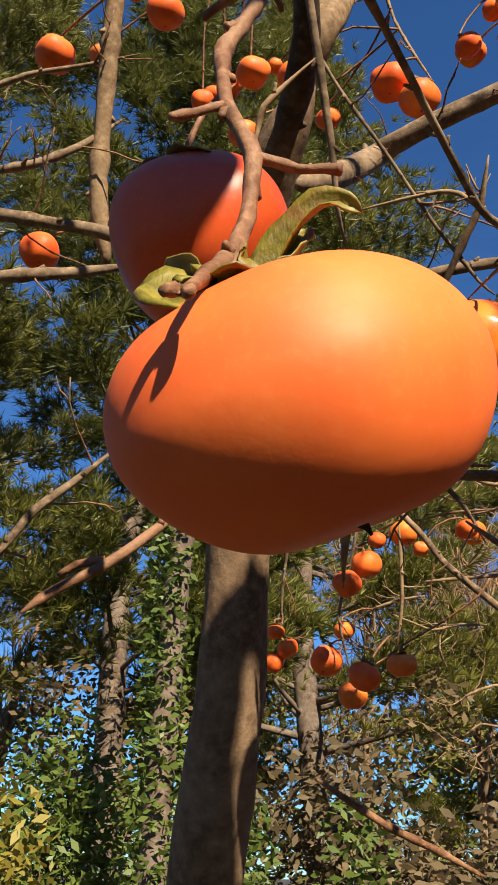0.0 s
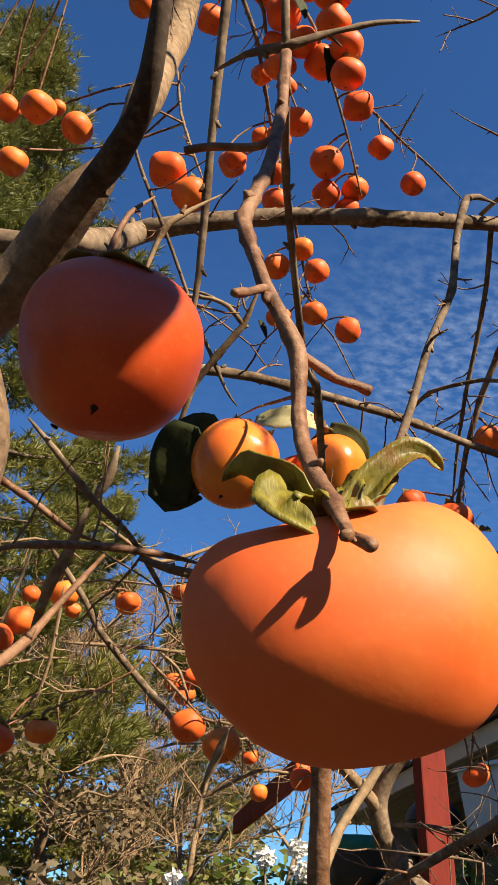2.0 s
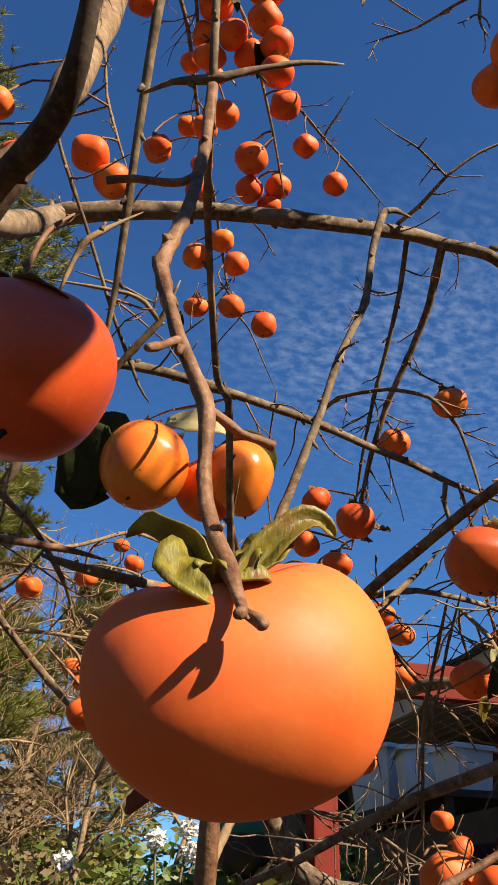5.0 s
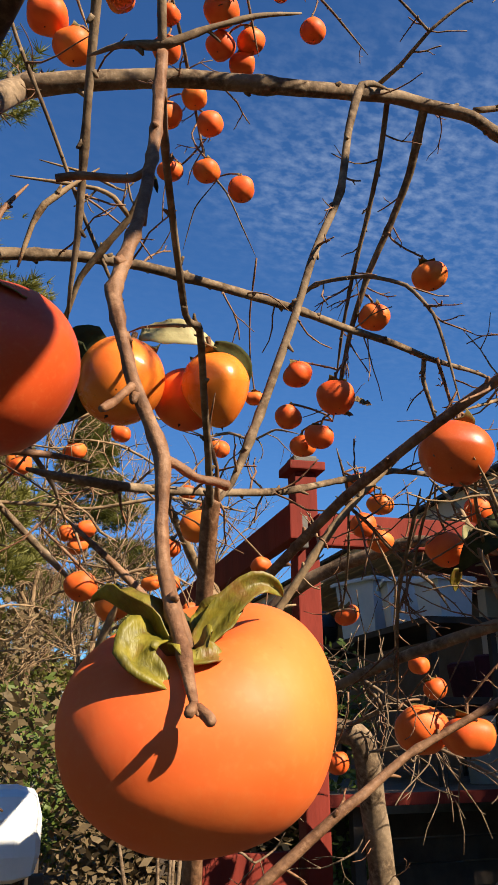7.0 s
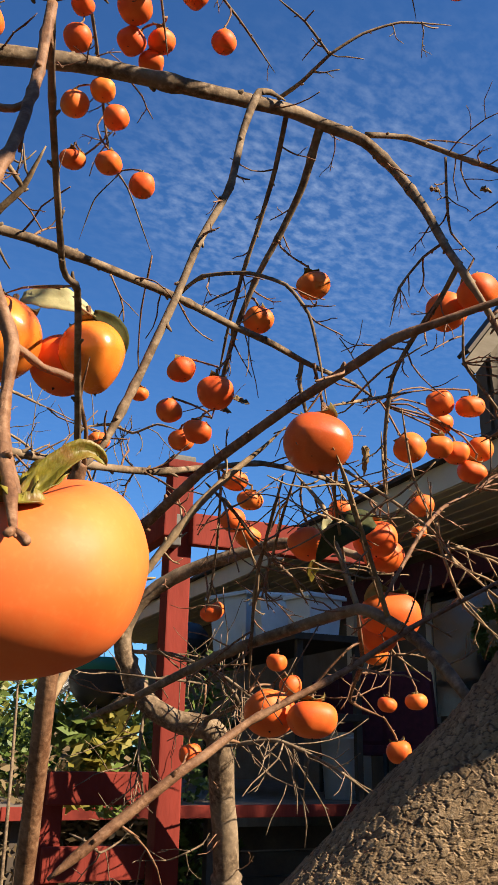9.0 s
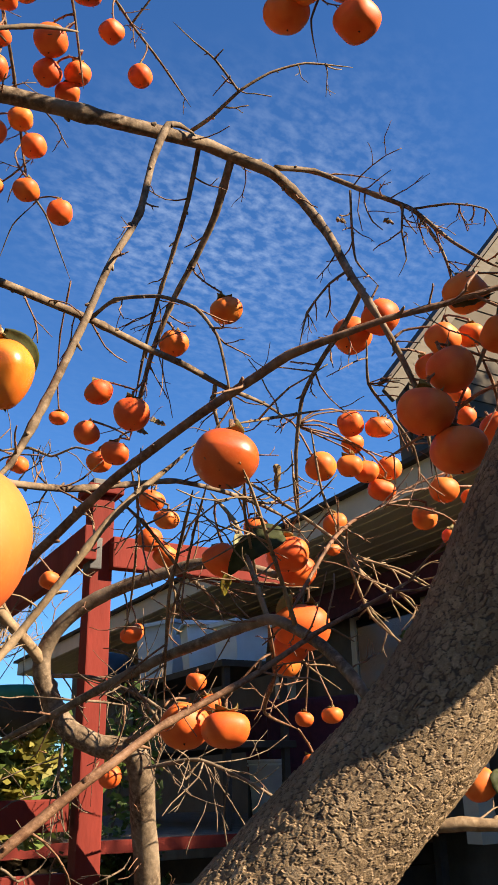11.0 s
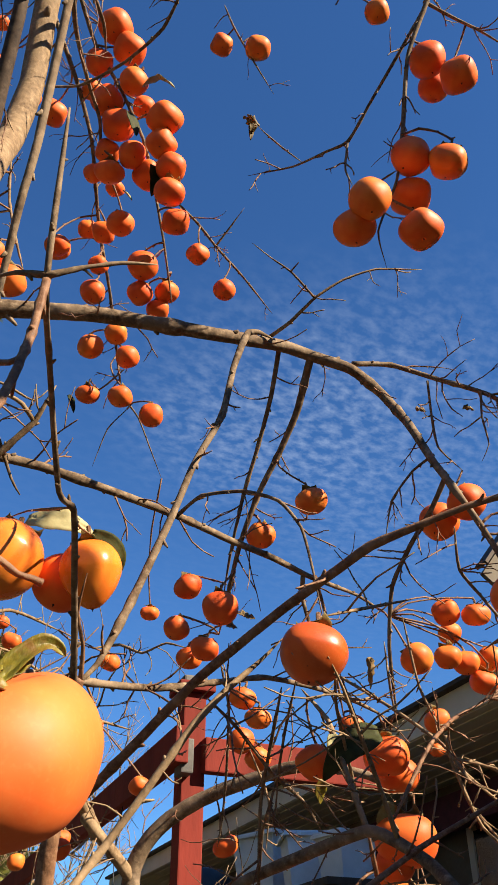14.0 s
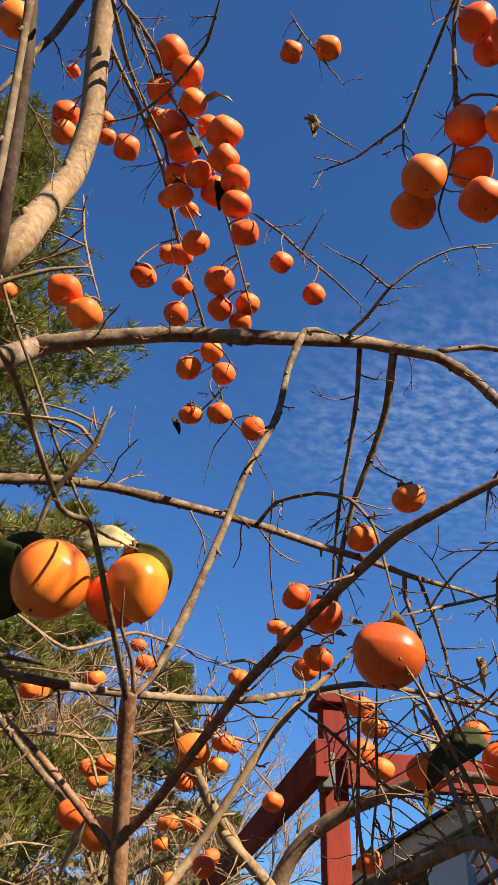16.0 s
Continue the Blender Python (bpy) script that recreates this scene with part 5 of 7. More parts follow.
b, run = limb(SHRUB, [(1.238, 1.502, 1.651, 0.0060), (1.253, 1.367, 1.693, 0.0044), (1.186, 1.392, 1.777, 0.0034)], M_BRANCH)
grow(b, run, 14, 0.2, 0.002, M_BRANCH, 120)
b, run = limb(SHRUB, [(1.259, 1.424, 1.600, 0.0059), (1.296, 1.282, 1.614, 0.0043), (1.351, 1.164, 1.559, 0.0032), (1.423, 1.115, 1.501, 0.0019)], M_BRANCH)
grow(b, run, 20, 0.2, 0.002, M_BRANCH, 121)
b, run = limb(SHRUB, [(1.151, 1.583, 1.690, 0.0045), (1.140, 1.585, 1.581, 0.0039), (1.187, 1.610, 1.463, 0.0029)], M_BRANCH)
grow(b, run, 10, 0.16, 0.002, M_BRANCH, 122)
b, run = limb(SHRUB, [(0.570, 1.921, 2.084, 0.0039), (0.522, 1.991, 2.101, 0.0035), (0.460, 1.998, 2.088, 0.0029), (0.407, 2.013, 2.112, 0.0024), (0.357, 2.037, 2.140, 0.0019)], M_PALE)
grow(b, run, 6, 0.13, 0.0016, M_PALE, 123)
b, run = limb(SHRUB, [(0.793, 1.412, 2.096, 0.0026), (0.803, 1.361, 2.117, 0.0022), (0.797, 1.334, 2.148, 0.0019), (0.813, 1.324, 2.186, 0.0016), (0.851, 1.308, 2.218, 0.0012)], M_PALE)
grow(b, run, 6, 0.13, 0.0016, M_PALE, 124)
b, run = limb(SHRUB, [(0.386, 1.716, 2.257, 0.0033), (0.436, 1.675, 2.259, 0.0029), (0.486, 1.634, 2.250, 0.0024), (0.532, 1.584, 2.235, 0.0020), (0.593, 1.584, 2.255, 0.0016)], M_PALE)
grow(b, run, 6, 0.13, 0.0016, M_PALE, 125)
b, run = limb(SHRUB, [(0.827, 1.825, 2.247, 0.0030), (0.795, 1.894, 2.243, 0.0027), (0.724, 1.869, 2.255, 0.0022), (0.698, 1.954, 2.254, 0.0019), (0.632, 1.973, 2.260, 0.0015)], M_PALE)
grow(b, run, 6, 0.13, 0.0016, M_PALE, 126)
b, run = limb(SHRUB, [(0.631, 1.892, 2.378, 0.0037), (0.662, 1.937, 2.367, 0.0033), (0.699, 1.903, 2.339, 0.0027), (0.680, 1.832, 2.364, 0.0022), (0.696, 1.840, 2.421, 0.0018)], M_PALE)
grow(b, run, 6, 0.13, 0.0016, M_PALE, 127)
b, run = limb(SHRUB, [(0.502, 2.144, 2.494, 0.0055), (0.440, 2.141, 2.519, 0.0047), (0.374, 2.180, 2.540, 0.0040), (0.307, 2.182, 2.515, 0.0033), (0.241, 2.199, 2.499, 0.0026)], M_PALE)
grow(b, run, 6, 0.13, 0.0016, M_PALE, 128)
b, run = limb(SHRUB, [(0.733, 2.169, 1.870, 0.0028), (0.670, 2.186, 1.861, 0.0024), (0.615, 2.236, 1.859, 0.0021), (0.557, 2.254, 1.847, 0.0017), (0.500, 2.286, 1.866, 0.0013)], M_PALE)
grow(b, run, 6, 0.13, 0.0016, M_PALE, 129)
b, run = limb(SHRUB, [(0.612, 2.506, 2.109, 0.0043), (0.580, 2.446, 2.147, 0.0037), (0.586, 2.447, 2.200, 0.0032), (0.590, 2.363, 2.232, 0.0026), (0.615, 2.393, 2.210, 0.0021)], M_PALE)
grow(b, run, 6, 0.13, 0.0016, M_PALE, 130)
b, run = limb(SHRUB, [(0.761, 1.518, 2.208, 0.0038), (0.732, 1.565, 2.248, 0.0034), (0.677, 1.571, 2.266, 0.0029), (0.608, 1.556, 2.259, 0.0023), (0.566, 1.622, 2.273, 0.0019)], M_PALE)
grow(b, run, 6, 0.13, 0.0016, M_PALE, 131)
b, run = limb(SHRUB, [(0.532, 2.075, 1.855, 0.0037), (0.576, 2.070, 1.884, 0.0033), (0.624, 2.031, 1.871, 0.0028), (0.649, 1.995, 1.902, 0.0023), (0.684, 1.939, 1.920, 0.0018)], M_PALE)
grow(b, run, 6, 0.13, 0.0016, M_PALE, 132)
b, run = limb(SHRUB, [(0.405, 1.807, 2.113, 0.0041), (0.350, 1.831, 2.109, 0.0035), (0.300, 1.834, 2.091, 0.0030), (0.268, 1.893, 2.084, 0.0025), (0.251, 1.900, 2.060, 0.0019)], M_PALE)
grow(b, run, 6, 0.13, 0.0016, M_PALE, 133)
b, run = limb(SHRUB, [(0.843, 1.470, 2.285, 0.0041), (0.911, 1.467, 2.310, 0.0036), (0.938, 1.412, 2.281, 0.0030), (0.958, 1.347, 2.291, 0.0024), (0.984, 1.286, 2.265, 0.0019)], M_PALE)
grow(b, run, 6, 0.13, 0.0016, M_PALE, 134)
b, run = limb(SHRUB, [(0.701, 1.653, 2.170, 0.0034), (0.728, 1.588, 2.182, 0.0030), (0.734, 1.522, 2.201, 0.0025), (0.780, 1.514, 2.235, 0.0021), (0.812, 1.520, 2.219, 0.0016)], M_PALE)
grow(b, run, 6, 0.13, 0.0016, M_PALE, 135)
b, run = limb(SHRUB, [(0.680, 1.559, 2.039, 0.0038), (0.619, 1.522, 2.048, 0.0032), (0.606, 1.559, 2.092, 0.0028), (0.563, 1.564, 2.116, 0.0023), (0.515, 1.549, 2.135, 0.0018)], M_PALE)
grow(b, run, 6, 0.13, 0.0016, M_PALE, 136)
b, run = limb(SHRUB, [(0.677, 2.265, 2.386, 0.0035), (0.641, 2.291, 2.359, 0.0031), (0.599, 2.226, 2.388, 0.0026), (0.605, 2.277, 2.370, 0.0021), (0.587, 2.263, 2.420, 0.0017)], M_PALE)
grow(b, run, 6, 0.13, 0.0016, M_PALE, 137)
b, run = limb(SHRUB, [(0.984, 2.083, 2.353, 0.0032), (0.931, 2.109, 2.391, 0.0028), (0.880, 2.070, 2.424, 0.0024), (0.880, 2.081, 2.486, 0.0020), (0.912, 2.118, 2.469, 0.0016)], M_PALE)
grow(b, run, 6, 0.13, 0.0016, M_PALE, 138)
b, run = limb(SHRUB, [(1.170, 2.109, 2.071, 0.0040), (1.103, 2.148, 2.080, 0.0035), (1.063, 2.211, 2.068, 0.0030), (1.009, 2.253, 2.098, 0.0025), (0.964, 2.253, 2.139, 0.0020)], M_PALE)
grow(b, run, 6, 0.13, 0.0016, M_PALE, 139)
b, run = limb(SHRUB, [(0.465, 1.877, 1.889, 0.0036), (0.501, 1.849, 1.913, 0.0032), (0.560, 1.868, 1.935, 0.0028), (0.621, 1.865, 1.935, 0.0023), (0.654, 1.806, 1.915, 0.0018)], M_PALE)
grow(b, run, 6, 0.13, 0.0016, M_PALE, 140)
b, run = limb(SHRUB, [(0.768, 1.813, 1.920, 0.0030), (0.762, 1.756, 1.949, 0.0026), (0.763, 1.734, 1.986, 0.0022), (0.737, 1.720, 2.020, 0.0018), (0.704, 1.758, 2.054, 0.0014)], M_PALE)
grow(b, run, 6, 0.13, 0.0016, M_PALE, 141)
b, run = limb(SHRUB, [(0.928, 1.909, 2.048, 0.0042), (0.852, 1.902, 2.050, 0.0036), (0.807, 1.969, 2.069, 0.0031), (0.748, 2.004, 2.082, 0.0026), (0.683, 1.992, 2.099, 0.0020)], M_PALE)
grow(b, run, 6, 0.13, 0.0016, M_PALE, 142)
b, run = limb(SHRUB, [(1.078, 1.927, 1.954, 0.0043), (1.135, 1.957, 1.940, 0.0038), (1.179, 1.953, 1.981, 0.0033), (1.190, 1.913, 2.019, 0.0027), (1.198, 1.884, 2.061, 0.0021)], M_PALE)
grow(b, run, 6, 0.13, 0.0016, M_PALE, 143)
b, run = limb(SHRUB, [(0.635, 2.191, 1.856, 0.0037), (0.610, 2.229, 1.837, 0.0033), (0.570, 2.212, 1.811, 0.0027), (0.578, 2.277, 1.793, 0.0023), (0.541, 2.323, 1.828, 0.0018)], M_PALE)
grow(b, run, 6, 0.13, 0.0016, M_PALE, 144)
b, run = limb(SHRUB, [(0.598, 2.221, 2.367, 0.0034), (0.636, 2.262, 2.353, 0.0030), (0.657, 2.183, 2.379, 0.0026), (0.653, 2.139, 2.420, 0.0021), (0.657, 2.061, 2.447, 0.0016)], M_PALE)
grow(b, run, 6, 0.13, 0.0016, M_PALE, 145)
b, run = limb(SHRUB, [(0.717, 1.890, 1.981, 0.0033), (0.761, 1.827, 1.979, 0.0028), (0.809, 1.781, 1.983, 0.0024), (0.878, 1.783, 2.000, 0.0020), (0.911, 1.709, 2.001, 0.0015)], M_PALE)
grow(b, run, 6, 0.13, 0.0016, M_PALE, 146)
b, run = limb(SHRUB, [(1.359, 1.407, 1.600, 0.0032), (1.409, 1.437, 1.575, 0.0028), (1.442, 1.421, 1.614, 0.0024), (1.490, 1.388, 1.599, 0.0020), (1.533, 1.350, 1.585, 0.0016)], M_BRANCH)
grow(b, run, 3, 0.12, 0.0016, M_BRANCH, 147)
b, run = limb(SHRUB, [(1.293, 1.499, 1.412, 0.0028), (1.285, 1.513, 1.388, 0.0024), (1.238, 1.515, 1.372, 0.0020), (1.222, 1.565, 1.353, 0.0017), (1.191, 1.607, 1.378, 0.0013)], M_BRANCH)
grow(b, run, 3, 0.12, 0.0016, M_BRANCH, 148)
b, run = limb(SHRUB, [(1.072, 1.278, 1.720, 0.0033), (1.015, 1.298, 1.726, 0.0029), (0.946, 1.300, 1.726, 0.0024), (0.919, 1.355, 1.733, 0.0020), (0.906, 1.433, 1.742, 0.0016)], M_BRANCH)
grow(b, run, 3, 0.12, 0.0016, M_BRANCH, 149)
b, run = limb(SHRUB, [(1.145, 1.257, 1.720, 0.0025), (1.146, 1.207, 1.699, 0.0022), (1.164, 1.187, 1.678, 0.0018), (1.151, 1.156, 1.654, 0.0015), (1.168, 1.164, 1.693, 0.0012)], M_BRANCH)
grow(b, run, 3, 0.12, 0.0016, M_BRANCH, 150)
b, run = limb(SHRUB, [(1.066, 1.684, 1.666, 0.0042), (1.086, 1.622, 1.689, 0.0037), (1.110, 1.598, 1.726, 0.0031), (1.134, 1.618, 1.701, 0.0026), (1.127, 1.636, 1.676, 0.0021)], M_BRANCH)
grow(b, run, 3, 0.12, 0.0016, M_BRANCH, 151)
b, run = limb(SHRUB, [(0.966, 1.582, 1.420, 0.0035), (0.980, 1.530, 1.406, 0.0030), (1.033, 1.558, 1.381, 0.0026), (1.087, 1.560, 1.402, 0.0022), (1.094, 1.529, 1.438, 0.0017)], M_BRANCH)
grow(b, run, 3, 0.12, 0.0016, M_BRANCH, 152)
NEAR = big_persimmon((0.0131, 0.1648, 1.6453), 0.0843, (-0.4232, -0.2695, 1.0), 0.0, 0.752, 0.0355, 0.0, M_MAIN, "large pale-orange persimmon with green sepals on a knobbly twig", 11, form=near_fruit_mesh)
leaf(NEAR, "sepal", [(-0.0047, 0.1473, 1.6599), (0.0034, 0.1464, 1.6690), (0.0090, 0.1430, 1.6770), (0.0150, 0.1398, 1.6818), (0.0204, 0.1387, 1.6812), (0.0230, 0.1383, 1.6788)], 0.0078, (-0.55, -0.70, 0.10), M_SEPAL, "folded yellow-green sepal with a brown tip", 0.9, wave=0.5, seed=1)
leaf(NEAR, "sepal", [(-0.0058, 0.1481, 1.6599), (-0.0091, 0.1536, 1.6669), (-0.0151, 0.1598, 1.6753), (-0.0193, 0.1660, 1.6786), (-0.0225, 0.1712, 1.6784)], 0.0125, (0.3, -0.6, 0.7), M_SEPAL, "", 0.8, wave=0.5, seed=2)
leaf(NEAR, "sepal", [(-0.0058, 0.1523, 1.6675), (-0.0157, 0.1498, 1.6665), (-0.0207, 0.1474, 1.6610), (-0.0175, 0.1421, 1.6557), (-0.0125, 0.1388, 1.6518)], 0.0115, (-0.3, -0.75, 0.6), M_SEPAL, "", 0.5, wave=0.5, seed=3)
leaf(NEAR, "sepal", [(-0.0046, 0.1463, 1.6611), (-0.0056, 0.1404, 1.6623), (-0.0038, 0.1373, 1.6610), (0.0017, 0.1373, 1.6616)], 0.0125, (-0.3, -0.75, 0.6), M_SEPAL, "", 0.6, wave=0.6, seed=4)
leaf(NEAR, "sepal", [(0.0013, 0.1501, 1.6657), (0.0057, 0.1491, 1.6706), (0.0103, 0.1469, 1.6769), (0.0113, 0.1471, 1.6815)], 0.012, (-0.3, -0.75, 0.6), M_SEPAL, "", 0.6, wave=0.6, seed=6)
leaf(NEAR, "sepal", [(-0.0027, 0.1517, 1.6636), (-0.0027, 0.1585, 1.6716), (-0.0018, 0.1631, 1.6778)], 0.014, (0.0, -0.5, 0.8), M_DARKLEAF, "", 0.3, seed=5)
b, run = limb(STEM, [(0.0140, 0.2030, 1.9270, 0.0026), (0.0100, 0.1990, 1.8800, 0.0025), (0.0005, 0.1925, 1.8330, 0.0024), (-0.0112, 0.1862, 1.7960, 0.0027), (-0.0127, 0.1854, 1.7893, 0.0031), (-0.0122, 0.1800, 1.7740, 0.0022), (-0.0098, 0.1728, 1.7504, 0.0024), (-0.0050, 0.1700, 1.7370, 0.0023), (-0.0013, 0.1677, 1.7247, 0.0027), (-0.0018, 0.1668, 1.7130, 0.0023), (-0.0024, 0.1659, 1.7013, 0.0022), (-0.0045, 0.1600, 1.6880, 0.0022), (-0.0066, 0.1522, 1.6763, 0.0021), (-0.0100, 0.1390, 1.6610, 0.0019), (-0.0128, 0.1300, 1.6500, 0.0018), (-0.0140, 0.1255, 1.6455, 0.0014)], M_TWIG, sides=18, rough=0.26, knots=0.16, step=0.004, buds=0.02, angular=0.3)
b, run = limb(STEM, [(-0.0030, 0.1640, 1.6960, 0.0018), (-0.0040, 0.1560, 1.6800, 0.0017), (-0.0050, 0.1470, 1.6680, 0.0016), (-0.0050, 0.1440, 1.6630, 0.0014)], M_TWIG, sides=12, rough=0.14, step=0.004, buds=0)
limb(STEM, [(-0.0130, 0.1275, 1.6475, 0.0013), (-0.0120, 0.1240, 1.6450, 0.0015), (-0.0118, 0.1228, 1.6438, 0.0014), (-0.0117, 0.1223, 1.6432, 0.0007)], M_TWIG, "bud", sides=12, rough=0.3, step=0.001)
limb(STEM, [(-0.0138, 0.1280, 1.6480, 0.0012), (-0.0160, 0.1258, 1.6465, 0.0014), (-0.0168, 0.1250, 1.6458, 0.0013), (-0.0171, 0.1246, 1.6455, 0.0007)], M_TWIG, "bud", sides=12, rough=0.3, step=0.001)
limb(STEM, [(-0.0013, 0.1677, 1.7247, 0.0021), (0.0040, 0.1680, 1.7240, 0.0016), (0.0110, 0.1672, 1.7205, 0.0014), (0.0175, 0.1662, 1.7200, 0.0014), (0.0212, 0.1657, 1.7193, 0.0017), (0.0226, 0.1655, 1.7190, 0.0013)], M_TWIG, "spur", sides=12, rough=0.22, knots=0.15, step=0.003)
limb(STEM, [(-0.0098, 0.1728, 1.7504, 0.0019), (-0.0135, 0.1705, 1.7470, 0.0014), (-0.0190, 0.1675, 1.7410, 0.0013), (-0.0235, 0.1655, 1.7372, 0.0015), (-0.0250, 0.1648, 1.7362, 0.0010)], M_TWIG, "spur", sides=12, rough=0.22, knots=0.15, step=0.003)
limb(STEM, [(0.006, 0.197, 1.858, 0.0017), (0.002, 0.202, 1.855, 0.0017), (-0.005, 0.207, 1.855, 0.0017), (-0.015, 0.213, 1.856, 0.0017), (-0.024, 0.220, 1.855, 0.0017)], M_TWIG, "spur", sides=10, rough=0.16, knots=0.1, step=0.005)
b, run = limb(STEM, [(-0.007, 0.236, 1.940, 0.0017), (0.001, 0.219, 1.937, 0.0019), (0.014, 0.201, 1.930, 0.0024), (0.032, 0.193, 1.943, 0.0014), (0.053, 0.184, 1.955, 0.0014), (0.074, 0.177, 1.963, 0.0014)], M_BRANCH, sides=10, rough=0.14, knots=0.1, step=0.005)
DIM = big_persimmon((-0.0237, 0.2889, 1.7966), 0.0830, (0.15, 0.25, 0.95), 1.2, 0.93, 0.035, 0.0, M_FRUIT_SHADE, "glossy dark-orange persimmon partly in shade, with a black speck", 12)
leaf(DIM, "sepal", [(-0.0357, 0.2779, 1.8298), (-0.0275, 0.2635, 1.8253), (-0.0207, 0.2526, 1.8166)], 0.02, (0, -0.3, 1), M_CALYX, "", 0.2, seed=8)
leaf(DIM, "sepal", [(-0.0357, 0.2779, 1.8298), (-0.0453, 0.2814, 1.8321), (-0.0532, 0.2875, 1.8292)], 0.02, (0, -0.3, 1), M_CALYX, "", 0.2, seed=9)
b, run = limb(STEM, [(-0.034, 0.278, 1.828, 0.0019), (-0.033, 0.279, 1.846, 0.0016), (-0.026, 0.282, 1.874, 0.0014), (-0.013, 0.286, 1.897, 0.0013)], M_TWIG, sides=10, step=0.005)
blemish(DIM, (-0.0361, 0.3148, 1.7680), (-0.0085, 0.0179, -0.0199), 0.0022)
PAIR = big_persimmon((0.2743, 0.5564, 1.9536), 0.0655, (-0.25, -0.1, 0.95), 0.3, 1.02, 0.015, 0.10, M_GLOSS, "glossy pointed orange persimmon under a pale folded leaf", 13, True)
PAIR_B = big_persimmon((0.2689, 0.6016, 1.9537), 0.0665, (0.3, 0.1, 0.95), 0.9, 0.9, 0.02, 0.0, M_FRUIT, "orange persimmon tucked behind a glossy pointed one", 14, True)
PAIR_C = big_persimmon((0.1912, 0.5901, 1.9512), 0.0830, (0.35, 0.1, 0.93), 1.9, 1.0, 0.02, 0.0, M_GLOSS, "large round orange persimmon crossed by twig shadows", 15, True)
leaf(STEM, "leaf", [(0.2160, 0.6000, 2.0090), (0.2300, 0.5800, 2.0075), (0.2520, 0.5620, 2.0020), (0.2820, 0.5580, 1.9925)], 0.031, (-0.35, -0.85, 0.3), M_PALELEAF, "pale dry leaf lying over two fruits", 0.25, wave=0.5, seed=21)
leaf(STEM, "leaf", [(0.2603, 0.5372, 1.9859), (0.2824, 0.5352, 1.9821), (0.3011, 0.5409, 1.9714), (0.3112, 0.5598, 1.9590)], 0.016, (0.2, -0.7, -0.4), M_DARKLEAF, "dark curled leaf", 0.2, seed=22)
leaf(STEM, "leaf", [(0.1877, 0.6134, 2.0028), (0.1689, 0.6252, 1.9854), (0.1592, 0.6390, 1.9573), (0.1555, 0.6554, 1.9390), (0.1829, 0.6392, 1.9356)], 0.06, (-0.5, -0.7, -0.3), M_DARKLEAF, "dark leaf hanging in shade", 0.1, seed=23)
leaf(STEM, "leaf", [(0.1484, 0.6084, 1.9914), (0.1499, 0.6278, 1.9672), (0.1566, 0.6442, 1.9431), (0.1699, 0.6487, 1.9289)], 0.05, (-0.5, -0.7, -0.3), M_DARKLEAF, "", 0.1, seed=24)
b, run = limb(STEM, [(0.179, 0.569, 1.985, 0.0013), (0.189, 0.547, 1.988, 0.0015), (0.190, 0.493, 1.967, 0.0016), (0.178, 0.437, 1.939, 0.0017)], M_TWIG, sides=8)
b, run = limb(STEM, [(0.262, 0.539, 1.983, 0.0013), (0.243, 0.534, 1.984, 0.0015), (0.212, 0.487, 1.959, 0.0014), (0.182, 0.439, 1.935, 0.0015)], M_TWIG, sides=8)
leaf(MAIN, "leaf", [(0.8118, 0.6291, 1.9055), (0.7881, 0.6430, 1.8962), (0.7661, 0.6675, 1.8741), (0.7635, 0.6974, 1.8453)], 0.044, (-0.65, -0.65, 0.2), M_DARKLEAF, "large dark leaf hanging among the fruit", 0.3, seed=31)
leaf(MAIN, "leaf", [(0.7773, 0.6879, 1.9114), (0.7815, 0.6892, 1.8888), (0.7851, 0.6876, 1.8697)], 0.026, (-0.3, -0.8, 0.5), M_PALELEAF, "", 0.3, seed=32)
leaf(MAIN, "leaf", [(0.7916, 0.7255, 1.8584), (0.7971, 0.7364, 1.8418), (0.8045, 0.7422, 1.8285)], 0.02, (-0.3, -0.8, 0.5), M_SEPAL, "", 0.3, seed=33)
leaf(MAIN, "leaf", [(0.8764, 0.6740, 1.8317), (0.8798, 0.6899, 1.8119), (0.8812, 0.7012, 1.7986)], 0.024, (-0.3, -0.8, 0.5), M_PALELEAF, "", 0.3, seed=34)
leaf(LEFT, "leaf", [(0.3626, 0.7269, 3.1329), (0.3803, 0.6944, 3.1433), (0.4085, 0.6795, 3.1255)], 0.05, (-0.2, -0.8, 0.6), M_PALELEAF, "", 0.3, seed=35)
leaf(LEFT, "leaf", [(0.3514, 0.7553, 3.0723), (0.3663, 0.7555, 3.0452), (0.3780, 0.7574, 3.0183)], 0.03, (-0.2, -0.8, 0.6), M_DARKLEAF, "", 0.3, seed=36)
leaf(LEFT, "leaf", [(0.4264, 0.7643, 2.9779), (0.4392, 0.7728, 2.9422), (0.4461, 0.7881, 2.9193)], 0.025, (-0.2, -0.8, 0.6), M_DARKLEAF, "", 0.3, seed=37)
leaf(LEFT, "leaf", [(0.4053, 0.8315, 2.9451), (0.4182, 0.8303, 2.9380), (0.4290, 0.8304, 2.9308)], 0.018, (-0.2, -0.8, 0.6), M_PALELEAF, "", 0.3, seed=38)
leaf(LEFT, "leaf", [(0.6225, 1.3590, 2.8468), (0.6377, 1.3648, 2.8298), (0.6517, 1.3712, 2.8128)], 0.03, (-0.2, -0.8, 0.6), M_DARKLEAF, "", 0.3, seed=39)
leaf(MAIN, "leaf", [(0.9091, 0.7191, 2.0675), (0.9211, 0.7301, 2.0463), (0.9354, 0.7398, 2.0251)], 0.02, (-0.2, -0.8, 0.6), M_DRYLEAF, "shrivelled brown leaf", 0.8, wave=0.8, seed=40)
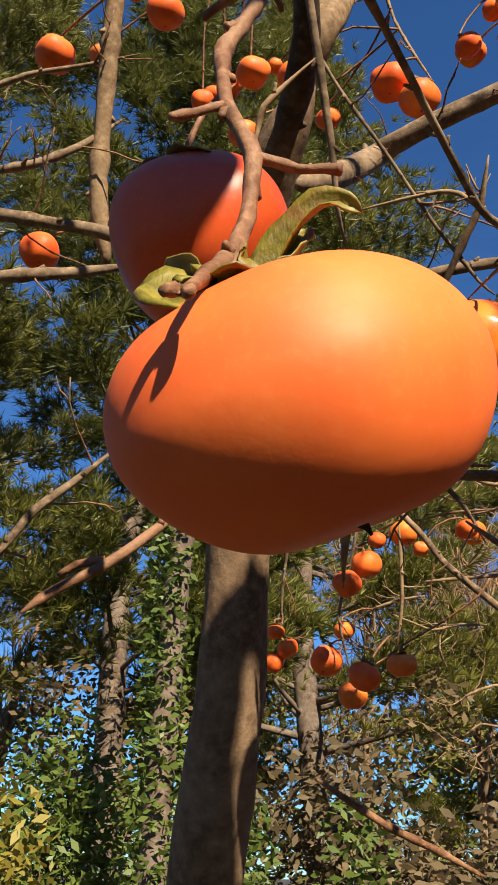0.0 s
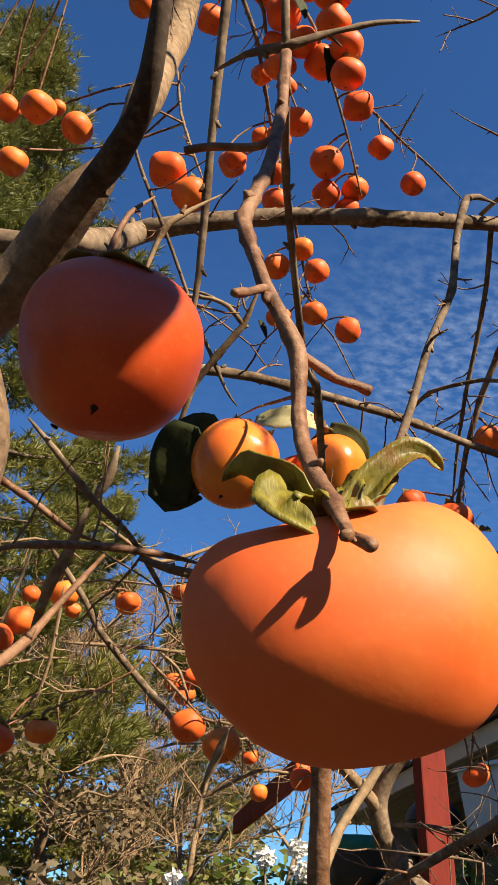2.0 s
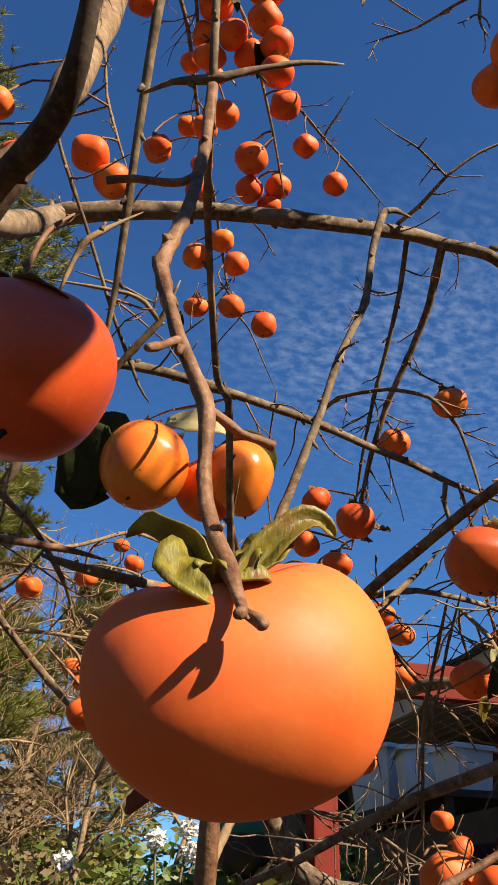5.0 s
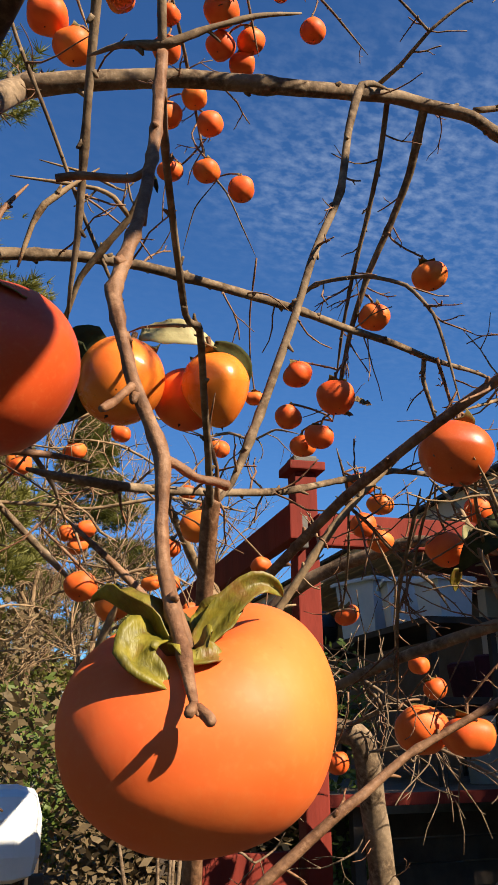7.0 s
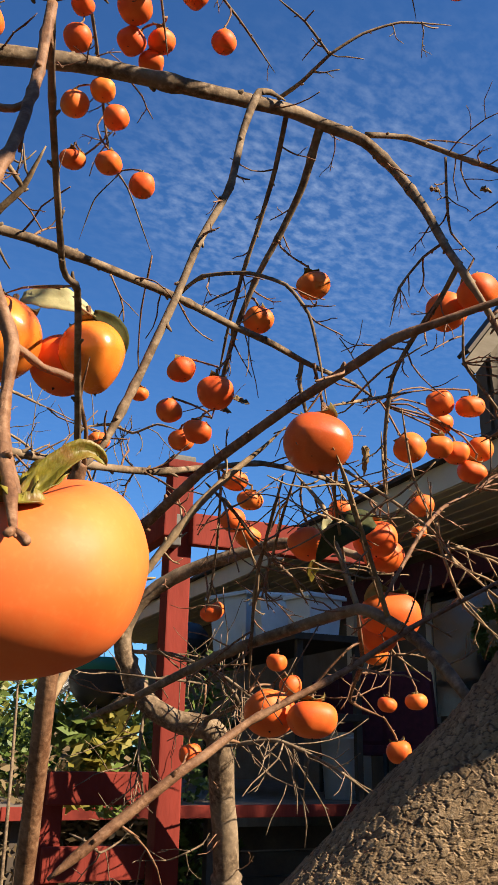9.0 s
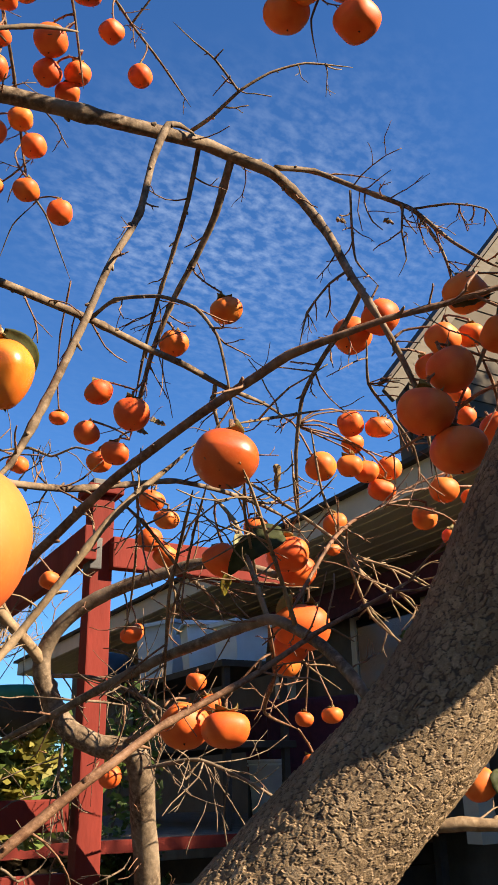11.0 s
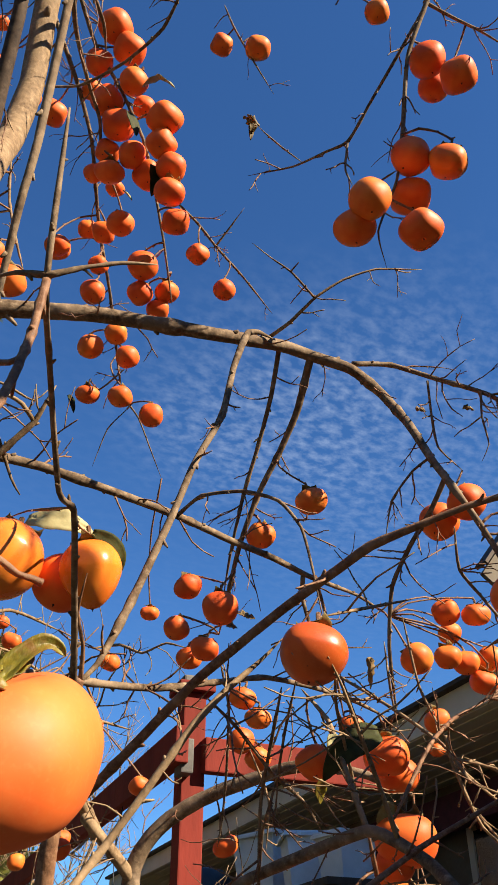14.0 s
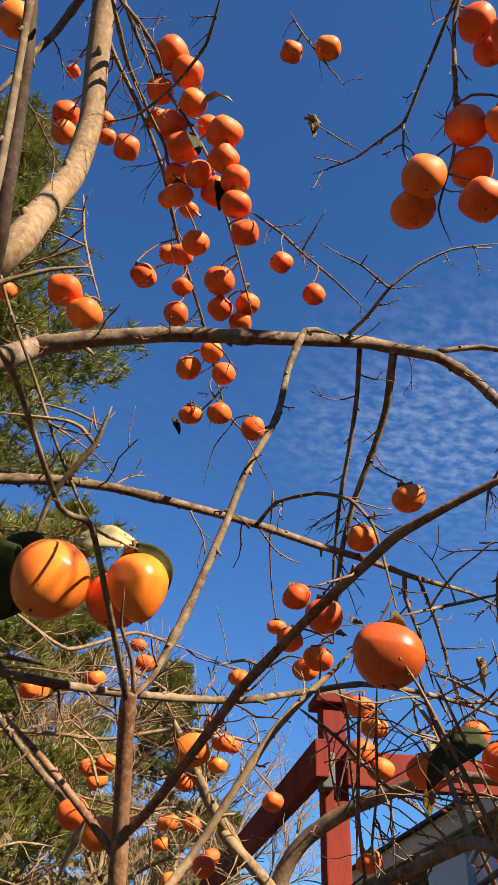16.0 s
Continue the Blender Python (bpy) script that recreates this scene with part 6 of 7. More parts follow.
leaf(MAIN, "leaf", [(0.8397, 0.3228, 2.1816), (0.8400, 0.2927, 2.1743), (0.8446, 0.2636, 2.1830)], 0.035, (-0.3, -0.5, 0.8), M_DARKLEAF, "", 0.3, seed=41)
leaf(MAIN, "leaf", [(0.8608, 0.2537, 2.1681), (0.8631, 0.2498, 2.1447), (0.8724, 0.2508, 2.1266)], 0.03, (-0.5, -0.5, 0.5), M_DARKLEAF, "", 0.3, seed=42)
leaf(MAIN, "leaf", [(1.1248, 0.4776, 1.5745), (1.1275, 0.4731, 1.5511), (1.1414, 0.4721, 1.5278)], 0.06, (-0.5, -0.7, 0.4), M_DARKLEAF, "", 0.2, seed=43)
leaf(LEFT, "leaf", [(0.5566, 0.6272, 3.1241), (0.5709, 0.6348, 3.1055), (0.5833, 0.6459, 3.0840)], 0.022, (-0.2, -0.8, 0.3), M_DRYLEAF, "shrivelled leaf at a twig tip", 0.9, wave=0.9, seed=44)
leaf(LEFT, "leaf", [(0.5541, 0.6342, 3.1174), (0.5676, 0.6213, 3.1069), (0.5838, 0.6167, 3.1017)], 0.018, (-0.2, -0.8, 0.3), M_DRYLEAF, "", 0.9, wave=0.9, seed=45)
leaf(LEFT, "leaf", [(0.8883, 1.0153, 2.2347), (0.8978, 1.0121, 2.2323), (0.9088, 1.0072, 2.2309)], 0.014, (-0.2, -0.8, 0.3), M_DRYLEAF, "", 0.9, wave=0.9, seed=50)
leaf(LEFT, "leaf", [(0.9576, 0.5895, 2.5363), (0.9660, 0.5844, 2.5336), (0.9757, 0.5773, 2.5319)], 0.014, (-0.2, -0.8, 0.3), M_DRYLEAF, "", 0.9, wave=0.9, seed=51)
leaf(LEFT, "leaf", [(1.0245, 0.5264, 2.5389), (1.0330, 0.5212, 2.5362), (1.0426, 0.5141, 2.5344)], 0.014, (-0.2, -0.8, 0.3), M_DRYLEAF, "", 0.9, wave=0.9, seed=52)
leaf(LEFT, "leaf", [(0.8447, 1.0043, 2.1939), (0.8519, 0.9976, 2.1907), (0.8601, 0.9890, 2.1885)], 0.014, (-0.2, -0.8, 0.3), M_DRYLEAF, "", 0.9, wave=0.9, seed=53)
leaf(LEFT, "leaf", [(0.8619, 0.9731, 2.2080), (0.8690, 0.9664, 2.2048), (0.8772, 0.9578, 2.2026)], 0.014, (-0.2, -0.8, 0.3), M_DRYLEAF, "", 0.9, wave=0.9, seed=54)
# two unseen fruits, added sunward of DIM to shade it
persimmon(0.075, -0.125, 2.119, 0.080)
persimmon(0.096, -0.153, 2.098, 0.080)
persimmon(0.285, 0.736, 3.283, 0.073)
persimmon(0.325, 0.736, 3.244, 0.069)
persimmon(0.289, 0.791, 3.221, 0.059)
persimmon(0.349, 0.744, 3.161, 0.061)
persimmon(0.312, 0.854, 3.221, 0.049)
persimmon(0.329, 0.809, 3.146, 0.066)
persimmon(0.360, 0.804, 3.088, 0.070)
persimmon(0.409, 0.794, 3.191, 0.049)
persimmon(0.407, 0.704, 3.044, 0.072)
persimmon(0.420, 0.730, 3.005, 0.061)
persimmon(0.453, 0.737, 2.966, 0.061)
persimmon(0.399, 0.800, 3.021, 0.058)
persimmon(0.373, 0.860, 3.068, 0.054)
persimmon(0.378, 0.847, 2.992, 0.060)
persimmon(0.446, 0.808, 3.003, 0.065)
persimmon(0.466, 0.755, 2.917, 0.065)
persimmon(0.431, 0.911, 3.047, 0.041)
persimmon(0.389, 0.941, 3.091, 0.044)
persimmon(0.498, 0.772, 2.869, 0.058)
persimmon(0.452, 0.906, 2.946, 0.059)
persimmon(0.448, 0.969, 2.970, 0.051)
persimmon(0.436, 1.020, 3.015, 0.043)
persimmon(0.388, 1.046, 2.946, 0.051)
persimmon(0.502, 0.882, 2.836, 0.064)
persimmon(0.527, 0.923, 2.805, 0.054)
persimmon(0.580, 0.902, 2.828, 0.052)
persimmon(0.580, 0.932, 2.798, 0.050)
persimmon(0.464, 1.007, 2.829, 0.054)
persimmon(0.484, 1.038, 2.950, 0.045)
persimmon(0.694, 0.954, 3.072, 0.054)
persimmon(0.812, 0.993, 3.063, 0.056)
persimmon(0.649, 1.208, 2.962, 0.058)
persimmon(0.614, 1.264, 2.937, 0.064)
persimmon(0.668, 1.176, 2.878, 0.057)
persimmon(0.654, 1.319, 2.841, 0.058)
persimmon(0.674, 1.198, 2.773, 0.058)
persimmon(0.775, 1.213, 2.778, 0.060)
persimmon(0.637, 0.247, 2.940, 0.065)
persimmon(0.671, 0.215, 2.890, 0.065)
persimmon(0.691, 0.274, 2.948, 0.057)
persimmon(0.641, 0.316, 2.743, 0.067)
persimmon(0.678, 0.272, 2.719, 0.066)
persimmon(0.591, 0.372, 2.645, 0.068)
persimmon(0.679, 0.351, 2.705, 0.070)
persimmon(0.608, 0.420, 2.631, 0.070)
persimmon(0.671, 0.338, 2.605, 0.070)
persimmon(0.795, 0.425, 3.557, 0.060)
persimmon(0.662, 0.848, 3.812, 0.063)
persimmon(0.740, 0.784, 3.804, 0.073)
persimmon(0.855, 0.776, 2.372, 0.061)
persimmon(0.837, 0.897, 2.342, 0.057)
persimmon(0.817, 1.092, 2.297, 0.057)
persimmon(0.781, 0.947, 2.192, 0.068)
persimmon(0.838, 1.153, 2.233, 0.053)
persimmon(1.056, 1.562, 2.463, 0.051)
persimmon(0.867, 1.095, 2.180, 0.060)
persimmon(0.881, 1.162, 2.183, 0.053)
persimmon(0.927, 1.049, 2.084, 0.052)
persimmon(0.896, 0.972, 2.021, 0.047)
persimmon(0.923, 1.047, 2.003, 0.048)
persimmon(0.959, 1.041, 1.975, 0.048)
persimmon(0.968, 1.428, 1.994, 0.046)
persimmon(1.196, 1.404, 1.898, 0.058)
persimmon(0.853, 0.793, 1.903, 0.062)
persimmon(0.971, 0.747, 1.925, 0.080)
persimmon(1.055, 0.794, 1.917, 0.073)
persimmon(0.916, 0.682, 1.785, 0.093)
persimmon(1.233, 0.770, 2.259, 0.058)
persimmon(1.263, 0.721, 2.246, 0.057)
persimmon(1.296, 0.810, 2.244, 0.050)
persimmon(1.082, 0.745, 2.116, 0.060)
persimmon(1.205, 0.762, 2.155, 0.055)
persimmon(1.270, 0.764, 2.160, 0.054)
persimmon(1.311, 0.757, 2.128, 0.061)
persimmon(1.338, 0.749, 2.181, 0.055)
persimmon(1.348, 0.906, 2.094, 0.057)
persimmon(1.028, 0.865, 2.007, 0.051)
persimmon(0.931, 0.498, 2.276, 0.065)
persimmon(0.947, 0.567, 2.275, 0.068)
persimmon(0.969, 1.609, 2.323, 0.045)
# this fruit's shade sits in its darkened skin colour
hang(big_persimmon((0.579, 0.531, 1.935), 0.086, (0.18, -0.10, 1.0), 0.7, 0.84, 0.035, 0.0, M_FRUIT_SHADE, "large red-orange persimmon on a thin pale twig", 16, True), 0.086)
persimmon(0.884, 0.324, 2.225, 0.066)
persimmon(0.894, 0.282, 2.143, 0.062)
persimmon(0.939, 0.396, 2.199, 0.055)
persimmon(0.999, 0.375, 2.222, 0.046)
persimmon(0.845, 0.343, 2.092, 0.070)
persimmon(0.965, 0.434, 2.172, 0.051)
persimmon(0.815, 0.374, 2.027, 0.076)
persimmon(1.091, 0.452, 2.172, 0.041)
persimmon(0.859, 0.354, 1.977, 0.078)
persimmon(1.018, 0.361, 2.059, 0.058)
persimmon(1.108, 0.454, 2.140, 0.039)
persimmon(1.209, 0.561, 2.056, 0.055)
persimmon(1.201, 0.603, 2.009, 0.048)
persimmon(1.247, 0.570, 1.974, 0.048)
persimmon(1.290, 0.547, 2.056, 0.039)
persimmon(0.800, 0.823, 1.643, 0.078)
persimmon(0.803, 0.742, 1.634, 0.071)
persimmon(1.242, 1.236, 1.776, 0.045)
persimmon(1.248, 0.920, 1.594, 0.050)
persimmon(1.378, 1.041, 1.688, 0.041)
persimmon(1.414, 0.992, 1.695, 0.046)
persimmon(1.109, 1.362, 1.582, 0.050)
persimmon(1.277, 1.227, 1.728, 0.050)
persimmon(1.111, 0.511, 1.552, 0.056)
persimmon(1.392, 0.947, 2.050, 0.033)
persimmon(0.912, 0.701, 1.758, 0.058)
persimmon(0.981, 0.766, 1.742, 0.043)
persimmon(0.289, 0.985, 3.262, 0.063)
persimmon(0.142, 1.017, 3.321, 0.066)
persimmon(0.150, 1.040, 3.288, 0.061)
persimmon(0.129, 0.987, 3.450, 0.035)
persimmon(0.249, 1.026, 3.325, 0.043)
persimmon(0.237, 1.037, 3.404, 0.042)
persimmon(0.209, 0.925, 2.687, 0.067)
persimmon(0.251, 0.916, 2.642, 0.064)
persimmon(0.127, 1.103, 2.803, 0.046)
persimmon(0.487, 1.676, 2.217, 0.057)
persimmon(0.625, 1.692, 2.275, 0.054)
persimmon(0.742, 1.911, 2.104, 0.057)
persimmon(0.748, 1.878, 2.141, 0.054)
persimmon(0.729, 1.957, 2.144, 0.049)
persimmon(0.509, 1.362, 1.900, 0.061)
persimmon(0.522, 1.254, 1.852, 0.063)
persimmon(0.832, 1.957, 2.499, 0.045)
persimmon(0.793, 1.792, 2.383, 0.054)
persimmon(0.658, 1.198, 1.997, 0.067)
persimmon(0.892, 1.524, 2.130, 0.057)
persimmon(0.993, 1.742, 2.142, 0.048)
persimmon(0.995, 1.788, 2.255, 0.045)
persimmon(1.060, 1.788, 2.212, 0.042)
persimmon(0.842, 1.614, 2.056, 0.054)
persimmon(0.886, 1.777, 2.001, 0.051)
persimmon(0.984, 1.848, 2.020, 0.048)
persimmon(0.931, 1.911, 1.980, 0.045)
persimmon(0.941, 1.688, 1.901, 0.054)
persimmon(1.052, 1.864, 1.956, 0.043)
persimmon(0.978, 1.947, 1.906, 0.045)
persimmon(0.978, 1.602, 2.320, 0.045)
persimmon(-0.022, 0.579, 2.853, 0.058)
persimmon(-0.101, 1.023, 2.746, 0.041)
persimmon(-0.084, 1.050, 2.793, 0.037)
persimmon(-0.055, 1.003, 2.763, 0.045)
persimmon(-0.014, 0.952, 2.734, 0.057)
persimmon(0.023, 1.008, 2.824, 0.030)
persimmon(0.052, 0.946, 2.719, 0.053)
persimmon(-0.027, 1.005, 2.650, 0.051)
persimmon(-0.136, 0.757, 2.608, 0.054)
persimmon(-0.235, 0.974, 2.973, 0.043)
persimmon(0.419, 1.122, 3.028, 0.062)
persimmon(-0.322, 0.883, 2.674, 0.062)
persimmon(-0.288, 1.018, 2.847, 0.045)
persimmon(-0.310, 0.945, 2.335, 0.058)
persimmon(-0.065, 1.052, 2.424, 0.058)
persimmon(-0.058, 1.129, 2.398, 0.049)
persimmon(-0.093, 1.112, 2.348, 0.044)
persimmon(0.197, 1.543, 2.049, 0.056)
persimmon(0.241, 1.573, 2.100, 0.060)
persimmon(0.423, 1.492, 2.149, 0.045)
persimmon(0.321, 1.590, 2.175, 0.058)
persimmon(0.399, 1.793, 2.218, 0.039)
persimmon(0.299, 1.786, 2.233, 0.041)
persimmon(0.066, 1.687, 1.989, 0.039)
persimmon(0.093, 1.702, 1.959, 0.046)
persimmon(0.064, 1.716, 1.933, 0.044)
persimmon(0.173, 1.717, 1.940, 0.067)
persimmon(0.217, 1.494, 1.864, 0.060)
persimmon(0.208, 1.590, 1.850, 0.057)
persimmon(0.272, 1.426, 1.872, 0.052)
persimmon(0.219, 1.782, 2.022, 0.046)
# unseen fruits on the overhead limbs, added to throw shade below
persimmon(0.300, -0.330, 2.370, 0.075)
persimmon(0.235, -0.330, 2.420, 0.070)
persimmon(0.360, -0.300, 2.440, 0.070)
persimmon(0.620, -0.280, 2.720, 0.070)
persimmon(0.520, -0.360, 2.750, 0.070)
persimmon(0.150, -0.440, 2.830, 0.070)
persimmon(0.800, -0.500, 3.300, 0.070)
persimmon(0.720, -0.600, 3.450, 0.070)

# ---- ground and distance ----
M_GROUND = plain("leaf_strewn_soil", (0.022, 0.017, 0.010), (0.066, 0.050, 0.030), 3.0, 0.95, 0.0, 0.6)
M_NEEDLE = leafy("pine_needles", (0.085, 0.09, 0.016), (0.24, 0.225, 0.05), 0.5, 0.3, 1.5)
M_BUSH = leafy("shrub_leaves", (0.06, 0.10, 0.018), (0.16, 0.20, 0.045), 0.5, 0.25, 2.0)
M_GOLD = leafy("yellowing_leaves", (0.20, 0.16, 0.03), (0.38, 0.30, 0.06), 0.5, 0.3, 2.0)
M_BROWN = leafy("withered_leaves", (0.09, 0.058, 0.028), (0.21, 0.145, 0.075), 0.7, 0.2, 2.0)
M_PINEBARK = bark("pine_bark", (0.05, 0.035, 0.025), (0.12, 0.085, 0.06), (0.22, 0.17, 0.13), 14.0, 0.9, 0.01)
gv, gf = [], []
GN = 60
for i in range(GN + 1):
    for k in range(GN + 1):
        x, y = (i / GN * 2 - 1), (k / GN * 2 - 1)
        x, y = x * abs(x) * 400, y * abs(y) * 400
        gv.append((x, y, 0.10 * noise.noise(Vector((x * 0.15, y * 0.15, 0))) - 0.05))
for i in range(GN):
    for k in range(GN):
        gf.append((i * (GN + 1) + k, (i + 1) * (GN + 1) + k, (i + 1) * (GN + 1) + k + 1, i * (GN + 1) + k + 1))
tagged(mesh_ob("ground", gv, gf, M_GROUND), "bare brown garden soil under the trees", "ground", kind="structure")


def tuft(verts, faces, p, way, size, rng, blades=14):
    """One spray of needles."""
    way = way.normalized()
    for _ in range(blades):
        d = (way + Vector((rng.gauss(0, 0.6), rng.gauss(0, 0.6), rng.gauss(0, 0.6)))).normalized()
        s = d.cross(Vector((rng.random(), rng.random(), rng.random()))).normalized() * size * 0.045
        ln = size * rng.uniform(0.6, 1.1)
        o = len(verts)
        verts += [p - s, p + s, p + d * ln + s * 0.3]
        faces.append((o, o + 1, o + 2))


def pine(name, loc, height, spread, seed, bare=0.22, label="tall pine with dark green needles"):
    rng = random.Random(seed)
    ob = tree(name, loc, label)
    base = Vector(loc)
    lean = Vector((rng.uniform(-0.03, 0.03), rng.uniform(-0.03, 0.03), 0))
    spine = [(*(base + (lean * h + Vector((0, 0, h))) + Vector((0.1 * math.sin(h), 0.1 * math.cos(h * 0.8), 0))), 0.011 * height * (1 - 0.93 * h / height)) for h in np.linspace(-0.2, height, 12)]
    limb(ob, spine, M_PINEBARK, "trunk", 0.6, 14, 0.12, 0.0)
    nv, nf = [], []
    h = height * bare
    while h < height * 0.99:
        k = (h - height * bare) / (height * (1 - bare))
        reach = spread * (0.45 + 0.55 * math.sin(math.pi * min(1, 0.25 + k * 0.8))) * (1 - k**3 * 0.8) * rng.uniform(0.7, 1.12)
        th = rng.uniform(0, 2 * math.pi)
        d = Vector((math.cos(th), math.sin(th), rng.uniform(-0.1, 0.35)))
        p0 = base + lean * h + Vector((0, 0, h))
        pts, p = [(*p0, 0.035 * reach * 0.5)], p0.copy()
        for s in range(5):
            d = (d + Vector((rng.uniform(-0.2, 0.2), rng.uniform(-0.2, 0.2), rng.uniform(-0.02, 0.14)))).normalized()
            p = p + d * reach / 5
            pts.append((*p, 0.035 * reach * 0.5 * (1 - (s + 1) / 5.3)))
            if s:
                for _ in range(int(13 + 11 * s)):
                    off = Vector((rng.gauss(0, 1), rng.gauss(0, 1), rng.gauss(0, 0.45))) * (0.115 * spread * 0.55)
                    tuft(nv, nf, p + off, d * 0.5 + off.normalized() * 0.5 + Vector((0, 0, 0.35)), rng.uniform(0.14, 0.27), rng)
        v, f = tube(spline(pts, 0.4), 5, 0.1, 0, seed)
        mesh_ob("limb", v, f, M_PINEBARK, ob)
        h += height * 0.0085 * rng.uniform(0.6, 1.4)
    mesh_ob("crown", nv, nf, M_NEEDLE, ob, False)
    return ob


def leaf_cloud(rng, lumps, count, size):
    """Leaf blades scattered through lumpy volumes: lists of (centre, radii)."""
    verts, faces = [], []
    for _ in range(count):
        c, r = rng.choice(lumps)
        u = Vector((rng.gauss(0, 1), rng.gauss(0, 1), rng.gauss(0, 1))).normalized() * rng.random() ** 0.4
        p = Vector(c) + Vector((u.x * r[0], u.y * r[1], u.z * r[2]))
        a = Vector((rng.gauss(0, 1), rng.gauss(0, 1), rng.gauss(0, 0.6))).normalized()
        b = a.cross(Vector((rng.gauss(0, 1), rng.gauss(0, 1), rng.gauss(0, 1)))).normalized()
        s = size * rng.uniform(0.6, 1.3)
        o = len(verts)
        verts += [p - a * s, p + b * s * 0.45, p + a * s, p - b * s * 0.45]
        faces.append((o, o + 1, o + 2, o + 3))
    return verts, faces


def polar(az, dist, z=0.0):
    return Vector((math.sin(radians(az)) * dist, math.cos(radians(az)) * dist, z))


def shrub(loc, radius, height, count, size, material, seed, label):
    rng = random.Random(seed)
    ob = thing("bush", loc, label, "bush", "shrubs at the wood's edge")
    lumps = [(Vector(loc) + Vector((rng.uniform(-1, 1) * radius * 0.6, rng.uniform(-1, 1) * radius * 0.6, height * rng.uniform(0.25, 0.8))), (radius * rng.uniform(0.3, 0.55),) * 2 + (height * 0.25,)) for _ in range(9)]
    v, f = leaf_cloud(rng, lumps, count, size)
    mesh_ob("foliage", v, f, material, ob, False)
    sv, sf = [], []
    for c, r in lumps:
        sp = spline([(*loc, 0.02), (*(Vector(loc).lerp(c, 0.5) + Vector((0.05, 0, 0.1))), 0.014), (*c, 0.006)], 0.3)
        v, f = tube(sp, 5, 0.1, 0, 1)
        o = len(sv)
        sv += v
        sf += [tuple(q + o for q in face) for face in f]
    mesh_ob("stem", sv, sf, M_PINEBARK, ob)
    return ob


def bare_tree(loc, height, seed, material=None, label="bare grey tree with fine branches"):
    rng = random.Random(seed)
    ob = tree("bare_tree", loc, label)
    bv, bf = [], []
    todo = [(Vector(loc), Vector((rng.uniform(-0.1, 0.1), rng.uniform(-0.1, 0.1), 1)).normalized(), height * 0.45, height * 0.012, 0)]
    first = True
    while todo:
        p, d, ln, r, lv = todo.pop()
        pts = [(*p, r)]
        for s in range(4):
            d = (d + Vector((rng.gauss(0, 0.13), rng.gauss(0, 0.13), rng.gauss(0.03, 0.08)))).normalized()
            p = p + d * ln / 4
            pts.append((*p, max(0.003, r * (1 - 0.13 * (s + 1)))))
            if lv < 4 and (s >= 1 or lv):
                for _ in range(2 if lv else 1):
                    side = Vector((rng.gauss(0, 1), rng.gauss(0, 1), rng.gauss(0.25, 0.6))).normalized()
                    if rng.random() < 0.75:
                        todo.append((p.copy(), (d * 0.7 + side * 0.75).normalized(), ln * rng.uniform(0.4, 0.65), r * 0.5, lv + 1))
        if lv < 4:
            todo.append((p.copy(), d, ln * 0.6, r * 0.5, lv + 1))
        v, f = tube(spline(pts, ln / 7), 8 if first else 4, 0.1, 0, seed)
        if first:
            mesh_ob("trunk", v, f, material or M_PALE, ob)
            first = False
            continue
        o = len(bv)
        bv += v
        bf += [tuple(q + o for q in face) for face in f]
    mesh_ob("crown", bv, bf, material or M_PALE, ob)
    return ob


pine("pine_tree", polar(5.0, 11.5), 18.3, 3.3, 1, 0.14)
pine("pine_tree", polar(-9, 10.0), 17.5, 2.7, 2, 0.18)
pine("pine_tree", polar(-24, 11.0), 18.5, 3.0, 3, 0.14)
pine("pine_tree", polar(-46, 13.0), 18.0, 3.2, 4, 0.14)
pine("pine_tree", polar(15.5, 22.0), 15.0, 2.6, 5, 0.10)
pine("pine_tree", polar(24.0, 27.0), 12.0, 2.6, 6, 0.10)
for k, (az, dist, h) in enumerate(((-16, 15, 10), (-4, 17, 11), (9, 16, 9.5), (16, 13, 7.5), (20, 15, 8.0), (24, 14, 7.0), (29, 17, 7.0), (1, 14, 8))):
    bare_tree(polar(az, dist), h, 40 + k)
# unseen pine behind the garden, added between sun and house to shade the porch
pine("pine_tree", (8.8, -1.7, 0), 8.6, 3.4, 7, 0.12)
# ivy-clad trunk and thickets
IVY = tree("ivy_tree", polar(-5.2, 6.5), "tree trunk wrapped in bright green ivy")
limb(IVY, [(*polar(-5.2, 6.5, -0.1), 0.12), (*polar(-5.0, 6.5, 2.0), 0.11), (*polar(-4.6, 6.5, 5.0), 0.09), (*polar(-4.9, 6.5, 8.0), 0.06)], M_PINEBARK, "trunk", 0.4, 14)
irng = random.Random(8)
iv, iff = leaf_cloud(irng, [(polar(-5.1 + irng.uniform(-0.3, 0.3), 6.5, z), (0.22, 0.22, 0.3)) for z in np.linspace(0.2, 4.2, 18)], 4200, 0.045)
mesh_ob("ivy", iv, iff, M_BUSH, IVY, False)
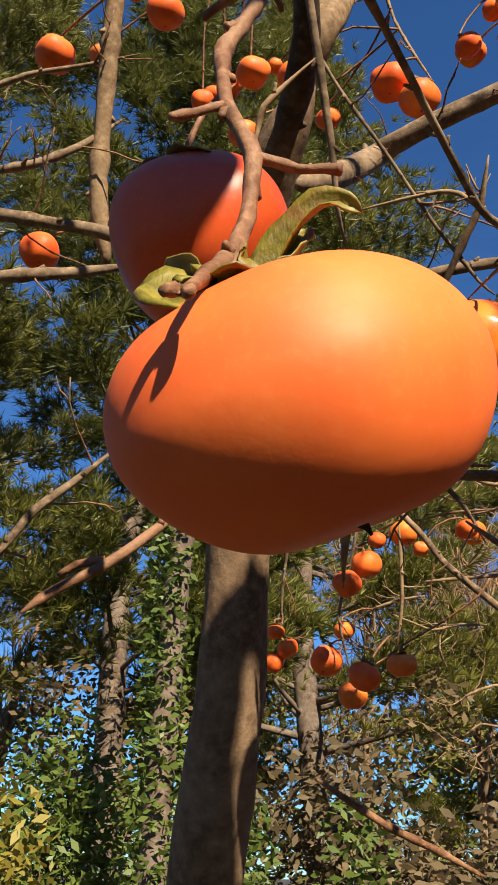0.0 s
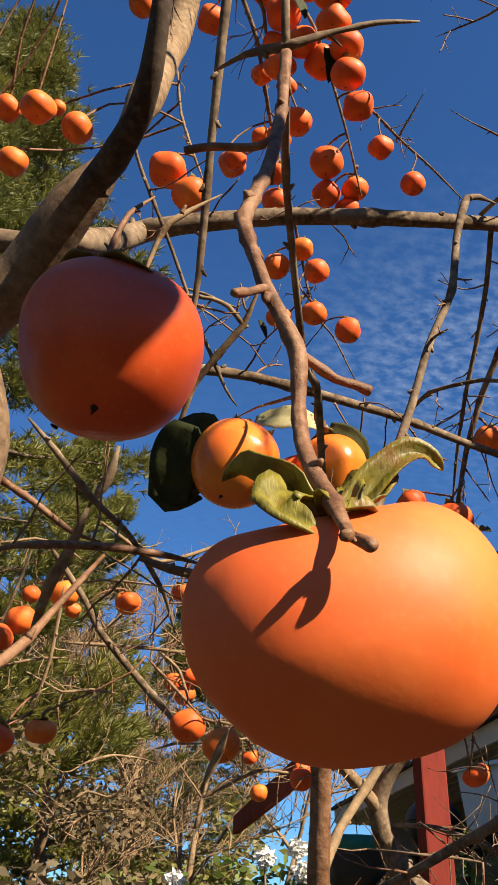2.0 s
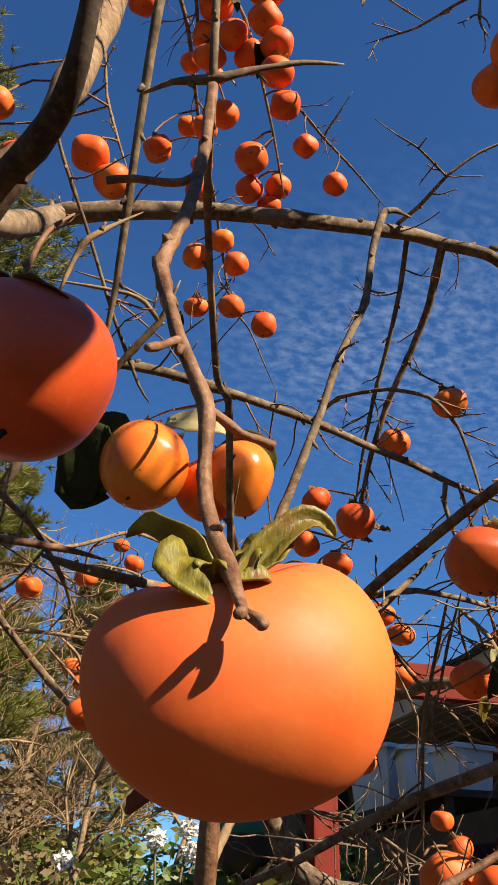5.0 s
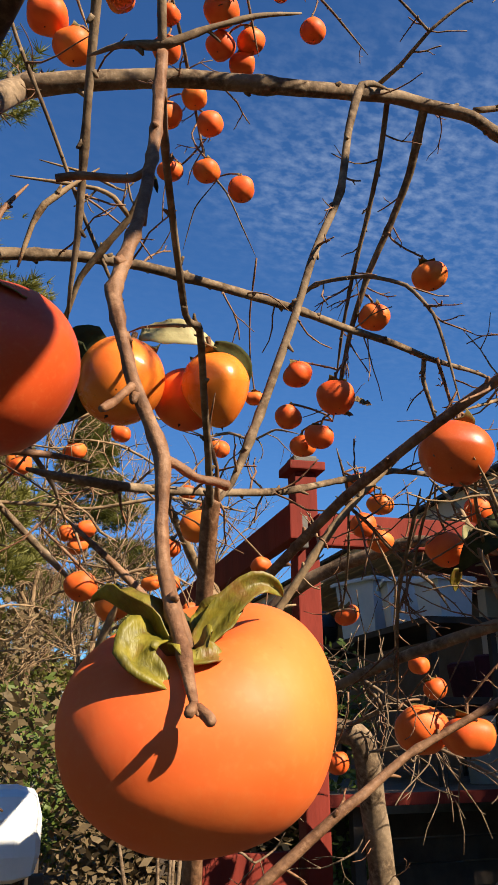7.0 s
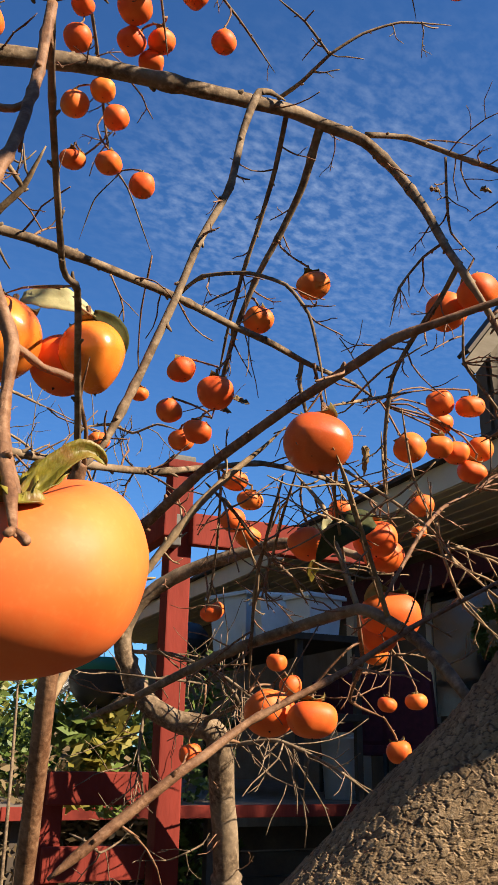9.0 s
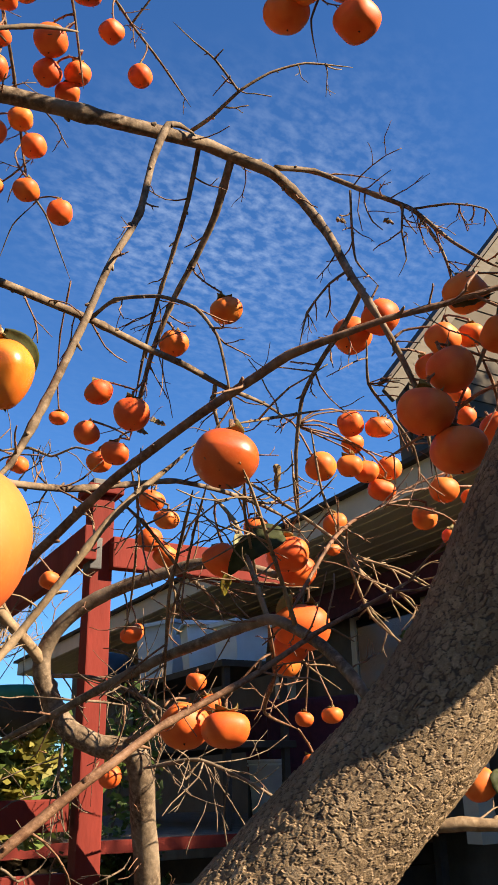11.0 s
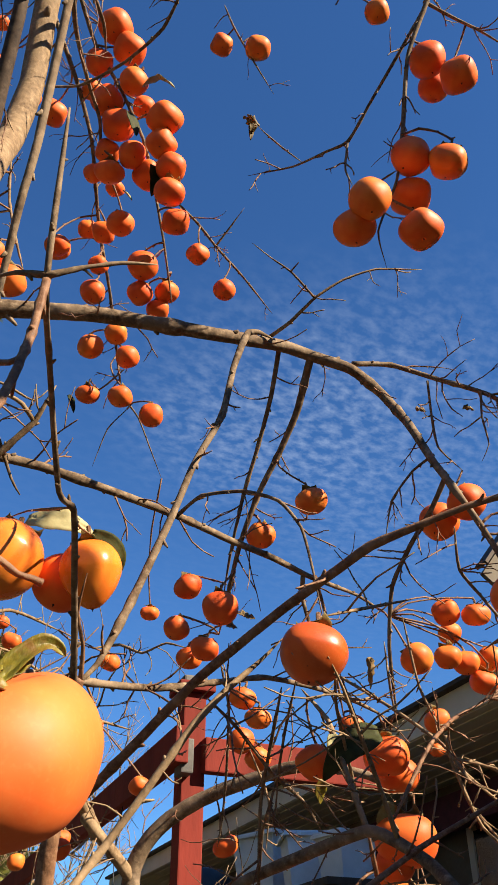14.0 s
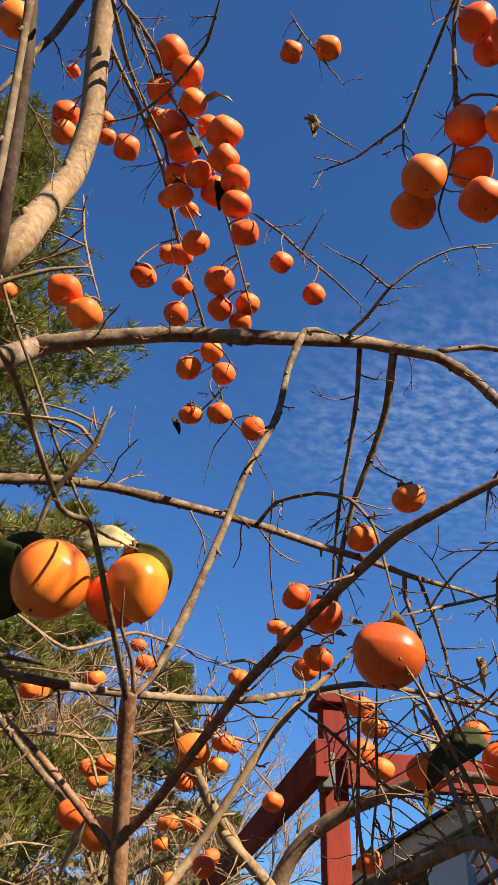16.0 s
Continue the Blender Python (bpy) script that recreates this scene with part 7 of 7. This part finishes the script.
for k, (az, dist, r, h, n, s, m, lab) in enumerate((
        (-15, 7.0, 1.2, 2.3, 3600, 0.06, M_GOLD, "shrub with yellowing leaves"), (-11, 8.5, 1.3, 3.2, 3600, 0.06, M_BUSH, "leafy green shrub by the woods"),
        (3.5, 6.5, 0.8, 2.0, 3000, 0.05, M_BUSH, "leafy green shrub by the woods"), (9, 8.0, 1.4, 2.6, 3000, 0.06, M_BROWN, "brown withered shrub by the woods"),
        (15, 7.5, 1.2, 2.2, 3000, 0.06, M_BROWN, "brown withered shrub by the woods"), (-22, 8.0, 1.6, 2.8, 3600, 0.07, M_BUSH, "leafy green shrub by the woods"),
        (20, 9.0, 1.5, 1.9, 3000, 0.06, M_BUSH, "leafy green shrub by the woods"), (27, 11.0, 1.8, 2.4, 3000, 0.07, M_BUSH, "leafy green shrub by the woods"),
        (31, 8.0, 1.1, 2.3, 3600, 0.05, M_BUSH, "leafy green shrub by the woods"), (38, 7.6, 0.8, 2.5, 3600, 0.05, M_BUSH, "leafy green shrub by the woods"), (29, 7.0, 0.9, 1.9, 3600, 0.05, M_BROWN, "brown withered shrub by the woods"))):
    shrub(polar(az, dist), r, h, n, s, m, 60 + k, lab)
wrng = random.Random(4)
lumps = []
for _ in range(150):
    az = wrng.uniform(-60, 36)
    dist = wrng.uniform(20, 30)
    top = (10.5 if az < 17 else 4.2) * wrng.uniform(0.5, 1.0)
    lumps.append((polar(az, dist, wrng.uniform(0.2, 1.0) * top), (wrng.uniform(0.7, 1.6), wrng.uniform(0.7, 1.6), wrng.uniform(0.5, 1.1))))
# unseen ring round the back, added to hold off low sky light
for _ in range(260):
    az = wrng.uniform(82, 318)
    dist = wrng.uniform(14, 24)
    top = 8.0 if 135 < az < 190 else 13.0
    lumps.append((polar(az, dist, wrng.uniform(0.05, 1.0) * top), (wrng.uniform(1.2, 2.2), wrng.uniform(1.2, 2.2), wrng.uniform(0.8, 1.5))))
# unseen nearer lumps toward the sun, added to shade the ground
for _ in range(70):
    dist = wrng.uniform(6.5, 10.0)
    lumps.append((polar(wrng.uniform(120, 205), dist, wrng.uniform(0.1, 0.65 + 0.5 * dist)), (wrng.uniform(0.7, 1.1), wrng.uniform(0.7, 1.1), 0.7)))
wv, wf = leaf_cloud(wrng, lumps, 130000, 0.15)
tagged(mesh_ob("woods", wv, wf, M_NEEDLE, None, False), "distant mixed evergreen woods plus an unseen ring added to block light", "woods", kind="stuff")
wv, wf = leaf_cloud(wrng, [(polar(wrng.uniform(-40, 25), wrng.uniform(14, 20), wrng.uniform(0.3, 5.5)), (0.8, 0.8, 0.6)) for _ in range(70)] + [(polar(wrng.uniform(-38, 22), wrng.uniform(9, 13), wrng.uniform(0.2, 3.2)), (0.6, 0.6, 0.5)) for _ in range(60)], 30000, 0.06)
tagged(mesh_ob("withered_thicket", wv, wf, M_BROWN, None, False), "brown withered undergrowth below trees", "undergrowth", kind="stuff")

# ---- pergola, deck and house, all square to one another ----
AU, AV = Vector((0.94, -0.3412, 0)), Vector((0.3412, 0.94, 0))
M_RED = plain("weathered_red_paint", (0.115, 0.014, 0.008), (0.215, 0.028, 0.017), 9.0, 0.8, 0.0, 0.35, (1, 1, 0.25))
M_RED.node_tree.nodes["Principled BSDF"].inputs["Specular IOR Level"].default_value = 0.2
M_MAROON = plain("maroon_cloth", (0.06, 0.008, 0.016), (0.11, 0.016, 0.03), 14.0, 0.85, 0.0, 0.3)
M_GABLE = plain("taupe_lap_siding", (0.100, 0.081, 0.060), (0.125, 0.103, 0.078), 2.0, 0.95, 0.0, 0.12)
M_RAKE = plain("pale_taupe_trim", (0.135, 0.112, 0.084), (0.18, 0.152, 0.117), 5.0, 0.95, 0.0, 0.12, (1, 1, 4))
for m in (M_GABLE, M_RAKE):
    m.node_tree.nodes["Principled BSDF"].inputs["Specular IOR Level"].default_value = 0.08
M_SIDING = plain("beige_siding", (0.58, 0.46, 0.325), (0.68, 0.56, 0.41), 2.0, 0.7, 0.0, 0.1)
M_SOFFIT = plain("tan_soffit", (0.72, 0.585, 0.41), (0.80, 0.665, 0.48), 3.0, 0.75)
M_TRIM = plain("dark_stained_wood", (0.035, 0.022, 0.013), (0.075, 0.05, 0.032), 6.0, 0.8)
# wall colour darkened so that it holds the porch's shade
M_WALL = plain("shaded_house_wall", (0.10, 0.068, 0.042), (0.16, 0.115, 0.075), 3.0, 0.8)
M_DECK = plain("old_deck_boards", (0.10, 0.07, 0.05), (0.20, 0.15, 0.11), 8.0, 0.85, 0.0, 0.4)
M_WHITE = plain("white_plastic", (0.62, 0.63, 0.64), (0.74, 0.75, 0.76), 6.0, 0.45)
M_GREY = plain("weathered_grey_wood", (0.05, 0.042, 0.036), (0.12, 0.105, 0.09), 20.0, 0.7, 0.0)
M_BLACK = plain("black_plastic", (0.012, 0.012, 0.013), (0.03, 0.03, 0.03), 10.0, 0.5)
M_GREEN = plain("green_plastic", (0.0, 0.12, 0.075), (0.01, 0.20, 0.12), 10.0, 0.4)
M_GLASS = plain("dark_window_glass", (0.01, 0.012, 0.014), (0.02, 0.022, 0.025), 3.0, 0.08)


def uvz(u, v, z):
    return AU * u + AV * v + Vector((0, 0, z))


SQUARE = Matrix((AU, AV, Vector((0, 0, 1)))).transposed().to_4x4()


def block(name, u, v, z, su, sv, sz, material, parent=None, bevel=0.004, label=""):
    """A box square to the house; u, v, z: its centre, su, sv, sz: its sides."""
    bm = bmesh.new()
    box(bm, Matrix.Translation(uvz(u, v, z)) @ SQUARE, su, sv, sz, bevel)
    return part(name, bm, material, parent, label)


PERGOLA = thing("pergola", uvz(0.655, 2.035, 0), "weathered red wooden pergola post with cross beams", "pergola")
block("post", 0.655, 2.035, 1.16, 0.064, 0.064, 2.34, M_RED, PERGOLA)
block("cap", 0.655, 2.035, 2.345, 0.105, 0.105, 0.025, M_RED, PERGOLA)
block("cap", 0.655, 2.035, 2.368, 0.07, 0.07, 0.022, M_GREY, PERGOLA, 0.006, "grey metal post top")
block("beam", 0.985, 1.985, 2.160, 0.62, 0.036, 0.088, M_RED, PERGOLA)
block("beam", 1.00, 2.085, 2.185, 0.62, 0.036, 0.088, M_RED, PERGOLA)
block("beam", 0.605, 3.55, 2.175, 0.036, 3.2, 0.095, M_RED, PERGOLA)
block("beam_end", 0.625, 1.992, 2.150, 0.034, 0.06, 0.088, M_GREY, PERGOLA, 0.004, "weathered grey beam end")
FENCE = thing("railing", uvz(0.5, 2.4, 0), "weathered red deck railing with broad boards", "railing")
for z in (0.30, 0.65, 1.0, 1.335, 1.50):
    block("board", 0.485, 2.04, z, 0.25, 0.03, 0.075, M_RED, FENCE)
block("post", 0.375, 2.085, 0.78, 0.06, 0.06, 1.5, M_RED, FENCE)

def lathe(name, profile, material, parent, m, sides=28, label=""):
    verts, faces = [], []
    for r, z in profile:
        for k in range(sides):
            th = 2 * math.pi * k / sides
            verts.append(m @ Vector((r * math.cos(th), r * math.sin(th), z)))
    for i in range(len(profile) - 1):
        for k in range(sides):
            k2 = (k + 1) % sides
            faces.append((i * sides + k, i * sides + k2, (i + 1) * sides + k2, (i + 1) * sides + k))
    return mesh_ob(name, verts, faces, material, parent, True, label)


BASKET = thing("hanging_basket", uvz(0.586, 2.504, 1.80), "hanging basket with green rim and yellowing leaves", "basket")
bmx = Matrix.Translation(uvz(0.586, 2.504, 1.79))
lathe("rim", [(0.085, 0.0), (0.10, 0.03), (0.105, 0.06), (0.098, 0.06), (0.09, 0.03), (0.07, 0.0)], M_GREEN, BASKET, bmx)
lathe("bowl", [(0.10, 0.05), (0.09, -0.03), (0.05, -0.08), (0.005, -0.09)], M_BLACK, BASKET, bmx)
br2 = random.Random(6)
v, f = leaf_cloud(br2, [(uvz(0.586 + br2.uniform(-0.08, 0.08), 2.48, 1.70 - 0.06 * k), (0.07, 0.07, 0.05)) for k in range(5)], 260, 0.03)
mesh_ob("leaves", v, f, M_GOLD, BASKET, False)
v, f = leaf_cloud(br2, [(uvz(0.586 + br2.uniform(-0.1, 0.1), 2.53, 1.74 - 0.07 * k), (0.08, 0.08, 0.06)) for k in range(5)], 400, 0.035)
mesh_ob("foliage", v, f, M_BUSH, BASKET, False)
for a in (0.0, 2.1, 4.2):
    limb(BASKET, [(*(bmx @ Vector((0.10 * math.cos(a), 0.10 * math.sin(a), 0.05))), 0.0015), (*(uvz(0.586, 2.504, 2.0)), 0.0015), (*(uvz(0.600, 2.504, 2.13)), 0.0015)], M_BLACK, "chain", 0.3, 5, 0.0, 0.0)
FAR = 1.5
HUB = (-0.087, -0.159, 1.56)


def uvz(u, v, z):
    """A place of the house's own plan, which lies further off and is larger by FAR."""
    return AU * (HUB[0] + (u - HUB[0]) * FAR) + AV * (HUB[1] + (v - HUB[1]) * FAR) + Vector((0, 0, HUB[2] + (z - HUB[2]) * FAR))


def block(name, u, v, z, su, sv, sz, material, parent=None, bevel=0.004, label=""):
    bm = bmesh.new()
    box(bm, Matrix.Translation(uvz(u, v, z)) @ SQUARE, su * FAR, sv * FAR, sz * FAR, bevel)
    return part(name, bm, material, parent, label)


DECK = thing("deck", uvz(2.6, 6.0, 0.52), "raised wooden deck with a red edge board", "deck")
for k in range(20):
    block("board", 2.3, 4.3 + k * 0.2, 1.30, 3.4, 0.19, 0.03, M_DECK, DECK, 0.003)
block("edge_board", 2.3, 4.17, 1.29, 3.4, 0.03, 0.06, M_RED, DECK)
block("edge_board", 0.58, 6.2, 1.29, 0.03, 4.1, 0.06, M_RED, DECK)
for u in (0.7, 1.7, 2.7, 3.7):
    block("post", u, 4.3, 0.90, 0.06, 0.06, 0.74, M_TRIM, DECK)
# dark boards added in place of the shaded void under the deck
for k in range(5):
    block("void_shade_board", 2.3, 4.6, 0.60 + 0.13 * k, 3.4, 0.02, 0.12, M_TRIM, DECK)

HOUSE = thing("house", uvz(3.9, 6.5, 0), "beige house with wide tan eaves and a steep gable", "house")
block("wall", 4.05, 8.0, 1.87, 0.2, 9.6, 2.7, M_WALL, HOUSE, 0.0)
block("soffit", 3.55, 7.7, 3.140, 0.98, 9.8, 0.03, M_SOFFIT, HOUSE, 0.0)
for k in range(7):
    block("soffit_batten", 3.13 + 0.14 * k, 7.7, 3.118, 0.012, 9.8, 0.008, M_SOFFIT, HOUSE, 0.002)
block("fascia", 3.06, 7.7, 3.215, 0.03, 9.8, 0.17, M_SOFFIT, HOUSE)
block("roof_edge", 3.05, 7.7, 3.315, 0.12, 9.9, 0.03, M_TRIM, HOUSE)
beam_between("roof", uvz(3.3, 7.7, 3.435), uvz(5.6, 7.7, 4.315), 14.8, 0.09, M_TRIM, HOUSE, 0.0)
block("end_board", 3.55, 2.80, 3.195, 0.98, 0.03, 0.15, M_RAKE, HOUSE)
block("porch_beam", 3.75, 5.2, 2.86, 0.12, 4.4, 0.22, M_MAROON, HOUSE, 0.006, "dark maroon porch beam")
for v in (4.0, 6.2):
    block("column", 3.78, v, 2.0, 0.13, 0.13, 1.6, M_SIDING, HOUSE)
WIN = block("window", 3.93, 4.9, 2.3, 0.03, 0.8, 0.9, M_GLASS, HOUSE, 0.0)
block("window_frame", 3.93, 4.46, 2.3, 0.05, 0.07, 1.0, M_SIDING, HOUSE)
block("window_frame", 3.93, 5.34, 2.3, 0.05, 0.07, 1.0, M_SIDING, HOUSE)
# gable end: lapped boards under a raking roof edge
RAKE = 1.25
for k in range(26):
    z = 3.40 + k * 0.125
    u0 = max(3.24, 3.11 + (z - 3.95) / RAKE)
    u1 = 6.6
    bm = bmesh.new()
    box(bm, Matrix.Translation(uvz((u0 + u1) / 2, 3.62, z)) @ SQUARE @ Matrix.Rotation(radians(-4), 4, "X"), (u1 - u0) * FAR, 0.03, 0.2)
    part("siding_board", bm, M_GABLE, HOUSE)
gb = bmesh.new()
gable = [uvz(u, v, z) for v in (3.66, 3.76) for u, z in ((3.24, 3.40), (6.6, 3.40), (6.6, 8.28), (3.24, 4.08))]
gvs = [gb.verts.new(p) for p in gable]
for q in ((0, 1, 2, 3), (7, 6, 5, 4), (0, 4, 5, 1), (1, 5, 6, 2), (2, 6, 7, 3), (3, 7, 4, 0)):
    gb.faces.new([gvs[k] for k in q])
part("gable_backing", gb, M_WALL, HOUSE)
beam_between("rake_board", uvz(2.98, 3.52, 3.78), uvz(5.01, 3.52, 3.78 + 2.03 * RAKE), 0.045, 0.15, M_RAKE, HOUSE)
beam_between("roof_edge", uvz(2.96, 3.53, 3.875), uvz(5.01, 3.53, 3.875 + 2.05 * RAKE), 0.16, 0.035, M_TRIM, HOUSE)


def bucket(u, v, z, r, h):
    ob = thing("bucket", uvz(u, v, z), "tall pale blue-white plastic bucket on the deck", "bucket")
    m = Matrix.Translation(uvz(u, v, z))
    lathe("body", [(0.001, 0), (r * 0.8, 0), (r, h), (r * 1.06, h), (r * 1.06, h - 0.02), (r * 0.97, h - 0.03), (r * 0.78, 0.02), (0.001, 0.02)], M_WHITE, ob, m)
    rim = [(r * 1.0, h - 0.06), (r * 1.08, h - 0.055), (r * 1.08, h - 0.04), (r, h - 0.035)]
    lathe("rim", rim, M_WHITE, ob, m)
    return ob


bucket(2.75, 4.75, 1.315, 0.19, 0.58)


def bin_box(u, v, z, su, sv, h, turn, label):
    """An open storage tub with flared walls and a rolled rim."""
    ob = thing("storage_bin", uvz(u, v, z), label, "bin", "bins on the shelf")
    m = Matrix.Translation(uvz(u, v, z)) @ SQUARE @ Matrix.Rotation(turn, 4, "Z")
    bm = bmesh.new()
    ring = []
    for s, zz in ((0.82, 0), (1.0, h), (1.08, h), (1.08, h - 0.02), (0.96, h - 0.005), (0.78, 0.012)):
        ring.append([bm.verts.new(m @ Vector((x * su * s / 2, y * sv * s / 2, zz))) for x, y in ((-1, -1), (1, -1), (1, 1), (-1, 1))])
    for a, b in zip(ring, ring[1:]):
        for k in range(4):
            bm.faces.new((a[k], a[(k + 1) % 4], b[(k + 1) % 4], b[k]))
    bm.faces.new(ring[0][::-1])
    bm.faces.new(ring[-1])
    part("tub", bm, M_WHITE, ob)
    bm = bmesh.new()
    for x, y, sx, sy in ((0, -0.55, 1.14, 0.05), (0, 0.55, 1.14, 0.05), (-0.55, 0, 0.05, 1.05), (0.55, 0, 0.05, 1.05)):
        box(bm, m @ Matrix.Translation((x * su, y * sv, h - 0.03)), sx * su, sy * sv, 0.035, 0.006)
    part("rim", bm, M_WHITE, ob)
    return ob


SHELF = thing("shelf", uvz(2.6, 5.9, 1.315), "dark wooden porch shelf crowded with boxes", "shelf")
block("board", 2.5, 5.7, 2.24, 0.5, 2.6, 0.04, M_TRIM, SHELF)
block("board", 2.5, 5.7, 1.78, 0.5, 2.6, 0.04, M_TRIM, SHELF)
for v in (4.45, 6.95):
    for u in (2.3, 2.7):
        block("leg", u, v, 1.77, 0.04, 0.04, 0.9, M_TRIM, SHELF)
bin_box(2.5, 5.75, 2.26, 0.50, 0.62, 0.66, 0.35, "white plastic storage tub on a porch shelf")
bin_box(2.5, 5.12, 2.26, 0.50, 0.55, 0.50, -0.3, "white plastic storage tub on a porch shelf")
bin_box(2.5, 4.62, 2.26, 0.42, 0.36, 0.40, 0.2, "pale plastic storage tub on a porch shelf")
POT = thing("pot", uvz(2.3, 6.5, 2.26), "round black lidded pot on a shelf", "pot")
km = Matrix.Translation(uvz(2.3, 6.5, 2.26))
lathe("bowl", [(0.02, 0.0), (0.22, 0.0), (0.30, 0.14), (0.31, 0.24)], M_BLACK, POT, km)
lathe("lid", [(0.315, 0.245), (0.30, 0.34), (0.2, 0.45), (0.03, 0.49), (0.001, 0.49)], M_BLACK, POT, km)


def patio_chair(u, v, turn):
    ob = thing("patio_chair", uvz(u, v, 1.315), "maroon cushioned patio chair in deep shade", "chair", "chairs on the deck")
    m = Matrix.Translation(uvz(u, v, 1.315)) @ SQUARE @ Matrix.Rotation(turn, 4, "Z")

    def bit(name, x, y, z, sx, sy, sz, mt, tilt=0.0, bev=0.03):
        bm = bmesh.new()
        box(bm, m @ Matrix.Translation((x, y, z)) @ Matrix.Rotation(tilt, 4, "X"), sx, sy, sz, bev)
        part(name, bm, mt, ob)

    bit("seat", 0, 0, 0.44, 0.55, 0.52, 0.12, M_MAROON)
    bit("backrest", 0, 0.28, 0.82, 0.55, 0.12, 0.70, M_MAROON, -0.2, 0.05)
    for x in (-0.27, 0.27):
        bit("armrest", x, 0.0, 0.64, 0.05, 0.5, 0.04, M_BLACK, 0, 0.01)
        for y in (-0.22, 0.24):
            bit("leg", x, y, 0.2, 0.035, 0.035, 0.4, M_BLACK, 0, 0.005)
    return ob


patio_chair(3.35, 4.75, 2.2)
patio_chair(3.15, 5.0, 2.4)
patio_chair(3.3, 5.5, 1.9)
WREATH = thing("wreath", uvz(3.70, 4.35, 2.35), "dark green door wreath with yellow flowers", "wreath")
wr = random.Random(2)
wl2 = [(uvz(3.70, 4.35 + 0.14 * math.cos(a), 2.35 + 0.14 * math.sin(a)), (0.08, 0.08, 0.08)) for a in np.linspace(0, 6.28, 14)]
v, f = leaf_cloud(wr, wl2, 900, 0.035)
mesh_ob("foliage", v, f, M_BUSH, WREATH, False)
v, f = leaf_cloud(wr, wl2[4:7], 60, 0.025)
mesh_ob("flower", v, f, M_GOLD, WREATH, False)
M_PETAL = plain("white_petal", (0.70, 0.68, 0.62), (0.82, 0.80, 0.76), 30.0, 0.7)


def blossom_bush(heads):
    """A thin shrub carrying round white flower heads, each a dense ball of small petals on its own stem."""
    foot = Vector((sum(h[0] for h in heads), sum(h[1] for h in heads), 0)) / len(heads)
    ob = thing("flowering_shrub", foot, "thin shrub with round white flower heads", "shrub")
    rng = random.Random(17)
    for x, y, z, r in heads:
        limb(ob, [(*foot, 0.010), (*foot.lerp(Vector((x, y, z * 1.4)), 0.55), 0.008), (x, y, z, 0.004)], M_BRANCH, "stem", 0.15, 6)
        pv, pf = leaf_cloud(rng, [((x, y, z), (r, r, r * 0.85))], 260, 0.018)
        mesh_ob("flower_head", pv, pf, M_PETAL, ob, False)


blossom_bush([(1.96, 3.649, 1.923, 0.05), (2.088, 3.569, 1.965, 0.048), (2.117, 3.56, 1.874, 0.055), (2.18, 3.518, 1.886, 0.045), (1.609, 3.836, 1.825, 0.045)])
COVER = thing("covered_table", polar(15.6, 3.4), "white cloth-covered garden table", "table")
cm = Matrix.Translation(polar(15.6, 3.4)) @ Matrix.Rotation(radians(-20), 4, "Z")
bm = bmesh.new()
box(bm, cm @ Matrix.Translation((0, 0, 1.32)), 0.62, 0.55, 0.30, 0.09)
part("cloth", bm, M_WHITE, COVER)
for x in (-0.3, 0.3):
    for y in (-0.22, 0.22):
        bm = bmesh.new()
        box(bm, cm @ Matrix.Translation((x, y, 0.60)), 0.05, 0.05, 1.20, 0.005)
        part("leg", bm, M_TRIM, COVER)
